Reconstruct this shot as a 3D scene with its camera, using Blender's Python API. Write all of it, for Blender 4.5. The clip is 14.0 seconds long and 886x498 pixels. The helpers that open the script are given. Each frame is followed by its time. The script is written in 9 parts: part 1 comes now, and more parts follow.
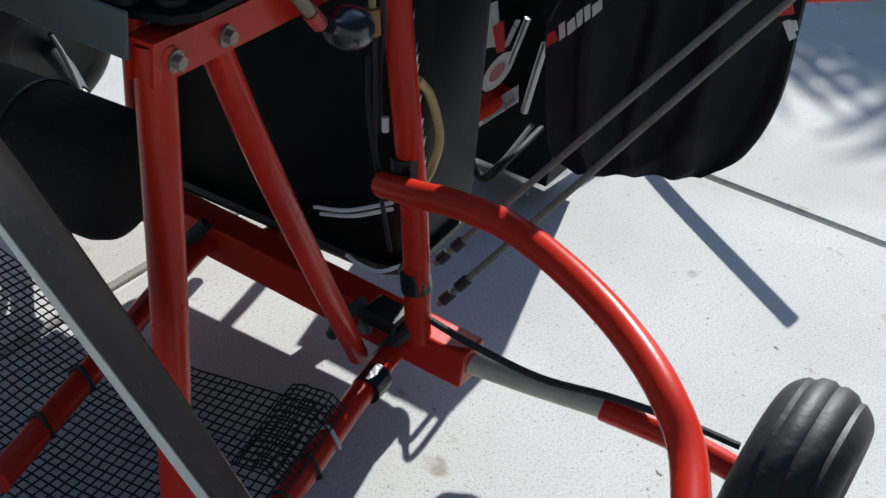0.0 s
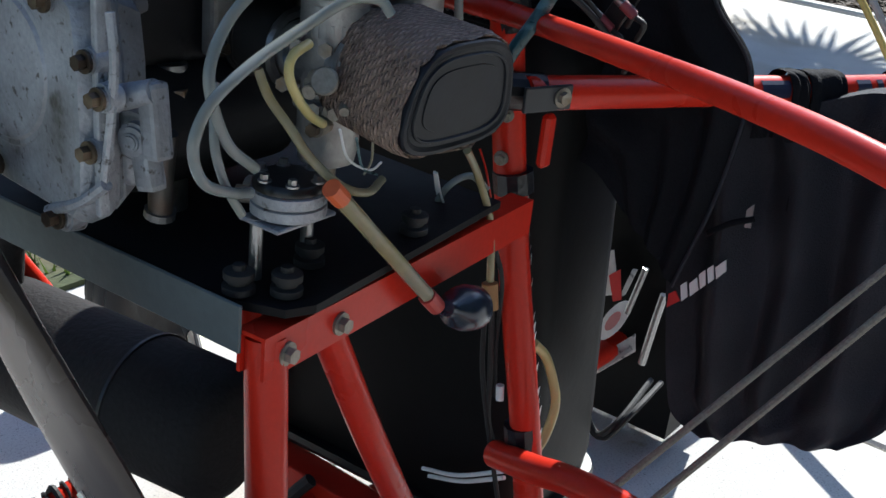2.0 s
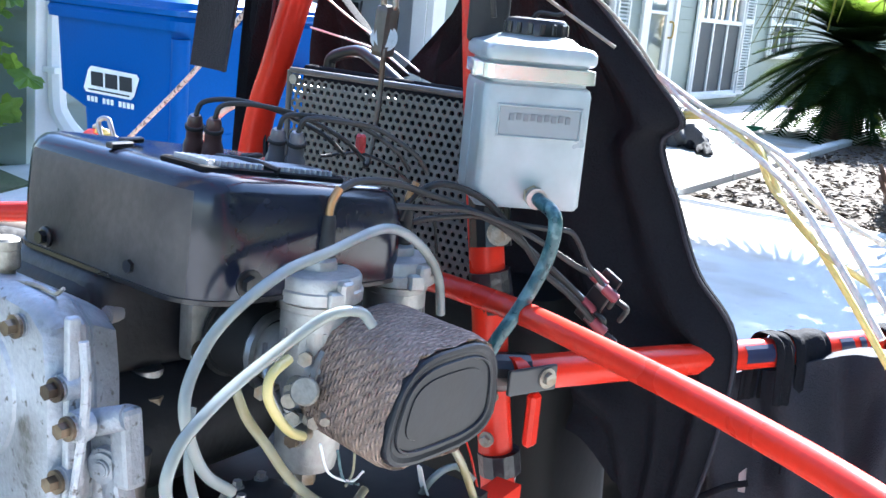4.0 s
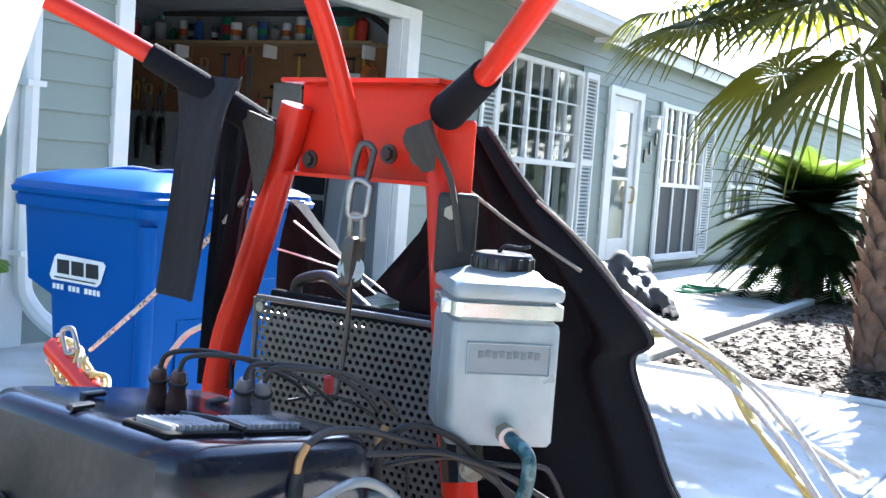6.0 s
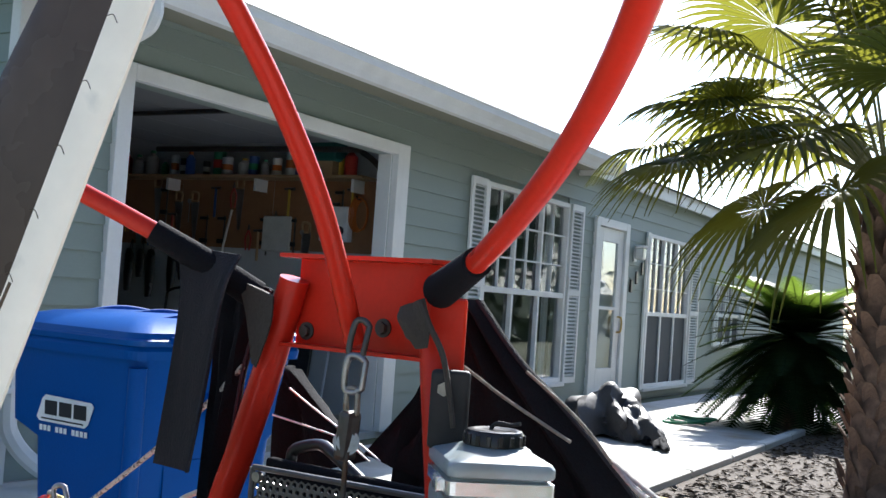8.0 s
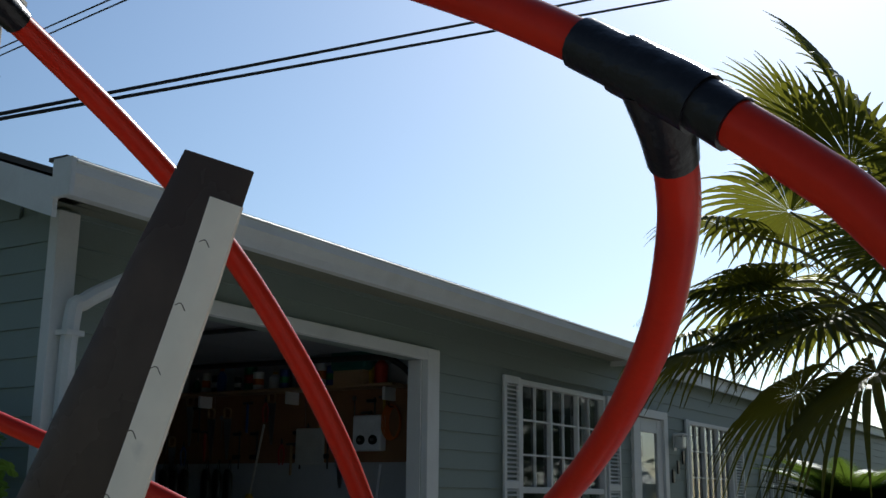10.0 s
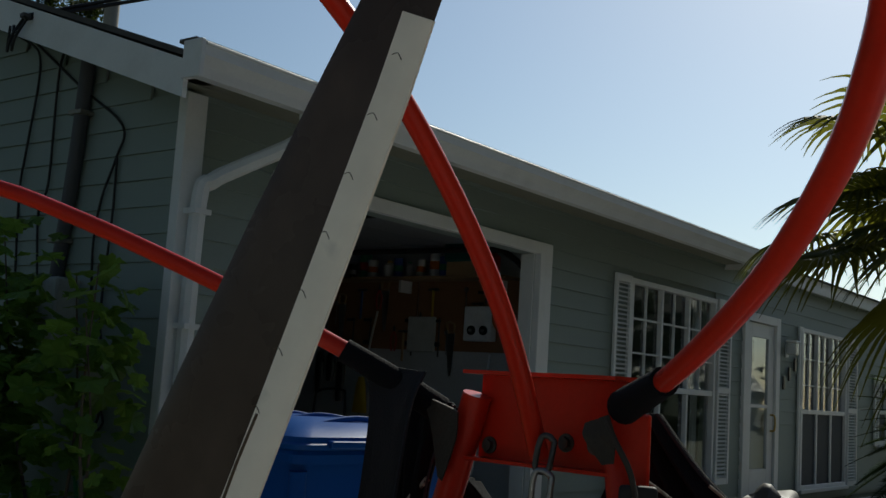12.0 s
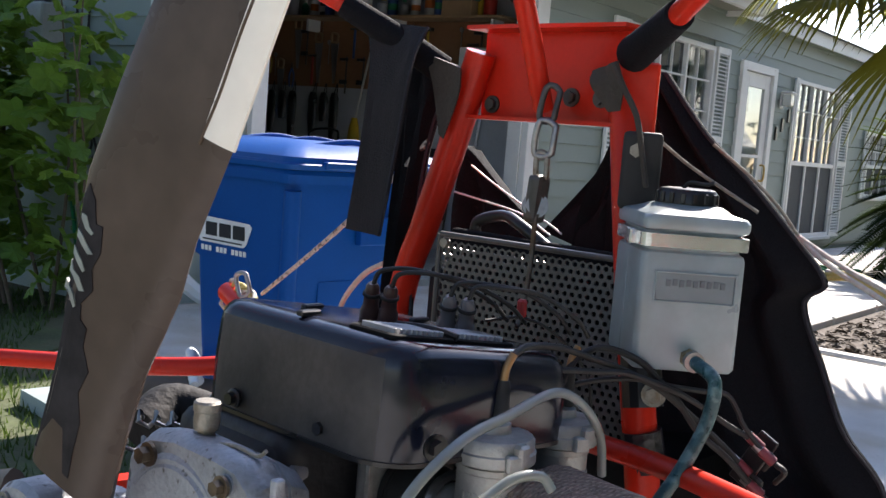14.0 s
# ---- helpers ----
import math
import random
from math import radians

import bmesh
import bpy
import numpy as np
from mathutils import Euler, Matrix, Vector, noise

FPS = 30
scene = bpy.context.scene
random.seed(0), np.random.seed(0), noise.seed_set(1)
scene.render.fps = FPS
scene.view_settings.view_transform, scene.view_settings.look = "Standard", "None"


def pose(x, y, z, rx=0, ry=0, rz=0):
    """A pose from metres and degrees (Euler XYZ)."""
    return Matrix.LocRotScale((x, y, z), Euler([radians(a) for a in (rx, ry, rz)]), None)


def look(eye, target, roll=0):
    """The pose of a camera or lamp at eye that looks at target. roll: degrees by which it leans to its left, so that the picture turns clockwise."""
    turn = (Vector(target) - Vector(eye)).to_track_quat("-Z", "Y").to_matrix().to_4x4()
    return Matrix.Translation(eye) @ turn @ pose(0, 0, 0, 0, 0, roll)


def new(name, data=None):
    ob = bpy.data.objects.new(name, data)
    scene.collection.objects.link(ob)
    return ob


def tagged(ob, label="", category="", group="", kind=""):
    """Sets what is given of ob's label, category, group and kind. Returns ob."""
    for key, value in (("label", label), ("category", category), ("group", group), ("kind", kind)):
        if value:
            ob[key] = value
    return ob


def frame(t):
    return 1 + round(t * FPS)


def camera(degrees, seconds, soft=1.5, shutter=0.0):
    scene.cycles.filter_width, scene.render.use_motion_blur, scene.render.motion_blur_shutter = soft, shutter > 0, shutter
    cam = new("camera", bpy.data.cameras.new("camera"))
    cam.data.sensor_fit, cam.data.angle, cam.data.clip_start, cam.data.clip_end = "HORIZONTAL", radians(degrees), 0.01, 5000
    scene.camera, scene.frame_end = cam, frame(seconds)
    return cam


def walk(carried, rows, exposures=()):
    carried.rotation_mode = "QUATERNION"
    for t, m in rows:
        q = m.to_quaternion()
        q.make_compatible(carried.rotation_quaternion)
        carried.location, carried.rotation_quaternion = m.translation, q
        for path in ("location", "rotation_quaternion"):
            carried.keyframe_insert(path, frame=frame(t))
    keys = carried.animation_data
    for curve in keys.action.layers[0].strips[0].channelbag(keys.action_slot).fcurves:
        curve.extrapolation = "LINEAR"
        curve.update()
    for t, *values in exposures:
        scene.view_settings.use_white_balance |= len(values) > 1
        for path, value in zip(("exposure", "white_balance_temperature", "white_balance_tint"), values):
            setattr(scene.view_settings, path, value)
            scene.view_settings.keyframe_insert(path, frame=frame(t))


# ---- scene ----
cam = camera(44.5, 14.0)
PATH = [
    (0, (0.299, 0.051, 0.97), (1.785, 0.79, -0.146), 9.1),
    (0.5, (0.317, 0.061, 0.98), (1.798, 0.929, -0.048), 7.8),
    (1, (0.322, 0.064, 0.983), (1.776, 1.029, 0.006), 6.0),
    (1.5, (0.334, 0.083, 0.987), (1.798, 1.103, 0.082), 6.1),
    (2, (0.348, 0.097, 0.997), (1.857, 1.136, 0.195), 6.5),
    (2.5, (0.35, 0.099, 1.008), (1.892, 1.153, 0.293), 6.9),
    (3, (0.359, 0.105, 1.023), (1.919, 1.19, 0.397), 6.0),
    (3.5, (0.369, 0.113, 1.04), (1.963, 1.196, 0.505), 6.1),
    (4, (0.375, 0.127, 1.053), (1.98, 1.235, 0.611), 5.4),
    (4.2, (0.377, 0.129, 1.06), (1.984, 1.246, 0.651), 5.1),
    (6.3, (0.387, 0.142, 1.115), (2.055, 1.242, 1.013), 3.9),
    (6.5, (0.378, 0.138, 1.119), (2.05, 1.232, 1.043), 3.6),
    (7, (0.375, 0.136, 1.131), (2.06, 1.213, 1.126), 3.6),
    (7.2, (0.372, 0.135, 1.135), (2.058, 1.21, 1.157), 4.0),
    (9.3, (0.333, 0.118, 1.194), (1.961, 1.241, 1.495), 1.3),
    (9.5, (0.333, 0.117, 1.202), (1.947, 1.244, 1.553), 0.5),
    (10, (0.326, 0.113, 1.218), (1.915, 1.244, 1.663), 0.6),
    (10.5, (0.311, 0.115, 1.235), (1.871, 1.248, 1.768), 0.8),
    (11, (0.29, 0.134, 1.218), (1.803, 1.354, 1.692), -0.2),
    (11.5, (0.276, 0.132, 1.204), (1.726, 1.447, 1.612), -1.0),
    (12, (0.292, 0.134, 1.167), (1.785, 1.44, 1.42), 3.6),
    (12.5, (0.303, 0.139, 1.137), (1.804, 1.452, 1.286), 4.3),
    (13, (0.293, 0.137, 1.112), (1.803, 1.447, 1.171), 5.8),
    (13.5, (0.29, 0.147, 1.088), (1.813, 1.443, 1.027), 5.3),
    (14, (0.311, 0.155, 1.071), (1.84, 1.43, 0.871), 4.7),
]
EXPOSURES = [(0.0, 0.4, 5950, 6), (0.5, 0.6, 5950, 6), (1.5, 0.75, 5950, 6), (2.0, 1.0, 6000, 7), (3.0, 2.35, 5900, 8), (4.0, 3.15, 5800, 9), (6.5, 2.65, 5900, 9), (7.0, 2.35, 5900, 9), (9.5, 0.25, 6550, 12), (10.5, -0.65, 5850, -4), (11.5, -0.85, 5850, -6), (12.0, -0.65, 6700, 2), (12.5, -0.4, 7150, 10), (13.0, 0.0, 7000, 13), (13.5, 0.65, 6750, 13), (14.0, 1.6, 6700, 15)]
walk(cam, [(t, look(eye, target, roll)) for t, eye, target, roll in PATH], EXPOSURES)

# ---- light ----
SUN_AZ, SUN_EL = 14.0, 37.0      # degrees from +x towards +y, and above the horizon
world = bpy.data.worlds.new("sky_world")
scene.world = world
world.use_nodes = True
sky = world.node_tree.nodes.new("ShaderNodeTexSky")
sky.sky_type, sky.sun_disc = "NISHITA", False
sky.sun_elevation, sky.sun_rotation = radians(SUN_EL), radians(90 - SUN_AZ)
sky.air_density, sky.dust_density, sky.ozone_density = 1.0, 0.6, 2.2
# the sky brightens smoothly towards the sun
SUN_DIR = Vector((math.cos(radians(SUN_AZ)) * math.cos(radians(SUN_EL)), math.sin(radians(SUN_AZ)) * math.cos(radians(SUN_EL)), math.sin(radians(SUN_EL))))
wn, wl = world.node_tree.nodes, world.node_tree.links
wco, wdot, wmap, wmul = wn.new("ShaderNodeTexCoord"), wn.new("ShaderNodeVectorMath"), wn.new("ShaderNodeMapRange"), wn.new("ShaderNodeVectorMath")
wdot.operation, wmul.operation, wmap.interpolation_type = "DOT_PRODUCT", "SCALE", "SMOOTHSTEP"
wdot.inputs[1].default_value = SUN_DIR
wmap.inputs[1].default_value, wmap.inputs[2].default_value, wmap.inputs[3].default_value, wmap.inputs[4].default_value = 0.25, 1.0, 1.05, 2.6
wl.new(wco.outputs["Generated"], wdot.inputs[0])
wl.new(wdot.outputs["Value"], wmap.inputs[0])
wl.new(sky.outputs[0], wmul.inputs[0])
wl.new(wmap.outputs[0], wmul.inputs["Scale"])
wl.new(wmul.outputs[0], wn["Background"].inputs[0])
world.node_tree.nodes["Background"].inputs[1].default_value = 0.057
sun = new("sun", bpy.data.lights.new("sun", "SUN"))
sun.data.energy, sun.data.angle, sun.data.color = 5.0, radians(0.55), (1.0, 0.95, 0.88)
sun.matrix_world = look(SUN_DIR * 30, (0, 0, 0))


# ---- materials ----
def mat(name, color, rough=0.5, metal=0.0, var=0.15, scale=8.0, fine=60.0, bump=0.1, bscale=None, second=None, spread=(0.45, 0.65),
        alpha=1.0, trans=0.0, coat=0.0, ior=1.45, island=False, stretch=None, spec=0.5, rvar=0.1):
    m = bpy.data.materials.new(name)
    m.use_nodes = True
    nt = m.node_tree
    n, l = nt.nodes, nt.links
    b = n["Principled BSDF"]
    b.inputs["Roughness"].default_value, b.inputs["Metallic"].default_value = rough, metal
    b.inputs["IOR"].default_value = ior
    b.inputs["Transmission Weight"].default_value = trans
    b.inputs["Coat Weight"].default_value = coat
    b.inputs["Specular IOR Level"].default_value = spec
    co = n.new("ShaderNodeTexCoord")
    src = co.outputs["Object"]
    if stretch:
        mp = n.new("ShaderNodeMapping")
        mp.inputs["Scale"].default_value = stretch
        l.new(src, mp.inputs[0])
        src = mp.outputs[0]
    big, small = n.new("ShaderNodeTexNoise"), n.new("ShaderNodeTexNoise")
    for t, s, d in ((big, scale, 4), (small, fine, 3)):
        l.new(src, t.inputs["Vector"])
        t.inputs["Scale"].default_value, t.inputs["Detail"].default_value = s, d
    ramp = n.new("ShaderNodeValToRGB")
    c = Vector(color[:3])
    lo = c * (1 - var)
    hi = Vector([min(1, x * (1 + var)) for x in c])
    ramp.color_ramp.elements[0].position, ramp.color_ramp.elements[1].position = 0.3, 0.7
    ramp.color_ramp.elements[0].color, ramp.color_ramp.elements[1].color = (*lo, 1), (*hi, 1)
    add = n.new("ShaderNodeMix")
    add.inputs[0].default_value = 0.4
    l.new(big.outputs[0], add.inputs[2])
    l.new(small.outputs[0], add.inputs[3])
    l.new(add.outputs[0], ramp.inputs[0])
    out = ramp.outputs[0]
    if second:
        stain = n.new("ShaderNodeTexNoise")
        l.new(src, stain.inputs["Vector"])
        stain.inputs["Scale"].default_value, stain.inputs["Detail"].default_value = scale * 0.6, 6
        st = n.new("ShaderNodeValToRGB")
        st.color_ramp.elements[0].position, st.color_ramp.elements[1].position = spread
        l.new(stain.outputs[0], st.inputs[0])
        mx = n.new("ShaderNodeMix")
        mx.data_type = "RGBA"
        l.new(st.outputs[0], mx.inputs[0])
        l.new(out, mx.inputs[6])
        mx.inputs[7].default_value = (*second, 1)
        out = mx.outputs[2]
    if island:
        g = n.new("ShaderNodeNewGeometry")
        hs = n.new("ShaderNodeHueSaturation")
        mr = n.new("ShaderNodeMapRange")
        mr.inputs[3].default_value, mr.inputs[4].default_value = 0.65, 1.35
        l.new(g.outputs["Random Per Island"], mr.inputs[0])
        l.new(mr.outputs[0], hs.inputs["Value"])
        l.new(out, hs.inputs["Color"])
        out = hs.outputs[0]
    l.new(out, b.inputs["Base Color"])
    if rvar:
        mr2 = n.new("ShaderNodeMapRange")
        mr2.inputs[3].default_value, mr2.inputs[4].default_value = max(0.02, rough - rvar), min(1, rough + rvar)
        l.new(big.outputs[0], mr2.inputs[0])
        l.new(mr2.outputs[0], b.inputs["Roughness"])
    if bump:
        bp = n.new("ShaderNodeBump")
        bp.inputs["Strength"].default_value, bp.inputs["Distance"].default_value = bump, 0.004
        src2 = small
        if bscale:
            src2 = n.new("ShaderNodeTexNoise")
            l.new(src, src2.inputs["Vector"])
            src2.inputs["Scale"].default_value, src2.inputs["Detail"].default_value = bscale, 3
        l.new(src2.outputs[0], bp.inputs["Height"])
        l.new(bp.outputs[0], b.inputs["Normal"])
    return m


RED = mat("red_paint", (0.53, 0.026, 0.012), 0.3, var=0.1, scale=9, fine=200, bump=0.03, coat=0.04, spec=0.2, second=(0.36, 0.017, 0.01), spread=(0.55, 0.8))
BLACK = mat("black_paint", (0.012, 0.012, 0.013), 0.3, var=0.4, bump=0.04)
BLUEBLACK = mat("shroud_paint", (0.009, 0.011, 0.021), 0.17, var=0.4, bump=0.04, scale=14, second=(0.02, 0.021, 0.028), spread=(0.5, 0.7))
RUBBER = mat("black_rubber", (0.018, 0.018, 0.018), 0.65, var=0.4, bump=0.2)
TYRE = mat("tyre_rubber", (0.017, 0.018, 0.019), 0.55, var=0.3, bump=0.3, scale=20, second=(0.045, 0.044, 0.042), spread=(0.52, 0.78))
TAPE = mat("black_tape", (0.012, 0.012, 0.016), 0.3, var=0.3, bump=0.3, fine=120)
CLOTH = mat("black_cloth", (0.0085, 0.009, 0.0115), 0.9, var=0.35, bump=0.35, fine=400, spec=0.12)
NAVY = mat("navy_cloth", (0.026, 0.027, 0.034), 0.8, var=0.35, bump=0.4, fine=500, spec=0.2)
ALU = mat("cast_aluminium", (0.32, 0.335, 0.36), 0.5, 0.4, var=0.25, scale=25, fine=260, bump=0.3, second=(0.17, 0.17, 0.17), spread=(0.5, 0.75))
ZINC = mat("zinc_bolt", (0.28, 0.26, 0.22), 0.5, 0.6, var=0.3, scale=80, fine=300, bump=0.2, second=(0.2, 0.13, 0.07), spread=(0.55, 0.7))
STEEL = mat("dull_steel", (0.3, 0.3, 0.3), 0.35, 0.9, var=0.2, scale=50, fine=200, bump=0.1)
DARKSTEEL = mat("dark_steel", (0.09, 0.085, 0.08), 0.45, 0.7, var=0.3, scale=40, bump=0.2, second=(0.12, 0.06, 0.03), spread=(0.55, 0.75))
TANK = mat("translucent_tank_plastic", (0.31, 0.37, 0.39), 0.32, var=0.2, scale=16, bump=0.08, trans=0.18, second=(0.24, 0.25, 0.2), spread=(0.52, 0.78))
GREYPL = mat("grey_plate", (0.085, 0.105, 0.11), 0.5, var=0.15, scale=12, fine=120, bump=0.15, second=(0.05, 0.06, 0.06), spread=(0.5, 0.8))
def specks(m, scale, spread, color):
    """Small stains with a shape of their own over a material's colour."""
    n, l = m.node_tree.nodes, m.node_tree.links
    co, no, ra, mx = n.new("ShaderNodeTexCoord"), n.new("ShaderNodeTexNoise"), n.new("ShaderNodeValToRGB"), n.new("ShaderNodeMix")
    no.inputs["Scale"].default_value, no.inputs["Detail"].default_value = scale, 4
    ra.color_ramp.elements[0].position, ra.color_ramp.elements[1].position = spread
    mx.data_type = "RGBA"
    inp = n["Principled BSDF"].inputs["Base Color"]
    l.new(co.outputs["Object"], no.inputs["Vector"])
    l.new(no.outputs[0], ra.inputs[0])
    l.new(ra.outputs[0], mx.inputs[0])
    l.new(inp.links[0].from_socket, mx.inputs[6])
    mx.inputs[7].default_value = (*color, 1)
    l.new(mx.outputs[2], inp)


specks(ALU, 30, (0.63, 0.72), (0.10, 0.095, 0.085))
specks(ALU, 160, (0.62, 0.70), (0.10, 0.095, 0.09))
CONCRETE = mat("driveway_concrete", (0.52, 0.51, 0.485), 0.88, var=0.2, scale=2.5, fine=260, bump=0.14, second=(0.40, 0.36, 0.295), spread=(0.5, 0.72))
specks(CONCRETE, 44, (0.71, 0.74), (0.13, 0.12, 0.1))
specks(CONCRETE, 14, (0.66, 0.74), (0.33, 0.29, 0.23))
specks(CONCRETE, 1.3, (0.58, 0.74), (0.40, 0.34, 0.26))
specks(CONCRETE, 300, (0.56, 0.7), (0.3, 0.29, 0.27))
specks(CONCRETE, 120, (0.66, 0.72), (0.24, 0.23, 0.21))
KERB = mat("kerb_concrete", (0.55, 0.54, 0.51), 0.85, var=0.1, scale=5, fine=90, bump=0.25)
MULCH = mat("leaf_mulch", (0.05, 0.036, 0.025), 0.95, var=0.5, scale=12, fine=70, bump=0.8, second=(0.055, 0.04, 0.028), spread=(0.4, 0.6))
LAWN = mat("lawn_soil", (0.06, 0.075, 0.03), 0.95, var=0.4, scale=5, fine=60, bump=0.6, second=(0.1, 0.085, 0.05), spread=(0.5, 0.7))
SIDING = mat("green_grey_siding", (0.245, 0.295, 0.27), 0.6, var=0.05, scale=2, fine=90, bump=0.1, stretch=(0.3, 1, 1), second=(0.24, 0.285, 0.265), spread=(0.5, 0.85))
WHITE = mat("white_trim_paint", (0.74, 0.75, 0.74), 0.5, var=0.05, scale=4, bump=0.08, second=(0.62, 0.62, 0.6), spread=(0.55, 0.85))
SOFFIT = mat("soffit_board", (0.24, 0.24, 0.19), 0.7, var=0.08, scale=3, bump=0.1)
ROOF = mat("asphalt_shingle", (0.09, 0.085, 0.08), 0.9, var=0.3, scale=6, fine=140, bump=0.6, island=True)
# garage colours lowered to carry the dim interior, the ceiling most
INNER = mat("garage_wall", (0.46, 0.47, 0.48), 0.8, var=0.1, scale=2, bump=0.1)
CEIL = mat("garage_ceiling_shaded", (0.2, 0.21, 0.225), 0.8, var=0.1, scale=2, bump=0.1)
PEG = mat("brown_pegboard", (0.25, 0.125, 0.06), 0.7, var=0.15, scale=5, bump=0.1)
WOOD = mat("shelf_wood", (0.36, 0.24, 0.13), 0.65, var=0.2, scale=4, fine=40, bump=0.15, stretch=(0.2, 2, 2))
# near-black colour stands in for the dimness of rooms behind the windows
ROOM_SHADE = mat("painted_room_shade", (0.05, 0.052, 0.055), 0.9, var=0.3, scale=2, bump=0)
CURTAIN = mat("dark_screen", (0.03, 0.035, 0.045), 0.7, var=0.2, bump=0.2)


def plain_mat(name, color, rough=0.45, metal=0.0, **kw):
    return mat(name, color, rough, metal, var=kw.pop("var", 0.12), **kw)


GLASS = bpy.data.materials.new("window_glass")
GLASS.use_nodes = True
_g = GLASS.node_tree.nodes["Principled BSDF"]
_g.inputs["Base Color"].default_value = (0.85, 0.9, 0.92, 1)
_g.inputs["Roughness"].default_value, _g.inputs["Transmission Weight"].default_value = 0.02, 1.0


# ---- mesh helpers ----
def part(name, bm, material, parent=None, label="", smooth=False):
    if name in ("bolts", "screws", "adjusters"):
        return part_each(name[:-1], bm, material, parent)
    me = bpy.data.meshes.new(name)
    bmesh.ops.recalc_face_normals(bm, faces=bm.faces)
    bm.to_mesh(me)
    bm.free()
    me.materials.append(material)
    if smooth:
        for p in me.polygons:
            p.use_smooth = True
        me.set_sharp_from_angle(angle=radians(40))
    ob = new(name, me)
    if parent:
        ob.parent = parent
        ob.matrix_parent_inverse = Matrix.Identity(4) if parent.parent else parent.matrix_basis.inverted()
    if label:
        ob["label"] = label
    return ob


def part_each(name, bm, material, parent):
    """Each separate piece of a mesh as a part of its own, a washer with its head."""
    seen, groups = set(), []
    for v in bm.verts:
        if v in seen:
            continue
        stack, isle = [v], []
        seen.add(v)
        while stack:
            w = stack.pop()
            isle.append(w)
            for e in w.link_edges:
                o = e.other_vert(w)
                if o not in seen:
                    seen.add(o)
                    stack.append(o)
        c = sum((w.co for w in isle), Vector()) / len(isle)
        for g in groups:
            if (g[0] - c).length < 0.011:
                g[1].extend(isle)
                break
        else:
            groups.append((c, isle))
    for c, isle in groups:
        nb = bmesh.new()
        idx = {w: nb.verts.new(w.co) for w in isle}
        for f in {f for w in isle for f in w.link_faces}:
            nb.faces.new([idx[w] for w in f.verts])
        part(name, nb, material, parent)
    bm.free()


def channel(prof, m, length):
    """A folded sheet: a profile in (y, z) drawn along x, centred."""
    bm = bmesh.new()
    A = [bm.verts.new(m @ Vector((-length / 2, y, z))) for y, z in prof]
    B = [bm.verts.new(m @ Vector((length / 2, y, z))) for y, z in prof]
    bm.faces.new(A[::-1])
    bm.faces.new(B)
    for i in range(len(prof)):
        j = (i + 1) % len(prof)
        bm.faces.new((A[i], A[j], B[j], B[i]))
    return bm


def thing(name, base, label, category, group="", kind="", yaw=0.0):
    """An empty at a thing's base; its parts are built in world coordinates."""
    ob = new(name)
    ob.empty_display_size = 0.05
    ob.matrix_basis = pose(*base, 0, 0, yaw)
    return tagged(ob, label, category, group, kind)


def solid(name, bm, material, label, category, group="", kind="", smooth=False):
    return tagged(part(name, bm, material, None, "", smooth), label, category, group, kind)


def box(bm, c, s, m=None, bevel=0.0, seg=1):
    r = bmesh.ops.create_cube(bm, size=1, matrix=Matrix.Translation(c) @ (m or Matrix.Identity(4)) @ Matrix.Diagonal((*s, 1)))
    if bevel:
        es = {e for v in r["verts"] for e in v.link_edges}
        bmesh.ops.bevel(bm, geom=list(es), offset=bevel, segments=seg, affect="EDGES", profile=0.6)
    return bm


def boxm(c, s, m=None, bevel=0.0, seg=1):
    return box(bmesh.new(), c, s, m, bevel, seg)


def smoothline(pts, n=8):
    """A Catmull-Rom line through the points."""
    p = [Vector(a) for a in pts]
    if len(p) < 3:
        return p
    p = [2 * p[0] - p[1]] + p + [2 * p[-1] - p[-2]]
    out = []
    for i in range(1, len(p) - 2):
        for k in range(n):
            t = k / n
            a, b, c, d = p[i - 1:i + 3]
            out.append(0.5 * (2 * b + (c - a) * t + (2 * a - 5 * b + 4 * c - d) * t * t + (3 * b - a - 3 * c + d) * t ** 3))
    return out + [p[-2]]


def tube(bm, pts, r, seg=12, smooth=8, r1=None, closed=False, flat=1.0):
    """A round tube along a smooth line; r1: the radius at its end."""
    line = smoothline(pts, smooth) if smooth else [Vector(a) for a in pts]
    n = len(line)
    up = Vector((0.13, 0.21, 0.97))
    rings = []
    for i, p in enumerate(line):
        if closed:
            d = line[(i + 1) % n] - line[i - 1]
        else:
            d = line[min(i + 1, n - 1)] - line[max(i - 1, 0)]
        d.normalize()
        a = up - d * up.dot(d)
        if a.length < 0.05:
            a = Vector((1, 0, 0)) - d * d.x
        a.normalize()
        up = a
        b = d.cross(a)
        rr = r if r1 is None else r + (r1 - r) * i / max(1, n - 1)
        rings.append([bm.verts.new(p + a * math.cos(2 * math.pi * k / seg) * rr + b * math.sin(2 * math.pi * k / seg) * rr * flat) for k in range(seg)])
    for i in range(n if closed else n - 1):
        A, B = rings[i], rings[(i + 1) % n]
        for k in range(seg):
            bm.faces.new((A[k], A[(k + 1) % seg], B[(k + 1) % seg], B[k]))
    if not closed:
        bm.faces.new(rings[0][::-1])
        bm.faces.new(rings[-1])
    return bm


def tubem(pts, r, seg=12, smooth=8, r1=None, closed=False, flat=1.0):
    return tube(bmesh.new(), pts, r, seg, smooth, r1, closed, flat)


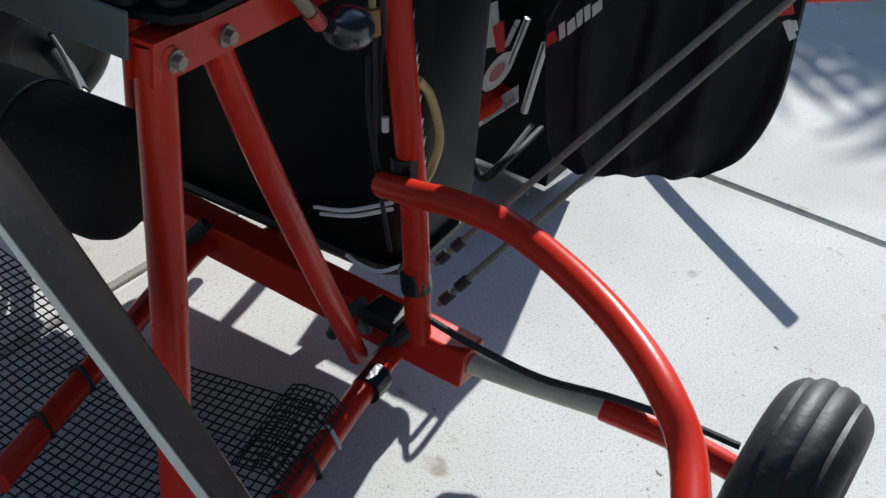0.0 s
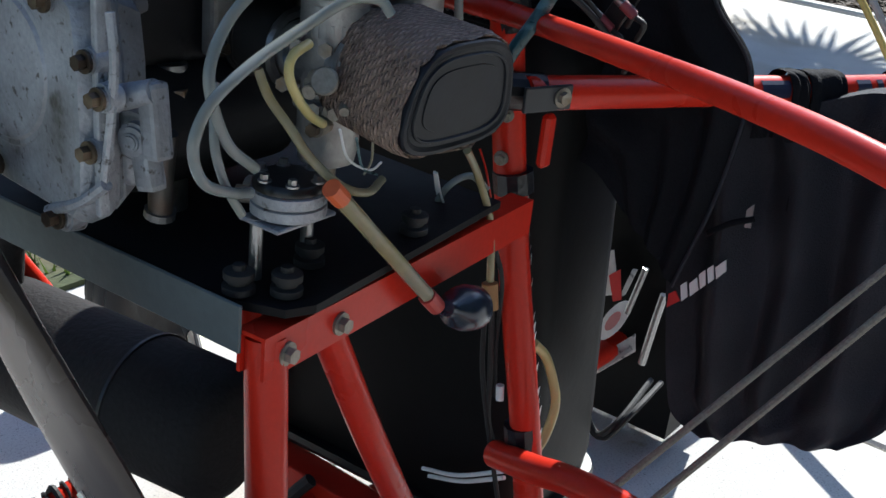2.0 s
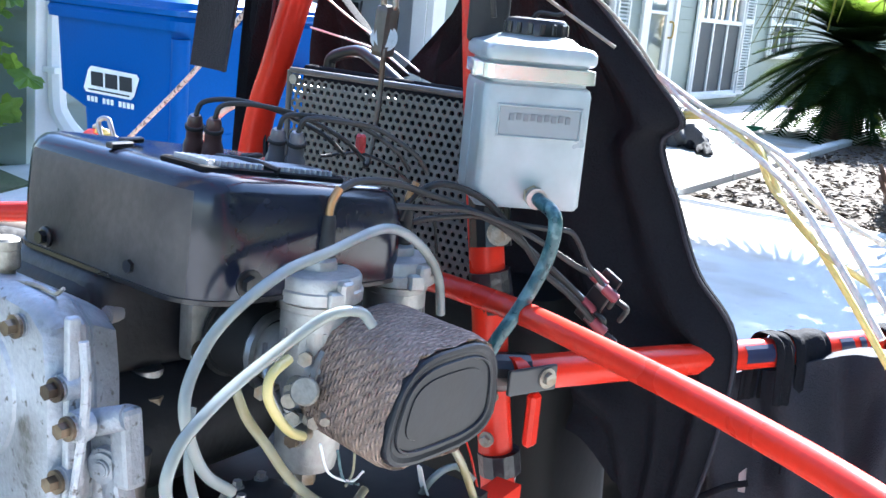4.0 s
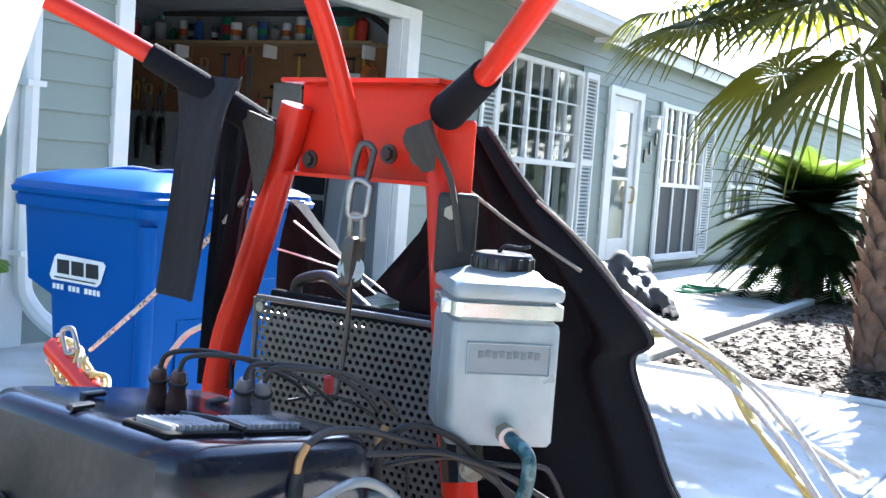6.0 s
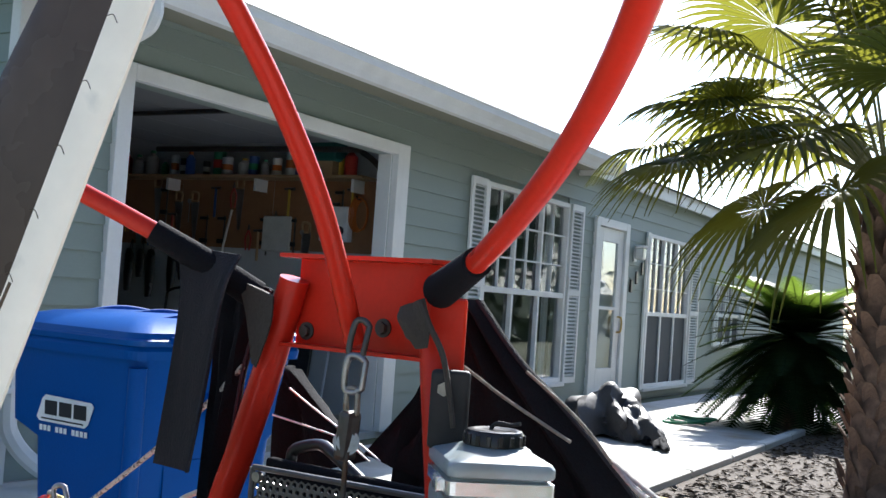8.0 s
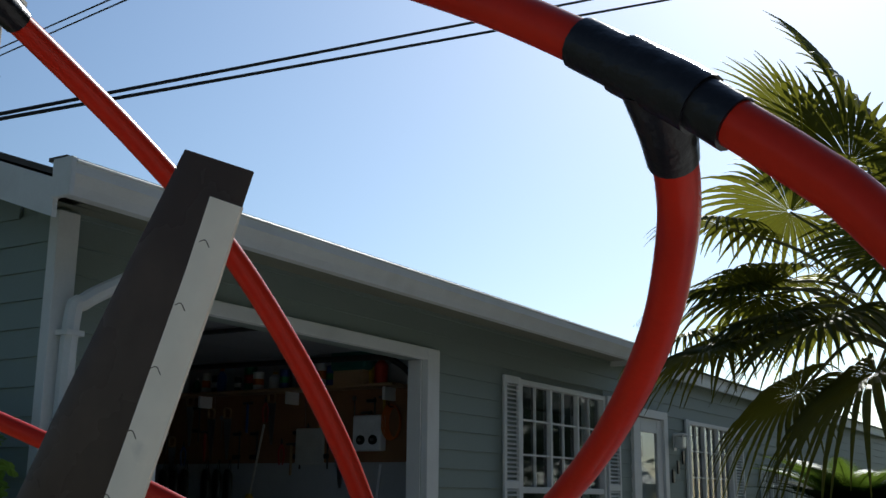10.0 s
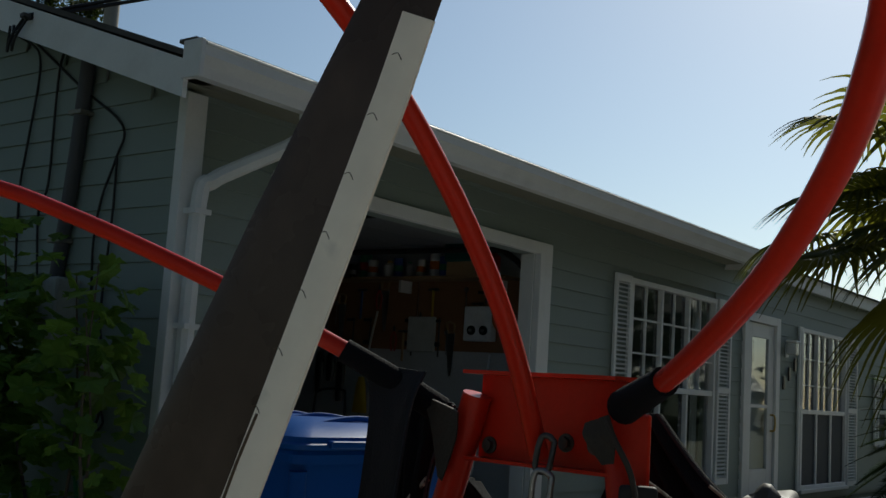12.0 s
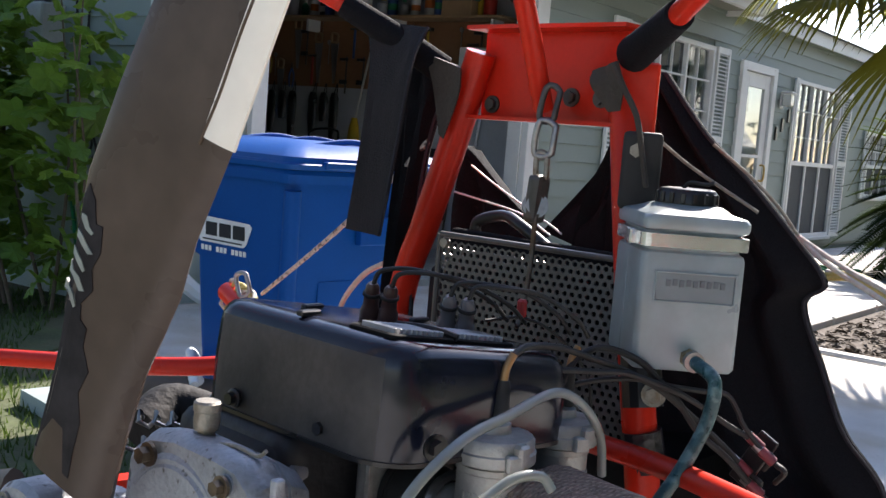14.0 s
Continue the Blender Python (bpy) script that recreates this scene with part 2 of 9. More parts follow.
def cyl(bm, p0, p1, r, r1=None, seg=20, bevel=0.0):
    p0, p1 = Vector(p0), Vector(p1)
    d = p1 - p0
    m = Matrix.Translation((p0 + p1) / 2) @ d.to_track_quat("Z", "Y").to_matrix().to_4x4()
    res = bmesh.ops.create_cone(bm, cap_ends=True, segments=seg, radius1=r, radius2=r if r1 is None else r1, depth=d.length, matrix=m)
    if bevel:
        es = [e for e in {e for v in res["verts"] for e in v.link_edges} if len(e.link_faces) == 2 and any(len(f.verts) > 4 for f in e.link_faces)]
        bmesh.ops.bevel(bm, geom=es, offset=bevel, segments=2, affect="EDGES")
    return bm


def cylm(p0, p1, r, r1=None, seg=20, bevel=0.0):
    return cyl(bmesh.new(), p0, p1, r, r1, seg, bevel)


def lathe(bm, prof, m, seg=32):
    """Turns a profile of (radius, height) about the z axis of m."""
    rings = [[bm.verts.new(m @ Vector((r * math.cos(2 * math.pi * k / seg), r * math.sin(2 * math.pi * k / seg), z))) for k in range(seg)] for r, z in prof]
    for A, B in zip(rings, rings[1:]):
        for k in range(seg):
            bm.faces.new((A[k], A[(k + 1) % seg], B[(k + 1) % seg], B[k]))
    bm.faces.new(rings[0][::-1])
    bm.faces.new(rings[-1])
    return bm


def hexbolt(bm, p, d, r=0.006, h=0.005):
    """A hexagonal bolt head with a washer, its axis along d."""
    p, d = Vector(p), Vector(d).normalized()
    cyl(bm, p, p + d * h * 0.35, r * 1.5, seg=16)
    cyl(bm, p + d * h * 0.35, p + d * h * 1.3, r, seg=6)
    return bm


# ---- ground ----
ground = bmesh.new()
bmesh.ops.create_grid(ground, x_segments=8, y_segments=8, size=600, matrix=Matrix.Translation((0, 0, -0.05)))
solid("ground", ground, LAWN, "dry lawn soil reaching to the horizon", "ground", kind="structure")
HT, HO = radians(4.0), Vector((3.86, 5.30, 0))
HM = Matrix.Translation(HO) @ Matrix.Rotation(HT, 4, "Z")      # house frame: x along the front, y into the house, corner at 0


def hp(u, w, z):
    return HM @ Vector((u, w, z))


def slab(pts, z0, z1):
    """An upright prism over a polygon."""
    bm = bmesh.new()
    lo = [bm.verts.new((x, y, z0)) for x, y in pts]
    hi = [bm.verts.new((x, y, z1)) for x, y in pts]
    bm.faces.new(lo[::-1])
    bm.faces.new(hi)
    for i in range(len(pts)):
        j = (i + 1) % len(pts)
        bm.faces.new((lo[i], lo[j], hi[j], hi[i]))
    return bm


# driveway in cast panels with open joints
drive = tagged(part("driveway", slab([(-7, -3.3), (6.6, -3.3), (6.6, 5.32), (-7, 5.32)], -0.12, -0.012), KERB), "concrete driveway of cast panels", "driveway", kind="structure")
for i, (xa, xb) in enumerate(((-7, -2.4), (-2.4, 2.15), (2.15, 6.6))):
    for ya, yb in ((-3.3, 1.0), (1.0, 5.28)):
        part("panel", boxm(((xa + xb) / 2, (ya + yb) / 2, -0.03), (xb - xa - 0.012, yb - ya - 0.012, 0.06), None, 0.006), CONCRETE, drive)
walkway = tagged(part("walkway", slab([(6.6, 2.9), (6.6, 5.1), (17, 5.85), (17, 3.6)], -0.12, -0.012), KERB), "pale concrete front walk", "path", kind="structure")
for k in range(6):
    u0, u1 = 6.62 + k * 1.73, 6.62 + (k + 1) * 1.73 - 0.012
    f = lambda x, y: (x, y + (x - 6.6) * 0.07)
    part("panel", slab([f(u0, 2.92), f(u1, 2.92), f(u1, 5.1), f(u0, 5.1)], -0.06, 0.0), CONCRETE, walkway)
bed = slab([(6.75, 2.75), (16.9, 3.45), (16.9, -3), (6.75, -3)], -0.1, 0.015)
solid("planting_bed", bed, MULCH, "planting bed of dry leaf mulch beside the walk", "planting bed", kind="structure")
kerb = thing("kerb", (6.7, 2.8, 0), "low pale concrete kerb edging the planting bed", "kerb", kind="structure")
for k in range(9):
    a = Vector((6.68 + k * 1.13, 2.80 + k * 0.079, 0))
    part("kerb_stone", boxm(a + Vector((0.56, 0.04, 0.02)), (1.11, 0.11, 0.1), Matrix.Rotation(0.07, 4, "Z"), 0.012), KERB, kerb)
for k in range(4):
    part("kerb_stone", boxm((6.68, 2.25 - k * 1.13, -0.03), (0.11, 1.11, 0.1), None, 0.012), KERB, kerb)


# ---- house ----
def hbox(u0, u1, w0, w1, z0, z1, bevel=0.0):
    return boxm(hp((u0 + u1) / 2, (w0 + w1) / 2, (z0 + z1) / 2), (u1 - u0, w1 - w0, z1 - z0), Matrix.Rotation(HT, 4, "Z"), bevel)


EAVE = 2.81
wall_front = thing("wall_front", hp(0, 0, 0), "front wall of grey-green lap siding", "wall", kind="structure")
OPEN = [(0.86, 3.9, -0.05, 2.35), (5.62, 7.72, 0.3, 2.35), (8.68, 9.62, 0.0, 2.2), (10.62, 12.6, 0.12, 2.26), (14.3, 15.8, 0.7, 1.75)]
HEND = 27.0


def wall_core(u0, u1, w0, w1, z0, z1, opens):
    bm = bmesh.new()
    us = sorted({u0, u1, *[a for o in opens for a in o[:2]]})
    for a, b in zip(us, us[1:]):
        o = next((o for o in opens if o[0] <= a + 1e-6 and b <= o[1] + 1e-6), None)
        spans = [(z0, z1)] if not o else [(z0, o[2]), (o[3], z1)]
        for za, zb in spans:
            if zb - za > 0.01:
                box(bm, hp((a + b) / 2, (w0 + w1) / 2, (za + zb) / 2), (b - a, w1 - w0, zb - za), Matrix.Rotation(HT, 4, "Z"))
    return bm


part("wall_core", wall_core(0, HEND, 0.03, 0.16, -0.1, EAVE, OPEN), SIDING, wall_front)
LAP = 0.162
for k in range(18):
    z = 0.0 + k * LAP
    cuts = [0.0]
    for o in OPEN:
        if o[2] < z + LAP * 0.5 and o[3] > z + LAP * 0.5:
            cuts += [o[0] - 0.02, o[1] + 0.02]
    cuts.append(HEND)
    for a, b in zip(cuts[::2], cuts[1::2]):
        if b - a < 0.05:
            continue
        part("siding_board", boxm(hp((a + b) / 2, 0.012, z + LAP / 2), (b - a, 0.014, LAP + 0.012), Matrix.Rotation(HT, 4, "Z") @ Matrix.Rotation(-0.09, 4, "X")), SIDING, wall_front)
wall_end = thing("wall_end", hp(0, 3, 0), "gable end wall of grey-green lap siding", "wall", kind="structure")
RISE = 0.35
RIDGE_W = 5.2


def gable_top(w):
    return EAVE + 0.02 + RISE * (w if w < RIDGE_W else 2 * RIDGE_W - w)


bm = bmesh.new()
prof = [(0, -0.1), (2 * RIDGE_W, -0.1), (2 * RIDGE_W, EAVE), (RIDGE_W, gable_top(RIDGE_W)), (0, EAVE)]
a = [bm.verts.new(hp(0.02, w, z)) for w, z in prof]
b = [bm.verts.new(hp(0.16, w, z)) for w, z in prof]
bm.faces.new(a)
bm.faces.new(b[::-1])
for i in range(5):
    bm.faces.new((a[i], b[i], b[(i + 1) % 5], a[(i + 1) % 5]))
part("wall_core", bm, SIDING, wall_end)
for k in range(28):
    z = k * LAP
    top = z + LAP
    w0 = 0.0 if top < EAVE else (top - EAVE) / RISE
    w1 = 2 * RIDGE_W - w0
    if w1 - w0 > 0.3:
        part("siding_board", boxm(hp(0.005, (w0 + w1) / 2, z + LAP / 2), (0.014, w1 - w0, LAP + 0.012), Matrix.Rotation(HT, 4, "Z") @ Matrix.Rotation(0.09, 4, "Y")), SIDING, wall_end)
tagged(part("corner_board", hbox(-0.035, 0.115, -0.075, 0.0, -0.05, EAVE - 0.06, 0.004), WHITE), "white corner board", "trim", kind="structure")

# roof: two slopes of shingles, soffit, fascia, gutter and rake board
roof = thing("roof", hp(0, 0, EAVE), "low gabled roof of dark asphalt shingles", "roof", kind="structure")
OV, RK = 0.45, 0.35


STEP_U, OV2 = 8.0, 0.12      # past this the eave is cut back


def roof_slope(side, ua=-RK - 0.02, ub=HEND + 0.4, ov=OV):
    bm = bmesh.new()
    w0, w1 = (-ov - 0.03, RIDGE_W) if side else (2 * RIDGE_W + ov, RIDGE_W)
    z0, z1 = EAVE - RISE * ov + 0.14, EAVE + RISE * RIDGE_W + 0.14
    q = [hp(ua, w0, z0), hp(ub, w0, z0), hp(ub, w1, z1), hp(ua, w1, z1)]
    lo = [bm.verts.new(p) for p in q]
    hi = [bm.verts.new(p + Vector((0, 0, 0.035))) for p in q]
    bm.faces.new(lo[::-1])
    bm.faces.new(hi)
    for i in range(4):
        bm.faces.new((lo[i], lo[(i + 1) % 4], hi[(i + 1) % 4], hi[i]))
    return bm


part("roof_slope", roof_slope(True, ub=STEP_U), ROOF, roof)
part("roof_slope", roof_slope(True, ua=STEP_U, ov=OV2), ROOF, roof)
part("roof_slope", roof_slope(False), ROOF, roof)
part("soffit", hbox(STEP_U, HEND, -OV2 + 0.03, 0.03, EAVE - 0.03, EAVE - 0.012), SOFFIT, roof)
part("fascia", hbox(STEP_U + 0.01, HEND, -OV2, -OV2 + 0.028, EAVE - 0.06, EAVE + 0.12), WHITE, roof)
part("fascia", hbox(STEP_U - 0.03, STEP_U, -OV + 0.03, 0.03, EAVE - 0.09, EAVE + 0.1), WHITE, roof)
part("soffit", hbox(-RK, STEP_U - 0.03, -OV + 0.03, 0.03, EAVE - 0.03, EAVE - 0.012), SOFFIT, roof, "olive-grey soffit boards")
part("fascia", hbox(-RK, STEP_U, -OV + 0.0, -OV + 0.028, EAVE - 0.09, EAVE + 0.1), WHITE, roof, "white fascia board")
# rake board along the gable
bm = bmesh.new()
for s in (0, 1):
    ws = (-OV, RIDGE_W) if s == 0 else (2 * RIDGE_W + OV, RIDGE_W)
    q = []
    for w in ws:
        zz = EAVE + RISE * (w if s == 0 else 2 * RIDGE_W - w)
        q.append((w, zz - 0.07, zz + 0.135))
    v = [bm.verts.new(hp(u, w, z)) for u in (-RK - 0.03, -RK) for w, za, zb in q for z in (za, zb)]
    for f in ((0, 1, 3, 2), (4, 6, 7, 5), (0, 4, 5, 1), (2, 3, 7, 6), (0, 2, 6, 4), (1, 5, 7, 3)):
        bm.faces.new([v[i] for i in f])
part("rake_board", bm, WHITE, roof, "white rake board with peeling paint")
bm = bmesh.new()
q = [hp(-RK, -OV, EAVE - RISE * OV + 0.02), hp(0.02, -OV, EAVE - RISE * OV + 0.02), hp(0.02, RIDGE_W, EAVE + RISE * RIDGE_W - 0.02), hp(-RK, RIDGE_W, EAVE + RISE * RIDGE_W - 0.02)]
va = [bm.verts.new(p) for p in q]
vb = [bm.verts.new(p + Vector((0, 0, 0.02))) for p in q]
bm.faces.new(va[::-1])
bm.faces.new(vb)
part("rake_soffit", bm, SOFFIT, roof)
gutter = thing("gutter", hp(0, -OV, EAVE), "white metal rain gutter along the eave", "gutter", kind="structure")
bm = bmesh.new()
prof = [(-OV, 2.7), (-OV - 0.07, 2.7), (-OV - 0.085, 2.75), (-OV - 0.12, 2.805), (-OV - 0.12, 2.868), (-OV - 0.112, 2.868), (-OV - 0.078, 2.76), (-OV - 0.06, 2.71), (-OV, 2.71)]
A = [bm.verts.new(hp(-RK, w, z)) for w, z in prof]
B = [bm.verts.new(hp(STEP_U, w, z)) for w, z in prof]
for i in range(len(prof)):
    j = (i + 1) % len(prof)
    bm.faces.new((A[i], A[j], B[j], B[i]))
bm.faces.new(A)
bm.faces.new(B[::-1])
part("trough", bm, WHITE, gutter)
part("lip_bead", tubem([hp(-RK, -OV - 0.119, 2.868), hp(STEP_U, -OV - 0.119, 2.868)], 0.011, 8, 0), WHITE, gutter)
part("shingle_edge", hbox(-RK - 0.03, STEP_U, -OV - 0.075, -OV + 0.06, 2.880, 2.900), ROOF, roof, "dark shingle edge over the gutter")
part("end_cap", hbox(-RK - 0.035, -RK, -OV - 0.125, -OV + 0.02, 2.68, 2.888, 0.006), WHITE, gutter)
spout = thing("downspout", hp(0.06, -0.06, 0), "white rectangular metal downspout at the house corner", "downspout", kind="structure")
part("pipe", tubem([hp(0.5, -OV - 0.05, 2.695), hp(0.5, -OV - 0.05, 2.61), hp(0.48, -OV + 0.02, 2.52), hp(0.3, -0.22, 2.37), hp(0.13, -0.15, 2.25), hp(0.07, -0.125, 2.12), hp(0.065, -0.12, 1.2), hp(0.065, -0.12, 0.45), hp(0.09, -0.15, 0.25), hp(0.2, -0.25, 0.1), hp(0.3, -0.34, 0.06)], 0.048, seg=8, smooth=5), WHITE, spout)
for z in (0.5, 1.4, 2.05):
    part("strap", hbox(0.005, 0.125, -0.175, -0.07, z, z + 0.03), WHITE, spout)

# garage opening: trim, inside walls, ceiling, floor
for n, (u0, u1, z0, z1) in enumerate(((0.74, 0.86, 0, 2.45), (3.9, 4.09, 0, 2.45), (0.86, 3.9, 2.35, 2.45))):
    tagged(part("door_trim", hbox(u0, u1, -0.032, 0.03, z0, z1, 0.004), WHITE), "white painted garage opening trim", "trim", kind="structure")
tagged(part("door_trim", hbox(3.88, 3.898, 0.03, 0.16, 0, 2.35), WHITE), "white painted garage jamb", "trim", kind="structure")
tagged(part("door_trim", hbox(0.862, 0.88, 0.03, 0.16, 0, 2.35), WHITE), "white painted garage jamb", "trim", kind="structure")
GD = 6.0
tagged(part("floor_garage", hbox(0.16, 5.2, 0.0, GD, -0.08, 0.004), CONCRETE), "grey concrete garage floor", "floor", kind="structure")
tagged(part("wall_garage_back", hbox(0.16, 5.3, GD, GD + 0.1, 0, 2.8), INNER), "dull white garage back wall", "wall", kind="structure")
tagged(part("wall_garage_side", hbox(4.6, 4.7, 0.17, GD, 0, 2.8), INNER), "dull white garage side wall", "wall", kind="structure")
tagged(part("ceiling_garage", hbox(0.16, 5.2, 0.16, GD, 2.66, 2.7), CEIL), "garage ceiling, its grey darkened for indoor shade", "ceiling", kind="structure")
# rooms behind the windows, their shade painted into one dark colour
tagged(part("ceiling_rooms", hbox(5.3, HEND, 0.16, 5.0, 2.62, 2.68), ROOM_SHADE), "room ceiling, near-black in place of indoor shade", "ceiling", kind="structure")
tagged(part("wall_rooms_back", hbox(5.3, HEND, 3.2, 3.3, 0, 2.68), ROOM_SHADE), "room wall, near-black in place of indoor shade", "wall", kind="structure")
tagged(part("floor_rooms", hbox(5.3, HEND, 0.16, 3.2, -0.08, 0.0), ROOM_SHADE), "room floor, near-black in place of indoor shade", "floor", kind="structure")
tagged(part("wall_far_end", hbox(HEND, HEND + 0.15, 0.0, 2 * RIDGE_W, -0.1, EAVE), SIDING), "far end wall of the house", "wall", kind="structure")
tagged(part("wall_back", hbox(0, HEND, 2 * RIDGE_W, 2 * RIDGE_W + 0.15, -0.1, EAVE), SIDING), "back wall of the house", "wall", kind="structure")
# ---- windows and front door ----
def house_window(name, u0, u1, z0, z1, cols, rows_top, shutters, dark_low):
    win = thing(name, hp((u0 + u1) / 2, 0, z0), "tall white double-hung window with narrow muntins", "window", kind="structure")
    fr = 0.05
    zm = z0 + (z1 - z0) * 0.48
    for a, b, c, d in ((u0, u0 + fr, z0, z1), (u1 - fr, u1, z0, z1), (u0 + fr, u1 - fr, z1 - fr, z1), (u0 + fr, u1 - fr, z0, z0 + fr)):
        part("window_frame", hbox(a, b, -0.025, 0.06, c, d, 0.004), WHITE, win)
    part("meeting_rail", hbox(u0 + fr, u1 - fr, -0.015, 0.04, zm - 0.03, zm + 0.03, 0.004), WHITE, win)
    for k in range(1, cols):
        u = u0 + fr + (u1 - u0 - 2 * fr) * k / cols
        wide = 0.021
        part("mullion", hbox(u - wide, u + wide, -0.014, 0.042, z0 + fr, z1 - fr, 0.003), WHITE, win)
    for k in range(1, rows_top):
        z = zm + (z1 - fr - zm) * k / rows_top
        part("muntin", hbox(u0 + fr, u1 - fr, 0.0, 0.03, z - 0.008, z + 0.008), WHITE, win)
    for c in range(cols):
        a = u0 + fr + (u1 - u0 - 2 * fr) * c / cols
        b = u0 + fr + (u1 - u0 - 2 * fr) * (c + 1) / cols
        um = (a + b) / 2
        part("muntin", hbox(um - 0.007, um + 0.007, 0.004, 0.03, zm + 0.03, z1 - fr), WHITE, win)
        for za, zb in ((z0 + fr, zm - 0.03), (zm + 0.03, z1 - fr)):
            pane = part("pane", hbox(a + 0.02, b - 0.02, 0.03, 0.036, za, zb), GLASS, win)
            pane.visible_shadow = False
        if dark_low:
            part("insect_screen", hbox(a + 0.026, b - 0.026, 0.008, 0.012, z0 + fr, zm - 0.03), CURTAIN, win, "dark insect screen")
    part("window_sill", hbox(u0 - 0.05, u1 + 0.05, -0.06, 0.03, z0 - 0.05, z0, 0.005), WHITE, win)
    for s in shutters:
        sh = part("shutter", hbox(s[0], s[0] + 0.045, -0.04, -0.008, z0 - 0.02, z1 + 0.01, 0.004), WHITE, win, "white louvred shutter")
        part("stile", hbox(s[1] - 0.045, s[1], -0.04, -0.008, z0 - 0.02, z1 + 0.01, 0.004), WHITE, win)
        for za in (z0 - 0.02, (z0 + z1) / 2 - 0.03, z1 - 0.06):
            part("rail", hbox(s[0] + 0.045, s[1] - 0.045, -0.038, -0.01, za, za + 0.07), WHITE, win)
        n = int((z1 - z0) / 0.045)
        for k in range(n):
            z = z0 + 0.05 + k * (z1 - z0 - 0.1) / n
            part("slat", boxm(hp((s[0] + s[1]) / 2, -0.024, z + 0.02), (s[1] - s[0] - 0.09, 0.03, 0.006), Matrix.Rotation(HT, 4, "Z") @ Matrix.Rotation(0.6, 4, "X")), WHITE, win)
    # pale curtain edge inside
    for k, u in enumerate((u0 + 0.12, u1 - 0.22)):
        bm = bmesh.new()
        pts = [(u + 0.1 * math.sin(j * 1.9) * 0.12 + j * 0.02, 0.18 + 0.02 * math.sin(j * 2.4)) for j in range(9)]
        for (x0, y0), (x1, y1) in zip(pts, pts[1:]):
            v = [bm.verts.new(hp(x, y, z)) for x, y, z in ((x0, y0, z0), (x1, y1, z0), (x1, y1, z1), (x0, y0, z1))]
            bm.faces.new(v)
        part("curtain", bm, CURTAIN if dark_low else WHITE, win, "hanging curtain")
    return win


house_window("window_1", 5.62, 7.72, 0.3, 2.35, 3, 3, ((5.27, 5.6), (7.76, 8.13)), False)
house_window("window_2", 10.62, 12.6, 0.12, 2.26, 3, 3, ((10.47, 10.6), (12.64, 13.1)), True)
house_window("window_3", 14.3, 15.8, 0.7, 1.75, 3, 2, ((14.05, 14.28), (15.82, 16.05)), True)
door = thing("door_1", hp(9.15, 0, 0), "white front door with a tall glass panel and brass handle", "door", kind="structure")
for a, b, c, d in ((8.55, 8.68, 0, 2.3), (9.62, 9.75, 0, 2.3), (8.68, 9.62, 2.2, 2.3)):
    part("door_frame", hbox(a, b, -0.035, 0.1, c, d, 0.004), WHITE, door)
for a, b, c, d in ((8.69, 8.87, 0.02, 2.19), (9.43, 9.61, 0.02, 2.19), (8.87, 9.43, 2.02, 2.19), (8.87, 9.43, 0.02, 0.42), (8.87, 9.43, 1.16, 1.2)):
    part("stile", hbox(a, b, 0.0, 0.045, c, d, 0.004), WHITE, door)
for a, b in ((0.42, 1.16), (1.2, 2.02)):
    p = part("pane", hbox(8.87, 9.43, 0.02, 0.026, a, b), GLASS, door)
    p.visible_shadow = False
part("inner_panel", hbox(8.75, 9.55, 0.09, 0.12, 0.02, 2.18), plain_mat("inner_door", (0.55, 0.56, 0.56)), door)
part("inner_window", hbox(8.92, 9.12, 0.082, 0.088, 1.72, 1.98), CURTAIN, door)
part("handle", tubem([hp(9.52, -0.005, 1.08), hp(9.52, -0.06, 1.06), hp(9.52, -0.06, 0.9), hp(9.52, -0.005, 0.88)], 0.012, 8), plain_mat("brass", (0.55, 0.38, 0.12), 0.3, 0.9), door, "brass pull handle")
part("threshold", hbox(8.6, 9.7, -0.12, 0.05, -0.02, 0.02), STEEL, door)
lamp = thing("wall_lamp", hp(10.05, -0.05, 1.93), "small white wall lantern beside the front door", "wall lamp")
part("back_plate", hbox(10.0, 10.1, -0.02, 0.0, 1.83, 2.03, 0.006), WHITE, lamp)
part("lantern", hbox(9.98, 10.12, -0.15, -0.03, 1.86, 2.02, 0.015), plain_mat("lamp_glass", (0.6, 0.62, 0.6), 0.2), lamp)
part("cap", hbox(9.96, 10.14, -0.17, -0.02, 2.02, 2.05, 0.01), WHITE, lamp)
sign = thing("house_sign", hp(10.2, -0.02, 1.55), "three dark metal bars mounted stepwise on the siding", "house sign")
for k, (u, z) in enumerate(((9.92, 1.5), (10.12, 1.62), (10.33, 1.75))):
    part("sign_bar", hbox(u - 0.035, u + 0.035, -0.035, -0.012, z - 0.09, z + 0.09, 0.01), BLACK, sign)
# ---- the trike: frame, ring, wheels ----
YAW = radians(-4.0)
TR = Matrix.Rotation(YAW, 4, "Z")
TL = Vector((0.07, 1.0, 0)).normalized()       # the trike's left
RT = 0.0145
trike = thing("ultralight_trike", (1.2, 0.75, 0), "red tubular ultralight trike parked on the driveway with its rear engine", "ultralight trike")


def mirror(p):
    """The point across the trike's middle plane."""
    p = Vector(p)
    m = Vector((1.17, 0.77, 0))
    d = (p - m).dot(TL)
    return p - TL * 2 * d


def frame_tube(name, pts, r=RT, label="", smooth=8, r1=None):
    return part(name, tubem(pts, r, 16, smooth, r1), RED, trike, label, True)


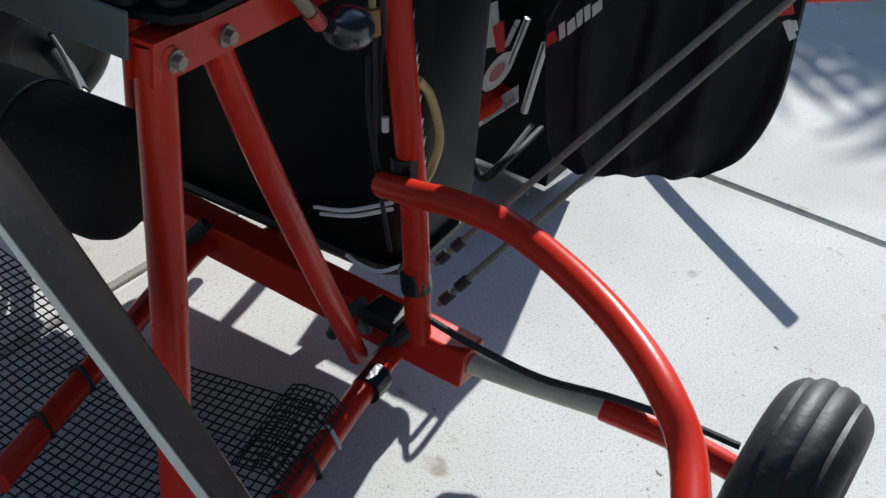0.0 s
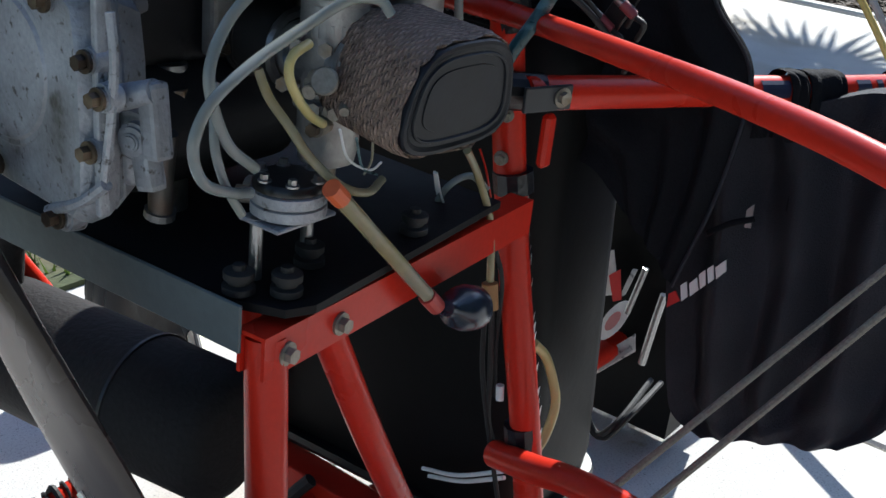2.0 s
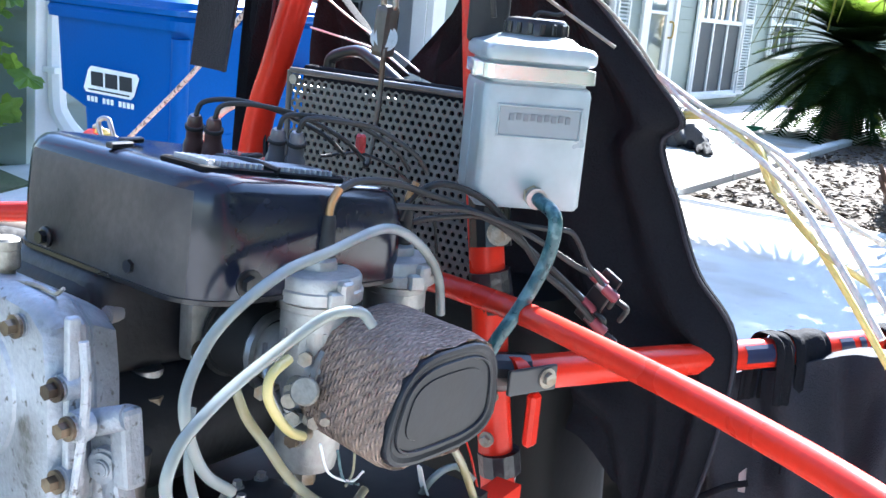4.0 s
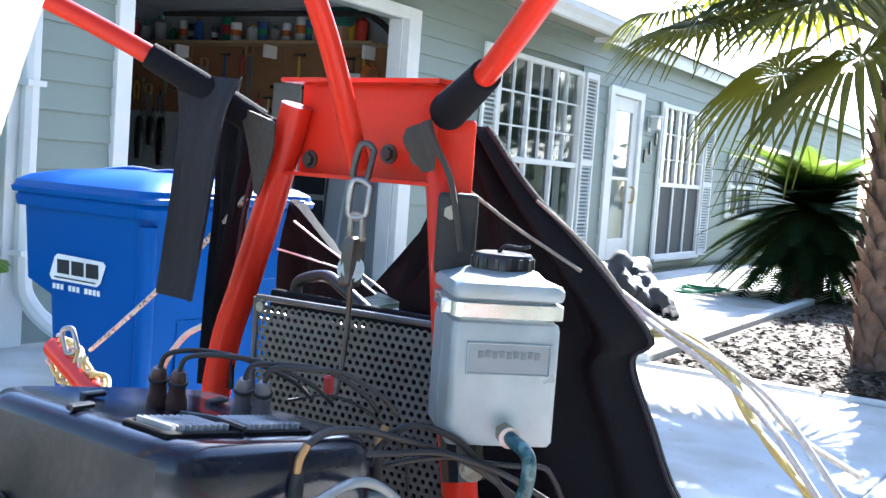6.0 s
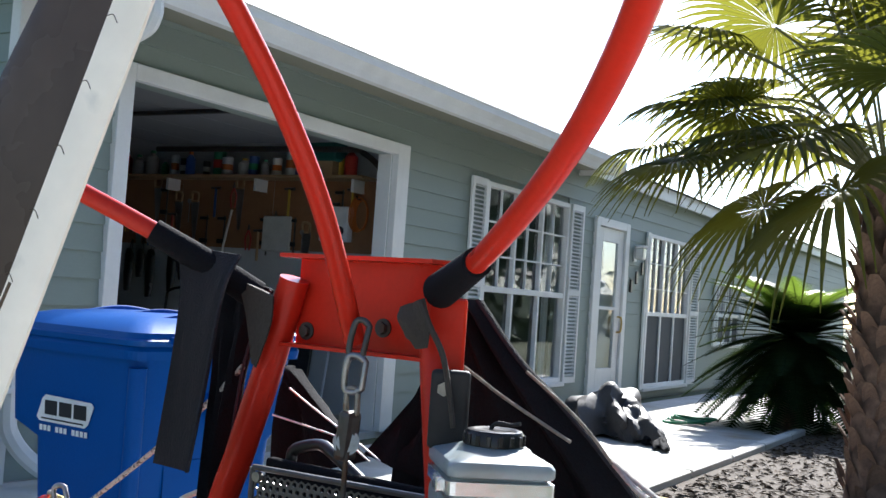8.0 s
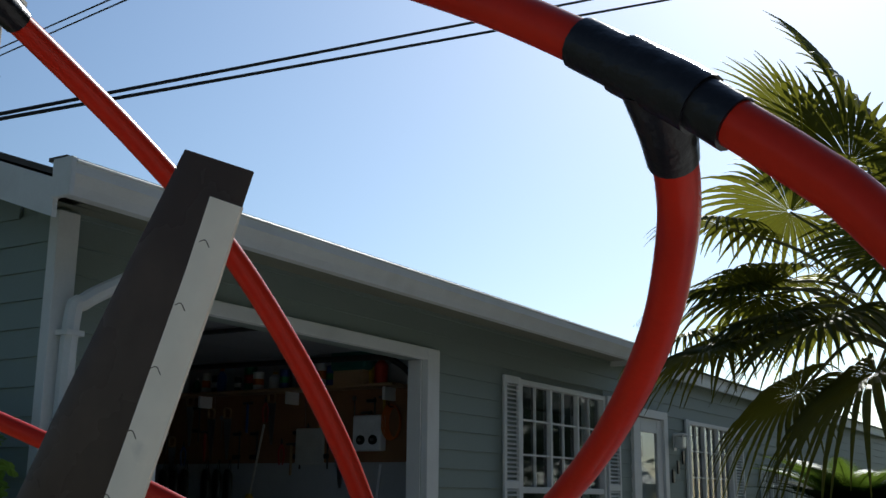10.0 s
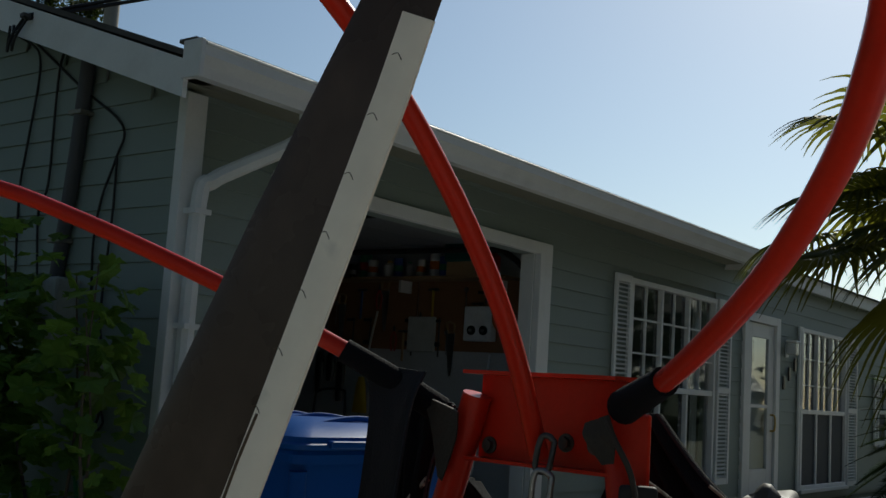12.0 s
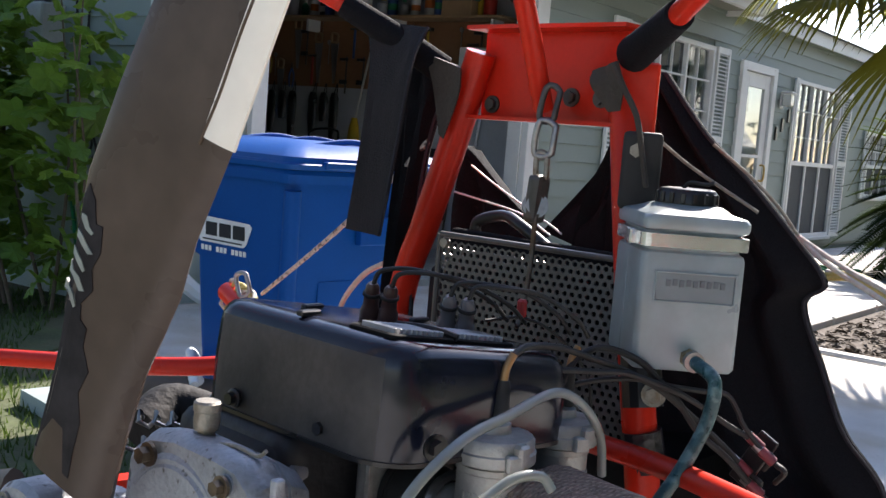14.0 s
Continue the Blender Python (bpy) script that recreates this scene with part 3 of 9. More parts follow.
post_pts = [(1.185, 0.505, 0.17), (1.172, 0.53, 0.36), (1.150, 0.575, 0.62), (1.138, 0.605, 0.83), (1.150, 0.635, 0.96), (1.172, 0.672, 1.12)]
frame_tube("upright", post_pts, 0.0155)
frame_tube("upright", [(1.20, 0.955, 0.17), (1.20, 0.965, 0.40), (1.197, 0.975, 0.62), (1.19, 0.945, 0.88), (1.183, 0.908, 0.985), (1.18, 0.878, 1.067), (1.178, 0.849, 1.162)], 0.0155)
# cross beam, a square tube
beam_a, beam_b = Vector((1.203, 0.44, 0.155)), Vector((1.215, 1.1, 0.155))
beam = part("cross_beam", boxm((beam_a + beam_b) / 2, (0.045, (beam_b - beam_a).length, 0.05), Matrix.Rotation(radians(-1.0), 4, "Z"), 0.004, 2), RED, trike)
bm = bmesh.new()
for y, x in ((0.575, 1.179), (0.62, 1.179), (0.84, 1.183)):
    hexbolt(bm, (x, y, 0.155), (-1, 0, 0), 0.007, 0.006)
part("bolts", bm, ZINC, beam)
for y in (0.6, 0.845, 0.53):
    part("clamp", tubem([(1.178, y - 0.02, 0.19), (1.165, y, 0.16), (1.178, y + 0.02, 0.12)], 0.009, 8), RUBBER, beam)
part("saddle", boxm((1.18, 0.548, 0.185), (0.045, 0.05, 0.02), None, 0.004), BLACK, beam)
# engine arms, rear legs, braces
for mir in (False, True):
    f = (lambda p: mirror(p) + TL * 0.14) if mir else Vector
    a, b = f(Vector((0.770, 0.524, 0.651))), f(Vector((1.115, 0.548, 0.653)))
    d = b - a
    m = Matrix.Translation((a + b) / 2) @ Matrix.Rotation(math.atan2(d.y, d.x), 4, "Z")
    arm = part("engine_arm", channel([(-0.0115, -0.016), (-0.0115, 0.015), (0.0115, 0.015), (0.0115, -0.016), (0.0085, -0.016), (0.0085, 0.012), (-0.0085, 0.012), (-0.0085, -0.016)], m, d.length), RED, trike)
    bm = bmesh.new()
    n = m.to_3x3() @ Vector((0, -1 if not mir else 1, 0))
    for t in (0.06, 0.22):
        hexbolt(bm, a + d * t + n * 0.0115 + Vector((0, 0, -0.002)), n, 0.0055, 0.006)
    part("bolts", bm, ZINC, arm)
    frame_tube("rear_leg", [f((0.786, 0.527, 0.66)), f((0.784, 0.514, 0.45)), f((0.785, 0.505, 0.155))], 0.0145)
    frame_tube("brace", [f((0.842, 0.531, 0.652)), f((0.925, 0.53, 0.49)), f((1.135, 0.555, 0.15))], 0.0125)
# keel tubes running back under the propeller
frame_tube("keel_tube", [(1.185, 0.53, 0.15), (1.03, 0.505, 0.149), (0.76, 0.455, 0.149)])
frame_tube("keel_tube", [(1.19, 0.838, 0.15), (1.05, 0.80, 0.149), (0.755, 0.712, 0.149)])
part("tube_wrap", tubem([(1.12, 0.515, 0.15), (1.09, 0.512, 0.15)], 0.018, 12), TAPE, trike)
# propeller guard ring
RX, RING_R = 0.66, 0.0087
TOP = [(0.187, 1.297), (0.21, 1.321), (0.25, 1.354), (0.293, 1.385), (0.337, 1.413), (0.397, 1.445), (0.469, 1.475), (0.556, 1.5), (0.661, 1.521), (0.763, 1.534), (0.86, 1.537), (0.973, 1.528), (1.1, 1.508), (1.24, 1.47), (1.37, 1.42), (1.47, 1.36)]
SIDE = [(0.13, 1.22), (0.072, 1.11), (0.028, 0.98), (0.008, 0.84), (0.012, 0.62), (0.07, 0.40), (0.21, 0.25), (0.45, 0.15)]
ring_pts = [Vector((RX, y, z)) for y, z in TOP[::-1] + SIDE + [(0.85, 0.125)] + [(1.73 - y, z) for y, z in SIDE[::-1]]]
loop = smoothline(ring_pts + ring_pts[:3], 6)[6:]
loop = [p for k, p in enumerate(loop) if k < len(ring_pts) * 6]
part("guard_ring", tubem(loop, RING_R, 16, 0, None, True), RED, trike, "", True)
struts = {
    "c": [(1.155, 0.75, 1.108), (1.089, 0.741, 1.215), (1.022, 0.739, 1.301), (0.947, 0.738, 1.376), (0.881, 0.736, 1.427), (0.806, 0.731, 1.469), (0.74, 0.722, 1.497), (0.665, 0.706, 1.522)],
    "r": [(1.15, 0.653, 1.162), (1.086, 0.584, 1.18), (1.021, 0.517, 1.204), (0.949, 0.445, 1.235), (0.884, 0.387, 1.263), (0.812, 0.331, 1.295), (0.747, 0.292, 1.32), (0.70, 0.270, 1.337), (0.665, 0.262, 1.36)],
    "l": [(1.17, 0.897, 1.145), (1.127, 0.932, 1.176), (1.083, 0.982, 1.209), (1.034, 1.058, 1.249), (0.991, 1.143, 1.287), (0.942, 1.257, 1.332), (0.899, 1.376, 1.37), (0.83, 1.47, 1.385), (0.665, 1.47, 1.36)],
    "lm": [(1.19, 0.97, 0.835), (1.03, 1.085, 0.807), (0.95, 1.355, 0.773), (0.84, 1.56, 0.76), (0.665, 1.70, 0.77)],
    "rm": [(1.11, 0.66, 0.822), (1.09, 0.60, 0.826), (1.07, 0.53, 0.828), (1.0, 0.41, 0.837), (0.93, 0.303, 0.846), (0.86, 0.204, 0.851), (0.76, 0.06, 0.845), (0.665, 0.008, 0.84)],
    "rl": [(1.155, 0.56, 0.372), (1.13, 0.50, 0.396), (1.12, 0.457, 0.41), (1.09, 0.381, 0.432), (1.05, 0.304, 0.442), (1.0, 0.229, 0.447), (0.95, 0.168, 0.443), (0.9, 0.125, 0.425), (0.76, 0.075, 0.41), (0.665, 0.066, 0.41)],
    "ll": [(1.19, 1.05, 0.38), (1.1, 1.25, 0.43), (0.95, 1.46, 0.44), (0.665, 1.66, 0.42)],
}
WIDTHS = {"c": (0.0098, 0.0084), "r": (0.0093, 0.0087), "l": (0.0098, 0.0092), "rm": (0.0098, 0.0085), "lm": (0.0105, 0.0098)}
for key, pts in struts.items():
    r0, r1 = WIDTHS.get(key, (RT, RT))
    frame_tube("ring_strut", pts, r0, r1=r1)


def on_ring(y):
    """The point of the ring's top at y."""
    k = next(i for i in range(len(TOP) - 1) if TOP[i + 1][0] >= y)
    (y0, z0), (y1, z1) = TOP[k], TOP[k + 1]
    return Vector((RX, y, z0 + (z1 - z0) * (y - y0) / (y1 - y0)))


for y0, y1 in ((0.682, 0.763), (0.232, 0.289)):
    part("tape_joint", tubem([on_ring(y0 + (y1 - y0) * k / 4) for k in range(5)], RING_R + 0.0014, 16, 4), TAPE, trike, "black tape wrapped round the joint", True)
    part("tape_joint", tubem([on_ring(y0 + (y1 - y0) * k / 3) for k in (0.6, 1, 1.6, 2.1)], RING_R + 0.0026, 16, 4), TAPE, trike, "", True)
part("tape_joint", tubem([(0.664, 0.705, 1.524), (0.68, 0.709, 1.518), (0.694, 0.7125, 1.513)], RING_R + 0.0022, 16, 4, RING_R + 0.001), TAPE, trike, "", True)
part("tape_joint", tubem([(0.662, 0.262, 1.362), (0.678, 0.264, 1.350), (0.692, 0.268, 1.3415)], RING_R + 0.0034, 18, 5, RING_R + 0.0012), TAPE, trike, "", True)
# ties where struts cross the upright
for p0, p1, r in (((1.142, 0.597, 0.80), (1.138, 0.604, 0.835), 0.018), ((1.168, 0.538, 0.388), (1.166, 0.542, 0.412), 0.0178), ((1.182, 0.515, 0.24), (1.179, 0.521, 0.268), 0.0182), ((1.148, 0.577, 0.655), (1.146, 0.58, 0.675), 0.019)):
    part("tie_wrap", tubem([p0, p1], r, 12, 0), TAPE, trike)
part("collar_bracket", boxm((1.163, 0.560, 0.705), (0.014, 0.01, 0.05), TR, 0.003), RED, trike)
bm = bmesh.new()
for z in (0.69, 0.73):
    hexbolt(bm, (1.127, 0.582, z), (-0.9, -0.3, 0), 0.0045, 0.006)
hexbolt(bm, (1.149, 0.5425, 0.752), (-0.33, -0.94, 0), 0.006, 0.005)
hexbolt(bm, (1.118, 0.585, 0.873), (-0.85, -0.4, 0), 0.007, 0.006)
hexbolt(bm, (1.138, 0.6365, 1.0755), (-0.84, -0.54, 0), 0.0062, 0.005)
part("bolts", bm, ZINC, trike)
part("side_joint", tubem([(1.12, 0.588, 0.752), (1.15, 0.563, 0.751)], 0.017, 14, 0), BLACK, trike, "black plastic tube fitting")
part("rail_tab", boxm((1.136, 0.549, 0.7515), (0.052, 0.004, 0.0225), Matrix.Rotation(radians(-19), 4, "Z"), 0.0015, 2), plain_mat("dark_tab", (0.03, 0.032, 0.036), 0.4), trike, "dark steel tab holding the side rail")
part("upper_bracket", tubem([(1.139, 0.606, 0.855), (1.143, 0.617, 0.905)], 0.0185, 14, 0), BLACK, trike)
part("upper_bracket", boxm((1.1435, 0.6335, 1.058), (0.014, 0.034, 0.068), Matrix.Rotation(radians(33), 4, "Z"), 0.005, 3), RUBBER, trike, "black plate bracket on the upright", True)
# side rail
rail = frame_tube("side_rail", [(1.13, 0.57, 0.752), (1.62, 0.40, 0.722), (1.75, 0.378, 0.718)], 0.0155, smooth=6)
frame_tube("side_rail", [mirror(p) for p in ((1.13, 0.57, 0.752), (1.62, 0.40, 0.722), (1.75, 0.378, 0.718))], 0.0155)
# front part of the frame, mostly hidden behind the seat
frame_tube("front_keel", [(1.21, 0.77, 0.16), (1.9, 0.72, 0.2), (2.6, 0.67, 0.24)], 0.018)
# unseen front rails, set where the near one casts the driveway's shadow strip
frame_tube("front_rail", [(2.285, 0.292, 0.38), (2.377, 0.584, 0.25), (2.45, 0.68, 0.21)], 0.0155)
frame_tube("front_rail", [mirror((2.285, 0.292, 0.38)), mirror((2.377, 0.584, 0.25)), (2.45, 0.70, 0.21)], 0.0155)


def wheel(c, r, w, axis):
    c, axis = Vector(c), Vector(axis).normalized()
    wh = part("wheel", lathe(bmesh.new(), [(0.02, -w * 0.3), (r * 0.52, -w * 0.38), (r * 0.54, -w * 0.3), (r * 0.5, -w * 0.2), (r * 0.5, w * 0.2), (r * 0.54, w * 0.3), (r * 0.52, w * 0.38), (0.02, w * 0.3)], Matrix.Translation(c) @ axis.to_track_quat("Z", "Y").to_matrix().to_4x4(), 24), STEEL, trike, "", True)
    prof = []
    for k in range(33):
        a = math.pi * (k / 32 * 1.36 - 0.18)
        ribbed = 0.0
        zz = -math.cos(a) * w / 2
        rr = r * 0.72 + math.sin(a) * r * 0.28
        if 0.25 < a / math.pi < 0.75 and k % 4 == 0:
            ribbed = 0.0035
        prof.append((rr - ribbed, zz))
    part("tyre", lathe(bmesh.new(), prof, Matrix.Translation(c) @ axis.to_track_quat("Z", "Y").to_matrix().to_4x4(), 56), TYRE, wh, "ribbed black rubber tyre", True)
    return wh


WC = Vector((1.25, 0.068, 0.14))
wheel(WC, 0.14, 0.102, (0.07, 1, 0))
wheel(mirror(WC) + Vector((0.12, 0, 0)), 0.14, 0.102, (0.07, 1, 0))
wheel((2.62, 0.665, 0.15), 0.15, 0.09, (0.07, 1, 0))
GLASSROD = mat("pale_fibreglass_rod", (0.56, 0.54, 0.40), 0.55, var=0.15, scale=30, bump=0.1)
for mir in (False, True):
    f = (lambda p: mirror(p) + Vector((0.3 * max(0.0, 0.46 - p[1]), 0, 0))) if mir else Vector
    ax = part("axle_rod", tubem([f((1.2, 0.46, 0.155)), f((1.225, 0.36, 0.15)), f((1.24, 0.27, 0.155))], 0.0125, 12), GLASSROD, trike, "pale fibreglass axle rod", True)
    part("axle_sleeve", tubem([f((1.238, 0.285, 0.154)), f((1.25, 0.19, 0.15)), f((1.252, 0.09, 0.142))], 0.0155, 12), RUBBER if mir else RED, ax, "", True)
    part("brake_cable", tubem([f((1.19, 0.50, 0.2)), f((1.2, 0.44, 0.185)), f((1.22, 0.36, 0.168)), f((1.235, 0.28, 0.175)), f((1.245, 0.2, 0.18)), f((1.25, 0.13, 0.18))], 0.0045, 8), RUBBER, ax)
# red cross plate with folded lips
M = Matrix.Translation((1.186, 0.757, 1.141)) @ TR
bm = channel([(-0.033, 0.046), (0.002, 0.046), (0.002, -0.046), (-0.025, -0.046), (-0.025, -0.0425), (-0.002, -0.0425), (-0.002, 0.042), (-0.033, 0.042)], M @ Matrix.Rotation(math.pi / 2, 4, "Z") @ Matrix.Scale(-1, 4, (0, 1, 0)), 0.192)
part("cross_plate", bm, RED, trike)
bm = bmesh.new()
for y in (-0.055, 0.02, -0.02, 0.08, -0.085):
    hexbolt(bm, M @ Vector((-0.003, y, -0.02 if abs(y) < 0.06 else -0.03)), (-1, 0, 0), 0.006, 0.005)
part("bolts", bm, DARKSTEEL, trike)
for y in (0.112,):
    part("tube_end", cylm(M @ Vector((0.0, y, -0.014)), M @ Vector((-0.035, y, -0.014)), 0.0125, seg=16, bevel=0.003), RED, trike)
part("gusset", boxm((1.166, 0.656, 1.118), (0.006, 0.035, 0.072), Matrix.Rotation(radians(20), 4, "Z"), 0.002), RED, trike, "red gusset at the head of the upright")
# guard net of black cord under the propeller
NET = plain_mat("black_net_cord", (0.014, 0.014, 0.015), 0.7)


def net_patch(p00, p10, p01, p11, n, m, r, sag):
    bm = bmesh.new()

    def at(u, v):
        p = (Vector(p00) * (1 - u) + Vector(p10) * u) * (1 - v) + (Vector(p01) * (1 - u) + Vector(p11) * u) * v
        return p + Vector((0, 0, -sag * math.sin(math.pi * u) * 1.0 + 0.006 * noise.noise((u * 4, v * 4, 1.3))))
    for i in range(n + 1):
        tube(bm, [at(i / n, v / 8) for v in range(9)], r, 4, 0)
    for j in range(m + 1):
        tube(bm, [at(u / 8, j / m) for u in range(9)], r, 4, 0)
    return bm


net = part("guard_net", net_patch((1.045, 0.515, 0.152), (1.01, 1.02, 0.152), (0.745, 0.46, 0.145), (0.745, 1.05, 0.145), 46, 26, 0.0014, 0.045), NET, trike, "black square-mesh guard net")
part("net_roll", net_patch((1.03, 0.50, 0.175), (1.03, 0.57, 0.165), (0.90, 0.475, 0.175), (0.90, 0.545, 0.165), 8, 14, 0.0013, -0.012), NET, net)
for x in (1.0, 0.955, 0.9):
    y = 0.505 - (1.03 - x) * 0.2
    part("cable_tie", tubem([(x, y - 0.017, 0.149), (x, y, 0.169), (x, y + 0.017, 0.149), (x, y, 0.131)], 0.0025, 6, 4, None, True), plain_mat("white_tie", (0.6, 0.6, 0.58)) if x == 1.0 else RUBBER, net)
for x, y in ((0.985, 0.782), (0.905, 0.757), (0.83, 0.735)):
    part("cable_tie", tubem([(x, y - 0.017, 0.149), (x, y, 0.169), (x, y + 0.017, 0.149), (x, y, 0.131)], 0.003, 6, 4, None, True), RUBBER, net)

lashed = frame_tube("net_rail", [(1.19, 1.075, 0.185), (1.0, 1.045, 0.158), (0.89, 1.044, 0.142), (0.75, 1.05, 0.125)], 0.0125)
la, lb = Vector((1.0, 1.045, 0.158)), Vector((0.75, 1.05, 0.125))
ld = (lb - la).normalized()
l1 = ld.cross(Vector((0, 0, 1))).normalized()
l2 = l1.cross(ld)
part("lashing", tubem([la + (lb - la) * k / 240 + (l1 * math.cos(k * 0.5236) + l2 * math.sin(k * 0.5236)) * 0.0137 for k in range(241)], 0.0021, 6, 0), NET, lashed, "black cord wound round the rail")
for k in (0.12, 0.45):
    part("lashing_knot", tubem([la.lerp(lb, k) + l1 * 0.015, la.lerp(lb, k) + l2 * 0.017, la.lerp(lb, k) - l1 * 0.015, la.lerp(lb, k) - l2 * 0.015], 0.0045, 6, 4, None, True), RUBBER, lashed)
# ---- propeller ----
BLADE = mat("prop_blade_paint", (0.074, 0.055, 0.044), 0.28, rvar=0.08, spec=0.2, var=0.25, scale=14, bump=0.02, second=(0.055, 0.04, 0.033), spread=(0.45, 0.7))
STRIPE = mat("white_edge_tape", (0.82, 0.77, 0.67), 0.5, var=0.05, scale=30, bump=0.1, second=(0.5, 0.49, 0.45), spread=(0.6, 0.75))
prop = thing("propeller", (0.70, 0.80, 0.785), "three-bladed dark wooden propeller with white leading edges", "propeller")
HUB = Vector((0.70, 0.80, 0.785))
# (radius, chord ahead of the blade axis, chord behind it, thickness, twist)
STATIONS = [(0.05, 0.044, 0.028, 0.03, 12), (0.1, 0.04, 0.029, 0.026, 12), (0.15, 0.0397, 0.033, 0.023, 12), (0.21, 0.0474, 0.044, 0.019, 11.5), (0.25, 0.0462, 0.049, 0.018, 11), (0.31, 0.048, 0.049, 0.015, 10), (0.4, 0.0465, 0.043, 0.012, 9), (0.5, 0.044, 0.035, 0.01, 8), (0.6, 0.041, 0.024, 0.008, 7), (0.663, 0.038, 0.016, 0.006, 6)]


def cone(r):
    """The blades lean a little forwards towards their tips."""
    return Vector((-0.010 + 0.06 * max(0.0, r - 0.25), 0, 0))


def rear(x, th):
    """How far the flat rear face stands off the chord line at x from -1 to 1 across it."""
    return th * 0.28 * (1 - x ** 6)


def blade(angle, stripe=False):
    bm = bmesh.new()
    rings = []
    a0 = radians(angle)
    rad = Vector((0, -math.sin(a0), math.cos(a0)))
    cho = Vector((0, -math.cos(a0), -math.sin(a0)))
    for r, lead, trail, th, tw in STATIONS:
        if stripe and r < 0.3:
            continue
        c, s = math.cos(radians(tw)), math.sin(radians(tw))
        cv = cho * c + Vector((1, 0, 0)) * s
        tv = Vector((1, 0, 0)) * c - cho * s
        ring = []
        if stripe:
            w = 0.021
            rr = r if r < 0.65 else r - 0.02
            half, mid_ = (lead + trail) / 2, (lead - trail) / 2
            e = [(lead - w * f, rear((lead - w * f - mid_) / half, th)) for f in (1, 0.7, 0.4, 0.2, 0.08)]
            for q, tt in [(q, -d - 0.001) for q, d in e] + [(lead + 0.001, -0.001), (lead + 0.001, 0.001), (lead - w, -e[0][1] + 0.001)]:
                ring.append(bm.verts.new(HUB + rad * rr + cone(rr) + cv * q + tv * tt))
        else:
            for k in range(20):
                t = 2 * math.pi * k / 20
                x = math.cos(t)
                q = (lead + trail) / 2 * x + (lead - trail) / 2
                ring.append(bm.verts.new(HUB + rad * r + cone(r) + cv * q + tv * (-rear(x, th) if math.sin(t) < 0 else math.sin(t) * th * 0.6)))
        rings.append(ring)
    n = len(rings[0])
    for A, B in zip(rings, rings[1:]):
        for k in range(n):
            bm.faces.new((A[k], A[(k + 1) % n], B[(k + 1) % n], B[k]))
    bm.faces.new(rings[0][::-1])
    bm.faces.new(rings[-1])
    return bm


for ang in (22, 134, 256):
    bl = part("blade", blade(ang), BLADE, prop, "dark brown lacquered blade", True)
    part("edge_tape", blade(ang, True), STRIPE, bl, "cracked white leading-edge tape")
# cracks in the tape and worn paint near the root of the raised blade
CRACK = plain_mat("crack_brown", (0.08, 0.055, 0.035), 0.8)
WORN = mat("worn_pale_paint", (0.24, 0.26, 0.23), 0.6, var=0.3, scale=40, bump=0.3)
SCUFF = mat("dark_scuff", (0.026, 0.024, 0.025), 0.75, spec=0.1, var=0.4, scale=30, bump=0.2)
raised = bpy.data.objects["blade"]
ba = radians(22)
brad, bcho = Vector((0, -math.sin(ba), math.cos(ba))), Vector((0, -math.cos(ba), -math.sin(ba)))


def on_blade(r, q, out=0.0):
    """A point on the rear face of the raised blade, r from the hub and q towards its leading edge."""
    k = next(i for i in range(len(STATIONS) - 1) if STATIONS[i + 1][0] >= r)
    a, b = STATIONS[k], STATIONS[k + 1]
    f = (r - a[0]) / (b[0] - a[0])
    lead, trail, th, tw = [x + (y - x) * f for x, y in zip(a[1:], b[1:])]
    q *= 0.72
    c, s = math.cos(radians(tw)), math.sin(radians(tw))
    x = (q - (lead - trail) / 2) / ((lead + trail) / 2)
    d = rear(max(-1.0, min(1.0, x)), th) + out
    return HUB + brad * r + cone(r) + (bcho * c + Vector((1, 0, 0)) * s) * q - (Vector((1, 0, 0)) * c - bcho * s) * d


def blade_patch(name, outline, material, out):
    n = len(outline)
    cr, cq = sum(p[0] for p in outline) / n, sum(p[1] for p in outline) / n
    bm = bmesh.new()
    mid = bm.verts.new(on_blade(cr, cq, out))
    loops = [[bm.verts.new(on_blade(cr + (r - cr) * f, cq + (q - cq) * f, o)) for r, q in outline] for f, o in ((0.5, out), (1.0, out), (1.0, -0.001))]
    for i in range(n):
        j = (i + 1) % n
        bm.faces.new((mid, loops[0][i], loops[0][j]))
        bm.faces.new((loops[0][i], loops[1][i], loops[1][j], loops[0][j]))
        bm.faces.new((loops[1][i], loops[2][i], loops[2][j], loops[1][j]))
    part(name, bm, material, raised)


part("crack", tubem([on_blade(0.305, 0.038, 0.0008), on_blade(0.335, 0.040, 0.0008), on_blade(0.37, 0.0385, 0.0008), on_blade(0.40, 0.039, 0.0008)], 0.0011, 6, 4), CRACK, raised)
for k in range(9):
    r = 0.33 + 0.036 * k
    part("crack", tubem([on_blade(r, 0.030, 0.001), on_blade(r + 0.002, 0.035, 0.001), on_blade(r - 0.001, 0.041, 0.001)], 0.0003, 5, 3), CRACK, raised)
blade_patch("scuff", [(0.06, -0.034), (0.1, -0.038), (0.14, -0.044), (0.165, -0.05), (0.17, -0.036), (0.172, -0.026), (0.163, -0.022), (0.16, -0.012), (0.148, -0.010), (0.135, 0.004), (0.118, 0.0), (0.1, 0.012), (0.08, 0.014), (0.06, 0.018)], SCUFF, 0.0007)
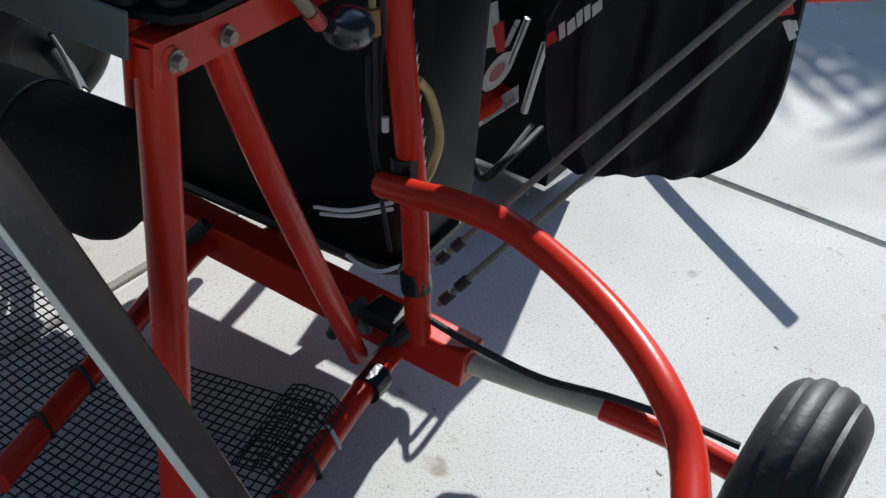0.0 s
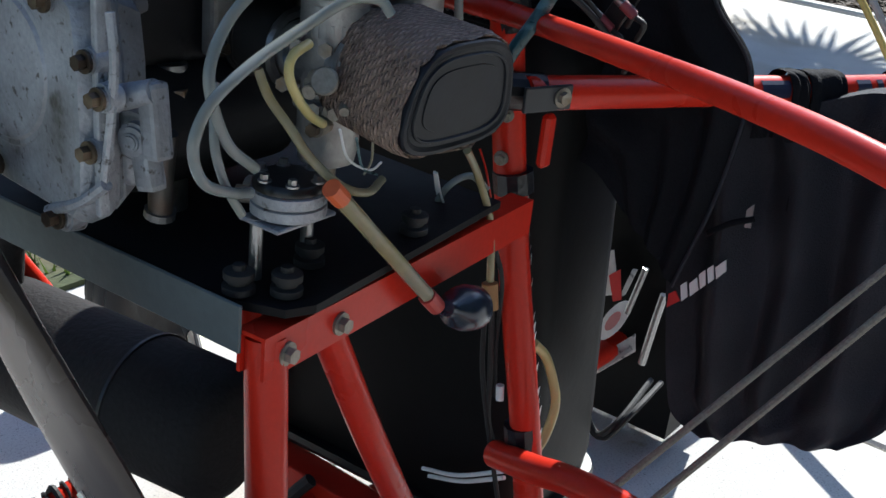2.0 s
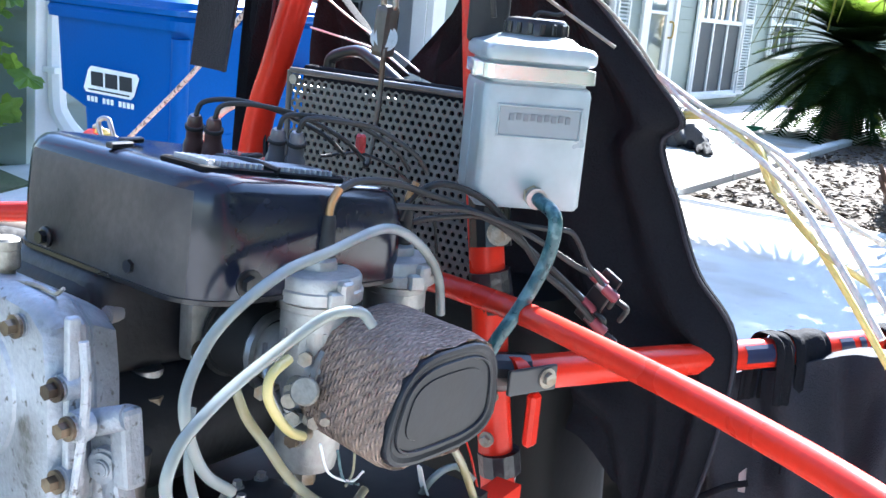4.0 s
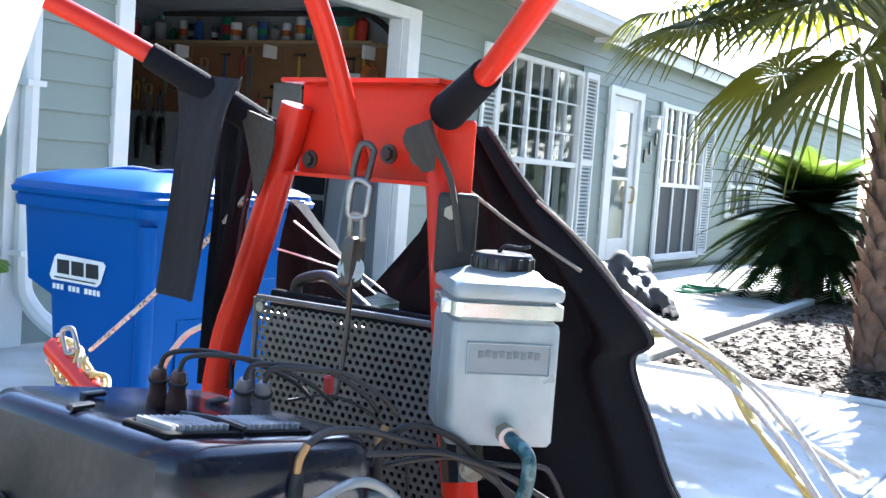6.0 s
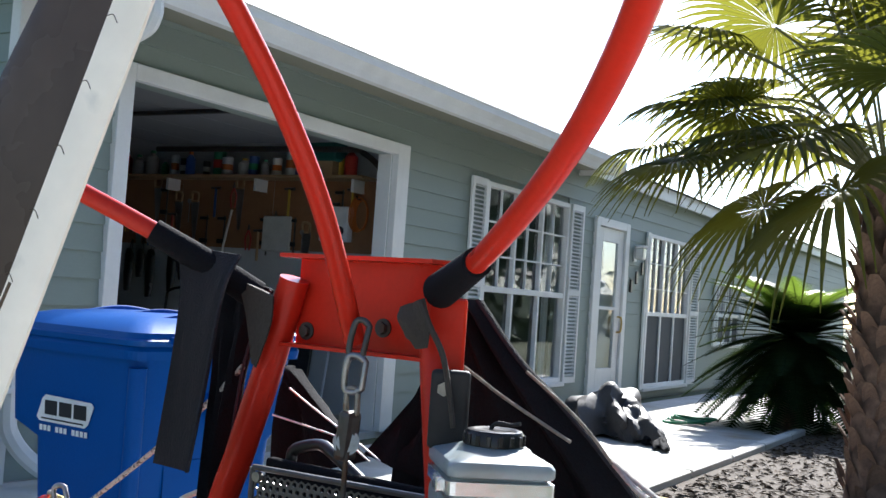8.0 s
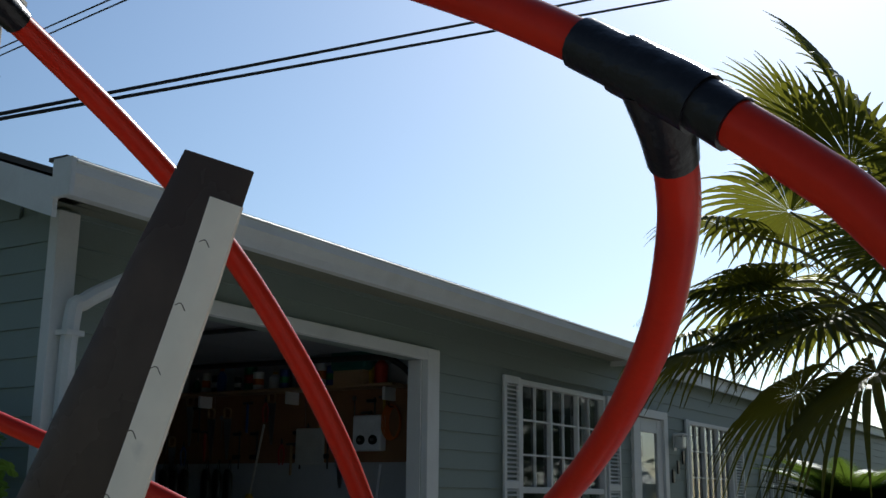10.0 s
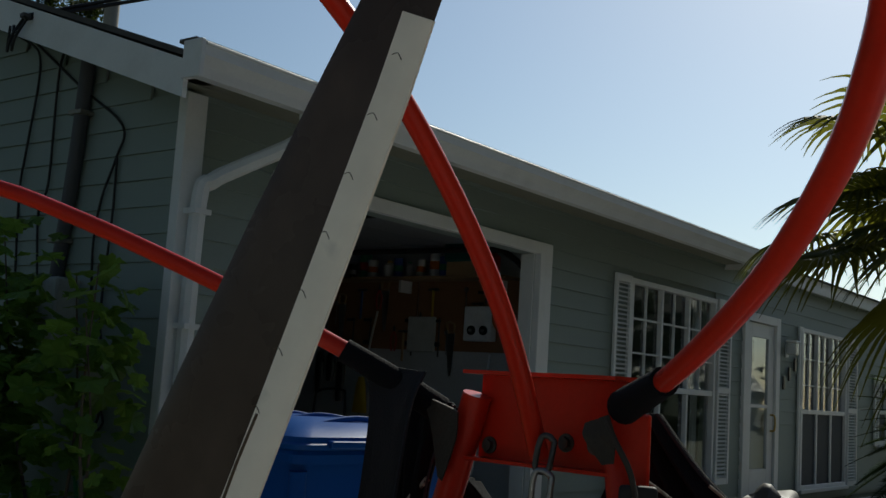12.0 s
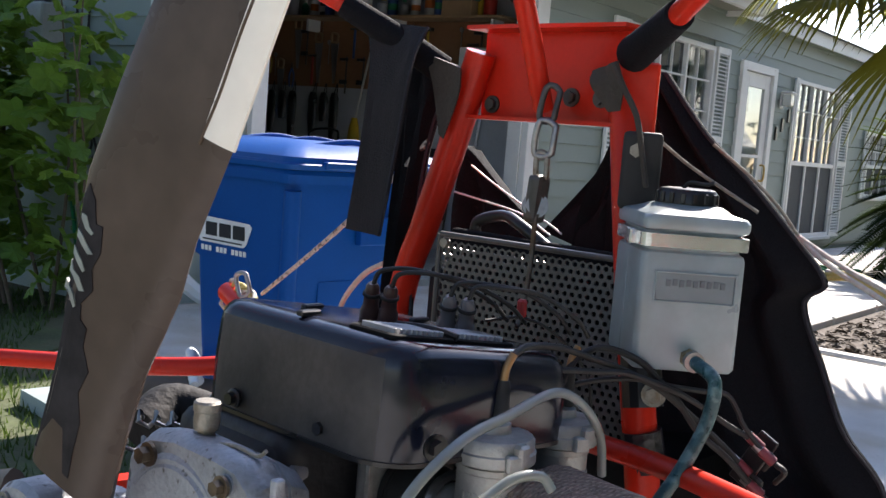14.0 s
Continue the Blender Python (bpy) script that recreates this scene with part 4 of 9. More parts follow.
blade_patch("scuff", [(0.165, -0.05), (0.20, -0.056), (0.235, -0.062), (0.245, -0.058), (0.238, -0.045), (0.225, -0.036), (0.226, -0.028), (0.21, -0.022), (0.197, -0.026), (0.185, -0.018), (0.168, -0.03)], SCUFF, 0.0007)
for k in range(5):
    r = 0.172 + 0.0125 * k
    j = 0.006 * noise.noise((k * 1.3, 0.2, 4))
    blade_patch("worn_paint", [(r, -0.056), (r + 0.005 + j, -0.057), (r + 0.004, -0.049), (r + 0.001 + j, -0.040 + j), (r - 0.003, -0.033 + 0.004 * (k % 2) + j), (r - 0.005, -0.035 + j), (r - 0.002 + j, -0.046)], WORN, 0.0013)
hub = part("hub", lathe(bmesh.new(), [(0.036, -0.03), (0.04, -0.025), (0.04, 0.02), (0.03, 0.03), (0.022, 0.05)], Matrix.Translation(HUB) @ Matrix.Rotation(math.pi / 2, 4, "Y"), 28), ALU, prop)
bm = bmesh.new()
for k in range(6):
    a = k * math.pi / 3
    hexbolt(bm, HUB + Vector((-0.03, 0.027 * math.cos(a), 0.027 * math.sin(a))), (-1, 0, 0), 0.005, 0.007)
part("bolts", bm, ZINC, hub)
# ---- engine ----
engine = thing("engine", (0.9, 0.7, 0.68), "two-cylinder fan-cooled aircraft engine with a black shroud on a black plate", "engine")


def rbox(c, s, bevel, seg=3, yaw=YAW, m=None):
    return boxm(Vector(c), s, (m or Matrix.Rotation(yaw, 4, "Z")), bevel, seg)


def loft(bm, rings):
    vs = [[bm.verts.new(p) for p in r] for r in rings]
    n = len(vs[0])
    for A, B in zip(vs, vs[1:]):
        for k in range(n):
            bm.faces.new((A[k], A[(k + 1) % n], B[(k + 1) % n], B[k]))
    bm.faces.new(vs[0][::-1])
    bm.faces.new(vs[-1])
    return bm


# base plate with a folded grey rear flange
bm = slab([(0.760, 0.86), (0.775, 0.548), (0.79, 0.515), (0.81, 0.507), (1.06, 0.535), (1.08, 1.02), (0.75, 1.05)], 0.674, 0.68)
plate = part("base_plate", bm, mat("worn_black_plate", (0.009, 0.009, 0.01), 0.55, var=0.4, scale=20, bump=0.08, spec=0.15), engine, "black steel engine plate")
a, b = Vector((0.747, 0.99, 0.668)), Vector((0.767, 0.53, 0.668))
part("rear_flange", boxm((a + b) / 2, ((b - a).length, 0.003, 0.034), Matrix.Rotation(math.atan2((b - a).y, (b - a).x), 4, "Z"), 0.001), GREYPL, plate, "grey folded steel flange")
for x, y in ((0.785, 0.552), (0.806, 0.53), (0.85, 0.552), (0.95, 0.54), (0.8, 0.9), (1.0, 0.95)):
    part("rubber_mount", lathe(bmesh.new(), [(0.014, 0), (0.018, 0.002), (0.018, 0.010), (0.012, 0.012), (0.012, 0.016), (0.017, 0.018), (0.017, 0.026), (0.007, 0.028), (0.007, 0.034)], Matrix.Translation((x, y, 0.68)) @ Matrix.Scale(0.6, 4), 18), RUBBER, plate, "", True)
OILY = mat("oil_stained_steel", (0.16, 0.12, 0.08), 0.5, 0.6, var=0.4, scale=60, bump=0.3, second=(0.05, 0.035, 0.025), spread=(0.4, 0.6))
# gearbox housing nearest the propeller
GBF = Matrix.Translation((0.757, 0.69, 0.0)) @ Matrix.Rotation(YAW, 4, "Z")
gprof = [(0.09, 0.715), (0.092, 0.80), (0.086, 0.842), (0.062, 0.862), (0.03, 0.868), (-0.02, 0.868), (-0.044, 0.866), (-0.060, 0.855), (-0.066, 0.82), (-0.068, 0.77), (-0.066, 0.725), (-0.055, 0.713)]


def gear_ring(x, k):
    return [GBF @ Vector((x, y * k, 0.79 + (z - 0.79) * k)) for y, z in gprof]


gb = part("gearbox", loft(bmesh.new(), [gear_ring(0.026, 0.80), gear_ring(0.02, 0.84), gear_ring(0.004, 0.95), gear_ring(0.003, 0.935), gear_ring(-0.001, 0.96), gear_ring(-0.002, 0.98), gear_ring(-0.016, 1.0), gear_ring(-0.023, 0.97), gear_ring(-0.027, 0.92)]), ALU, engine, "grey cast-aluminium gearbox with stained bolts", True)
bmesh_cover = cylm((0.735, 0.712, 0.80), (0.7265, 0.712, 0.80), 0.058, 0.05, 32, 0.003)
part("gear_cover", bmesh_cover, ALU, gb, "", True)
part("seam_rib", rbox((0.7325, 0.618, 0.795), (0.008, 0.006, 0.14), 0.002), ALU, gb)
bm = bmesh.new()
for y, z in ((0.66, 0.712), (0.725, 0.73), (0.74, 0.85)):
    hexbolt(bm, (0.729, y, z), (-1, 0, 0), 0.0055, 0.007)
part("bolts", bm, OILY, gb)
for y, z in ((0.66, 0.712),):
    part("boss", cylm((0.745, y, z), (0.7305, y, z), 0.013, 0.011, 18, 0.002), ALU, gb, "", True)
for pts, r in (([(0.729, 0.603, 0.855), (0.729, 0.600, 0.829), (0.729, 0.603, 0.797), (0.729, 0.612, 0.748)], 0.003), ([(0.728, 0.668, 0.714), (0.728, 0.633, 0.731), (0.728, 0.608, 0.750)], 0.004)):
    part("casting_rib", tubem(pts, r, 8, 5), ALU, gb, "", True)
for px_, r in (((0.728, 0.621, 0.823), 0.009), ((0.728, 0.619, 0.768), 0.009), ((0.727, 0.658, 0.851), 0.008), ((0.727, 0.608, 0.804), 0.010)):
    part("casting_boss", cylm(Vector(px_) + Vector((0.01, 0, 0)), Vector(px_) - Vector((0.003, 0, 0)), r, r * 0.85, 14, 0.002), ALU, gb, "", True)
    bm = hexbolt(bmesh.new(), Vector(px_) - Vector((0.003, 0, 0)), (-1, 0, 0), 0.0048, 0.006)
    part("bolt", bm, OILY, gb, "oil-stained brown bolt")
part("dip_wire", tubem([(0.745, 0.692, 0.866), (0.745, 0.672, 0.869), (0.745, 0.652, 0.868), (0.745, 0.644, 0.873)], 0.0014, 6), ZINC, gb, "", True)
part("breather", lathe(bmesh.new(), [(0.009, 0), (0.009, 0.012), (0.013, 0.012), (0.0135, 0.02), (0.013, 0.03), (0.014, 0.031), (0.014, 0.039), (0.012, 0.041)], Matrix.Translation((0.752, 0.712, 0.862)) @ Matrix.Scale(0.66, 4), 20), ZINC, gb, "", True)
elbow = part("gear_elbow", tubem([(0.742, 0.640, 0.791), (0.745, 0.612, 0.801), (0.750, 0.590, 0.809)], 0.0085, 12, 5, 0.0078), ALU, gb, "cast elbow beside the gearbox", True)
part("elbow_arm", boxm((0.752, 0.5925, 0.790), (0.014, 0.015, 0.048), Matrix.Rotation(-0.12, 4, "X"), 0.0035, 2), ALU, elbow)
part("elbow_arm", boxm((0.753, 0.600, 0.757), (0.013, 0.017, 0.028), Matrix.Rotation(-0.25, 4, "X"), 0.004, 2), ALU, elbow)
part("side_lug", cylm((0.760, 0.610, 0.774), (0.745, 0.606, 0.774), 0.0125, 0.0115, 18, 0.002), ALU, elbow, "", True)
part("lug_bolt", cylm((0.746, 0.6062, 0.774), (0.7425, 0.6053, 0.774), 0.006, 0.0055, 12, 0.001), ALU, elbow, "", True)
part("side_web", boxm((0.756, 0.622, 0.775), (0.008, 0.036, 0.036), None, 0.003), ALU, elbow)
part("drain_tube", tubem([(0.785, 0.623, 0.768), (0.785, 0.627, 0.739), (0.785, 0.628, 0.710)], 0.0085, 12), DARKSTEEL, gb, "", True)
part("tube_clamp", tubem([(0.785, 0.628, 0.713), (0.785, 0.629, 0.708)], 0.0108, 14, 0), STEEL, gb)
part("side_cover", rbox((0.765, 0.635, 0.761), (0.02, 0.03, 0.05), 0.008), ALU, gb, "", True)
# crankcase
case = part("crankcase", rbox((0.895, 0.757, 0.78), (0.18, 0.13, 0.15), 0.02, 3), mat("dark_casting", (0.02, 0.021, 0.024), 0.6, 0.2, var=0.4, scale=20, bump=0.3), engine, "", True)
part("case_bulge", cylm((0.80, 0.70, 0.745), (0.95, 0.70, 0.745), 0.046, 0.046, 28, 0.008), case.data.materials[0], case, "", True)
part("case_flange", rbox((0.895, 0.735, 0.765), (0.19, 0.145, 0.01), 0.003, 2), case.data.materials[0], case)
part("case_bolt", cylm((0.835, 0.67, 0.77), (0.835, 0.67, 0.777), 0.007, None, 6), ZINC, case)
part("case_bolt", cylm((0.93, 0.67, 0.77), (0.93, 0.67, 0.777), 0.007, None, 6), ZINC, case)
part("support_leg", lathe(bmesh.new(), [(0.013, 0), (0.013, 0.045), (0.0165, 0.045), (0.0165, 0.06), (0.012, 0.06), (0.012, 0.11)], Matrix.Translation((0.845, 0.69, 0.68)), 18), STEEL, case, "", True)
# black blower shroud
bm = bmesh.new()


def rrect(x0, x1, y0, y1, r, z, n=6):
    pts = []
    for cx, cy, a in ((x1 - r, y1 - r, 0), (x0 + r, y1 - r, 90), (x0 + r, y0 + r, 180), (x1 - r, y0 + r, 270)):
        for k in range(n + 1):
            t = radians(a + 90 * k / n)
            pts.append(Vector((cx + r * math.cos(t), cy + r * math.sin(t), z)))
    return pts


SC = Matrix.Translation((0.905, 0.70, 0)) @ TR @ Matrix.Translation((-0.905, -0.70, 0))


def tilt(pts):
    """The shroud's top falls a little towards the front."""
    return [SC @ Vector((p.x, p.y, p.z - max(0.0, p.x - 0.81) * 0.13 * (1 if p.z > 0.9 else 0.3))) for p in pts]


loft(bm, [tilt(rrect(x0, x1, y0, y1, r, z)) for x0, x1, y0, y1, r, z in (
    (0.822, 1.0, 0.605, 0.79, 0.03, 0.856), (0.81, 1.01, 0.589, 0.808, 0.036, 0.862), (0.812, 1.01, 0.589, 0.807, 0.034, 0.90),
    (0.8135, 1.008, 0.590, 0.804, 0.032, 0.924), (0.8148, 1.007, 0.5913, 0.803, 0.031, 0.931), (0.8175, 1.005, 0.594, 0.80, 0.029, 0.9368), (0.8215, 1.003, 0.598, 0.796, 0.027, 0.941), (0.8265, 1.0, 0.603, 0.79, 0.025, 0.943), (0.832, 0.995, 0.609, 0.785, 0.022, 0.9435))])
shroud = part("blower_shroud", bm, BLUEBLACK, engine, "glossy blue-black blower shroud with dusty rear face", True)
DUSTY = mat("dusty_shroud_face", (0.055, 0.05, 0.047), 0.6, var=0.35, scale=22, fine=160, bump=0.12, second=(0.022, 0.021, 0.022), spread=(0.45, 0.7))
shroud.data.materials.append(DUSTY)
for f in shroud.data.polygons:
    if (shroud.matrix_world.to_3x3() @ f.normal).x < -0.9 and abs(f.normal.z) < 0.3:
        f.material_index = 1
part("shroud_seam", loft(bmesh.new(), [tilt(rrect(0.8085, 1.011, 0.588, 0.809, 0.037, z)) for z in (0.8605, 0.8635)]), BLACK, shroud)
LOWSH = mat("dusty_lower_shroud", (0.022, 0.023, 0.029), 0.5, var=0.4, scale=18, fine=140, bump=0.15, second=(0.012, 0.012, 0.015), spread=(0.45, 0.7))
part("lower_shroud", rbox((0.885, 0.745, 0.82), (0.152, 0.117, 0.088), 0.022, 4), LOWSH, shroud, "dusty dark lower shroud", True)
bm = bmesh.new()
for y in (0.757, 0.664):
    hexbolt(bm, (0.812, y, 0.873), (-1, 0, 0), 0.0045, 0.0055)
    lathe(bm, [(0.0072, 0), (0.0072, 0.002), (0.0055, 0.003)], Matrix.Translation((0.812, y, 0.873)) @ Matrix.Rotation(-math.pi / 2, 4, "Y"), 14)
hexbolt(bm, (0.832, 0.583, 0.876), (-0.3, -1, 0), 0.006, 0.006)
part("bolts", bm, BLACK, shroud)
part("grey_plug", cylm((0.825, 0.697, 0.832), (0.812, 0.694, 0.832), 0.0075, 0.0065, 16, 0.001), plain_mat("grey_plastic", (0.3, 0.3, 0.32)), shroud, "", True)
# cylinder-head fins on the closed top; black pads paint the shade of a recess


def top_z(x):
    return 0.9437 - max(0.0, x - 0.81) * 0.13


SLOT_SHADE = mat("slot_shade_black", (0.008, 0.008, 0.009), 0.75, spec=0.1, var=0.3, bump=0.1)
FIN = mat("head_fin_alloy", (0.42, 0.42, 0.42), 0.5, 0.4, var=0.2, scale=60, bump=0.2, second=(0.12, 0.11, 0.1), spread=(0.5, 0.7))
for cx, y0, y1 in ((0.860, 0.616, 0.655), (0.923, 0.616, 0.653)):
    slot = part("cooling_slot", loft(bmesh.new(), [[SC @ Vector((p.x, p.y, top_z(p.x) + dz)) for p in rrect(cx - w, cx + w, y0 - e, y1 + e, 0.006, 0)] for w, e, dz in ((0.031, 0.004, -0.003), (0.031, 0.004, 0.0018), (0.0295, 0.0025, 0.003), (0.0275, 0.0005, 0.0028), (0.0265, -0.0005, 0.0004), (0.004, -0.015, 0.0004))]), SLOT_SHADE, shroud, "", True)
    for k in range(10):
        x = cx - 0.0225 + k * 0.005
        part("head_fin", boxm(SC @ Vector((x, (y0 + y1) / 2, top_z(x) + 0.0036)), (0.0019, y1 - y0 - 0.006, 0.0046), TR @ Matrix.Rotation(0.13, 4, "Y"), 0.0005), FIN, slot)
part("slot_bridge", tubem([SC @ Vector((0.891, 0.613, top_z(0.888) + 0.003)), SC @ Vector((0.884, 0.63, top_z(0.884) + 0.006)), SC @ Vector((0.878, 0.66, top_z(0.878) + 0.004))], 0.0028, 8, 4), BLACK, shroud, "", True)
for x, y in ((0.83, 0.70), (0.87, 0.745), (0.96, 0.72)):
    part("cowl_clip", boxm(SC @ Vector((x, y, top_z(x) + 0.002)), (0.018, 0.007, 0.004), TR, 0.001), BLACK, shroud)
# spark-plug caps with their collars and leads
CAP = plain_mat("brown_plug_cap", (0.075, 0.04, 0.036), 0.32)
CAPG = plain_mat("grey_plug_cap", (0.13, 0.125, 0.135), 0.28)
for k, (x, y, m_) in enumerate(((0.903, 0.716, CAP), (0.907, 0.701, CAP), (0.939, 0.670, CAPG), (0.945, 0.657, CAPG))):
    z = top_z(x) - 0.002
    lean = Matrix.Translation((x, y, z)) @ Matrix.Rotation(-0.22, 4, "Y") @ Matrix.Rotation(0.25, 4, "X")
    cap = part("plug_cap", lathe(bmesh.new(), [(0.0072, 0), (0.0078, 0.003), (0.0075, 0.010), (0.0060, 0.014), (0.0058, 0.022), (0.0064, 0.0228), (0.0064, 0.0245), (0.0056, 0.0252), (0.0052, 0.030), (0.0036, 0.0325)], lean, 16), m_, engine, "", True)
    part("cap_collar", lathe(bmesh.new(), [(0.0066, 0.0222), (0.0070, 0.0226), (0.0070, 0.0246), (0.0066, 0.025)], lean, 16), RUBBER, cap)
    tip = lean @ Vector((0, 0, 0.031))
    part("lead", tubem([tip, tip + Vector((0.004, -0.004, 0.011)), tip + Vector((0.022, -0.018, 0.0135 - 0.001 * k)), tip + Vector((0.052, -0.034 + 0.002 * k, 0.006)), tip + Vector((0.083 - 0.01 * (k // 2), -0.048, -0.010)), tip + Vector((0.105 - 0.014 * (k // 2), -0.05, -0.026))], 0.00185, 9), RUBBER, cap, "", True)
part("lead_clip", boxm((1.018, 0.657, 0.941), (0.007, 0.008, 0.016), TR, 0.002), plain_mat("red_lead_clip", (0.35, 0.02, 0.02)), engine)
part("kill_wire", tubem([(0.985, 0.668, 0.932), (1.018, 0.654, 0.934), (1.05, 0.64, 0.918), (1.085, 0.632, 0.885), (1.095, 0.63, 0.85)], 0.0013, 7), RUBBER, engine, "", True)

# carburettors
CARB = mat("carburettor_casting", (0.37, 0.37, 0.355), 0.48, 0.5, var=0.2, scale=40, fine=200, bump=0.3, second=(0.25, 0.23, 0.2), spread=(0.55, 0.75))


def carburettor(x, y, z):
    c = thing("carburettor", (x, y, z), "cast-aluminium slide carburettor with a flat screwed cap", "carburettor", "twin carburettors")
    M0 = Matrix.Translation((x, y, z))
    part("body", lathe(bmesh.new(), [(0.018, -0.02), (0.021, -0.01), (0.021, 0.005), (0.0235, 0.009), (0.0235, 0.050), (0.0245, 0.051), (0.0245, 0.055), (0.022, 0.0555), (0.022, 0.0585)], M0, 28), CARB, c, "", True)
    part("cap", lathe(bmesh.new(), [(0.021, 0.0575), (0.0295, 0.0575), (0.0305, 0.0585), (0.0305, 0.0655), (0.0290, 0.0665), (0.0290, 0.0735), (0.0275, 0.0755), (0.0125, 0.0772), (0.0115, 0.083), (0.006, 0.084)], M0, 28), CARB, c, "", True)
    for a in (0.5, 2.6, 4.3):
        part("cap_tab", boxm((x + 0.0305 * math.cos(a), y + 0.0305 * math.sin(a), z + 0.0625), (0.007, 0.013, 0.012), Matrix.Rotation(a, 4, "Z"), 0.0015), CARB, c)
    part("choke_disc", lathe(bmesh.new(), [(0.0035, 0), (0.0085, 0), (0.0095, 0.001), (0.0095, 0.004), (0.0085, 0.005), (0.0035, 0.005)], Matrix.Translation((x - 0.034, y - 0.026, z + 0.006)) @ Matrix.Rotation(-1.2, 4, "Y") @ Matrix.Rotation(0.4, 4, "X"), 20), ZINC, c, "", True)
    for dx, dy, dz, l_ in ((-0.031, 0.004, 0.020, 0.016), (-0.028, -0.018, 0.022, 0.013), (-0.036, 0.010, -0.006, 0.018), (-0.030, -0.012, -0.020, 0.014)):
        e_ = Vector((-0.8, -0.55, 0.15)).normalized()
        q_ = Vector((x + dx + 0.012, y + dy + 0.008, z + dz))
        sc_ = part("jet_screw", cylm(q_, q_ + e_ * l_, 0.0034, None, 10, 0.0006), OILY, c, "", True)
        part("screw_head", cylm(q_ + e_ * l_, q_ + e_ * (l_ + 0.004), 0.0052, None, 6), ZINC, sc_)
    part("lever_rod", tubem([(x - 0.030, y + 0.016, z + 0.026), (x - 0.040, y + 0.004, z + 0.010), (x - 0.036, y - 0.008, z - 0.014)], 0.0021, 8, 5), STEEL, c, "", True)
    for k in range(5):
        part("raised_mark", boxm((x - 0.0235 * math.cos(0.22 * k - 0.2), y - 0.0235 * math.sin(0.22 * k - 0.2), z + 0.034), (0.0022, 0.0026, 0.009), Matrix.Rotation(0.22 * k - 0.2, 4, "Z"), 0.0), CARB, c)
        part("raised_mark", boxm((x - 0.0235 * math.cos(0.22 * k + 1.0), y - 0.0235 * math.sin(0.22 * k + 1.0), z + 0.034), (0.0022, 0.0026, 0.009), Matrix.Rotation(0.22 * k + 1.0, 4, "Z"), 0.0), CARB, c)
    for s in (-1, 1):
        part("cap_lug", boxm((x + 0.006 * s, y + 0.029 * s, z + 0.067), (0.012, 0.008, 0.016), None, 0.002), CARB, c)
    part("throat", cylm((x, y + 0.04, z + 0.01), (x, y - 0.024, z + 0.01), 0.021, None, 24, 0.002), CARB, c, "", True)
    part("flange", cylm((x, y - 0.018, z + 0.01), (x, y - 0.026, z + 0.01), 0.024, None, 24, 0.002), CARB, c, "", True)
    part("clamp_band", tubem([(x + 0.026 * math.cos(t), y + 0.035, z + 0.01 + 0.026 * math.sin(t)) for t in [k * math.pi / 8 for k in range(16)]], 0.004, 6, 0, None, True), STEEL, c, "", True)
    part("rubber_socket", cylm((x, y + 0.035, z + 0.01), (x + 0.002, y + 0.075, z + 0.012), 0.027, 0.03, 24, 0.003), RUBBER, c, "", True)
    part("rubber_ring", cylm((x, y + 0.07, z + 0.012), (x, y + 0.078, z + 0.012), 0.031, None, 24, 0.002), RUBBER, c, "", True)
    part("manifold", cylm((x, y + 0.075, z + 0.012), (x - 0.016, y + 0.12, z + 0.017), 0.019, 0.018, 20, 0.002), CARB, c, "cast intake stub", True)
    part("manifold_flange", boxm((x - 0.018, y + 0.086, z + 0.019), (0.038, 0.014, 0.044), None, 0.004, 2), CARB, c, "cast flange with two bolts")
    bm = bmesh.new()
    for s in (-1, 1):
        hexbolt(bm, (x - 0.018 + 0.012 * s, y + 0.079, z + 0.019 + 0.014 * s), (0, -1, 0), 0.0045, 0.006)
    part("flange_bolts", bm, OILY, c)
    part("idle_knob", cylm((x - 0.024, y - 0.006, z - 0.004), (x - 0.037, y - 0.014, z - 0.004), 0.0052, None, 10, 0.0008), ZINC, c, "", True)
    part("choke_lever", tubem([(x - 0.024, y + 0.012, z + 0.012), (x - 0.031, y + 0.01, z + 0.022), (x - 0.034, y - 0.004, z + 0.034)], 0.0022, 8), STEEL, c, "", True)
    part("banjo_fitting", cylm((x - 0.02, y - 0.016, z - 0.028), (x - 0.036, y - 0.02, z - 0.028), 0.0062, None, 12, 0.001), ZINC, c, "", True)
    part("banjo_nut", cylm((x - 0.036, y - 0.02, z - 0.028), (x - 0.041, y - 0.0213, z - 0.028), 0.0048, None, 6), OILY, c)
    part("float_bowl", lathe(bmesh.new(), [(0.012, -0.066), (0.02, -0.062), (0.0225, -0.05), (0.0225, -0.025), (0.026, -0.022), (0.026, -0.016)], M0, 24), CARB, c, "cast float bowl", True)
    part("drain_nut", cylm((x, y, z - 0.066), (x, y, z - 0.076), 0.008, None, 6), ZINC, c)
    bm = bmesh.new()
    hexbolt(bm, (x - 0.018, y - 0.02, z - 0.018), (-0.7, -0.7, 0), 0.005, 0.008)
    hexbolt(bm, (x - 0.02, y - 0.008, z + 0.0), (-1, -0.2, 0), 0.006, 0.009)
    part("adjusters", bm, ZINC, c)
    part("jet_spring", cylm((x - 0.012, y - 0.024, z - 0.005), (x - 0.03, y - 0.04, z - 0.012), 0.0035, None, 10), ZINC, c, "", True)
    boot = part("cable_boot", lathe(bmesh.new(), [(0.006, 0.084), (0.0064, 0.088), (0.0058, 0.09), (0.0064, 0.093), (0.0056, 0.096), (0.005, 0.108), (0.004, 0.112)], M0 @ Matrix.Rotation(0.06, 4, "Y"), 14), RUBBER, c, "", True)
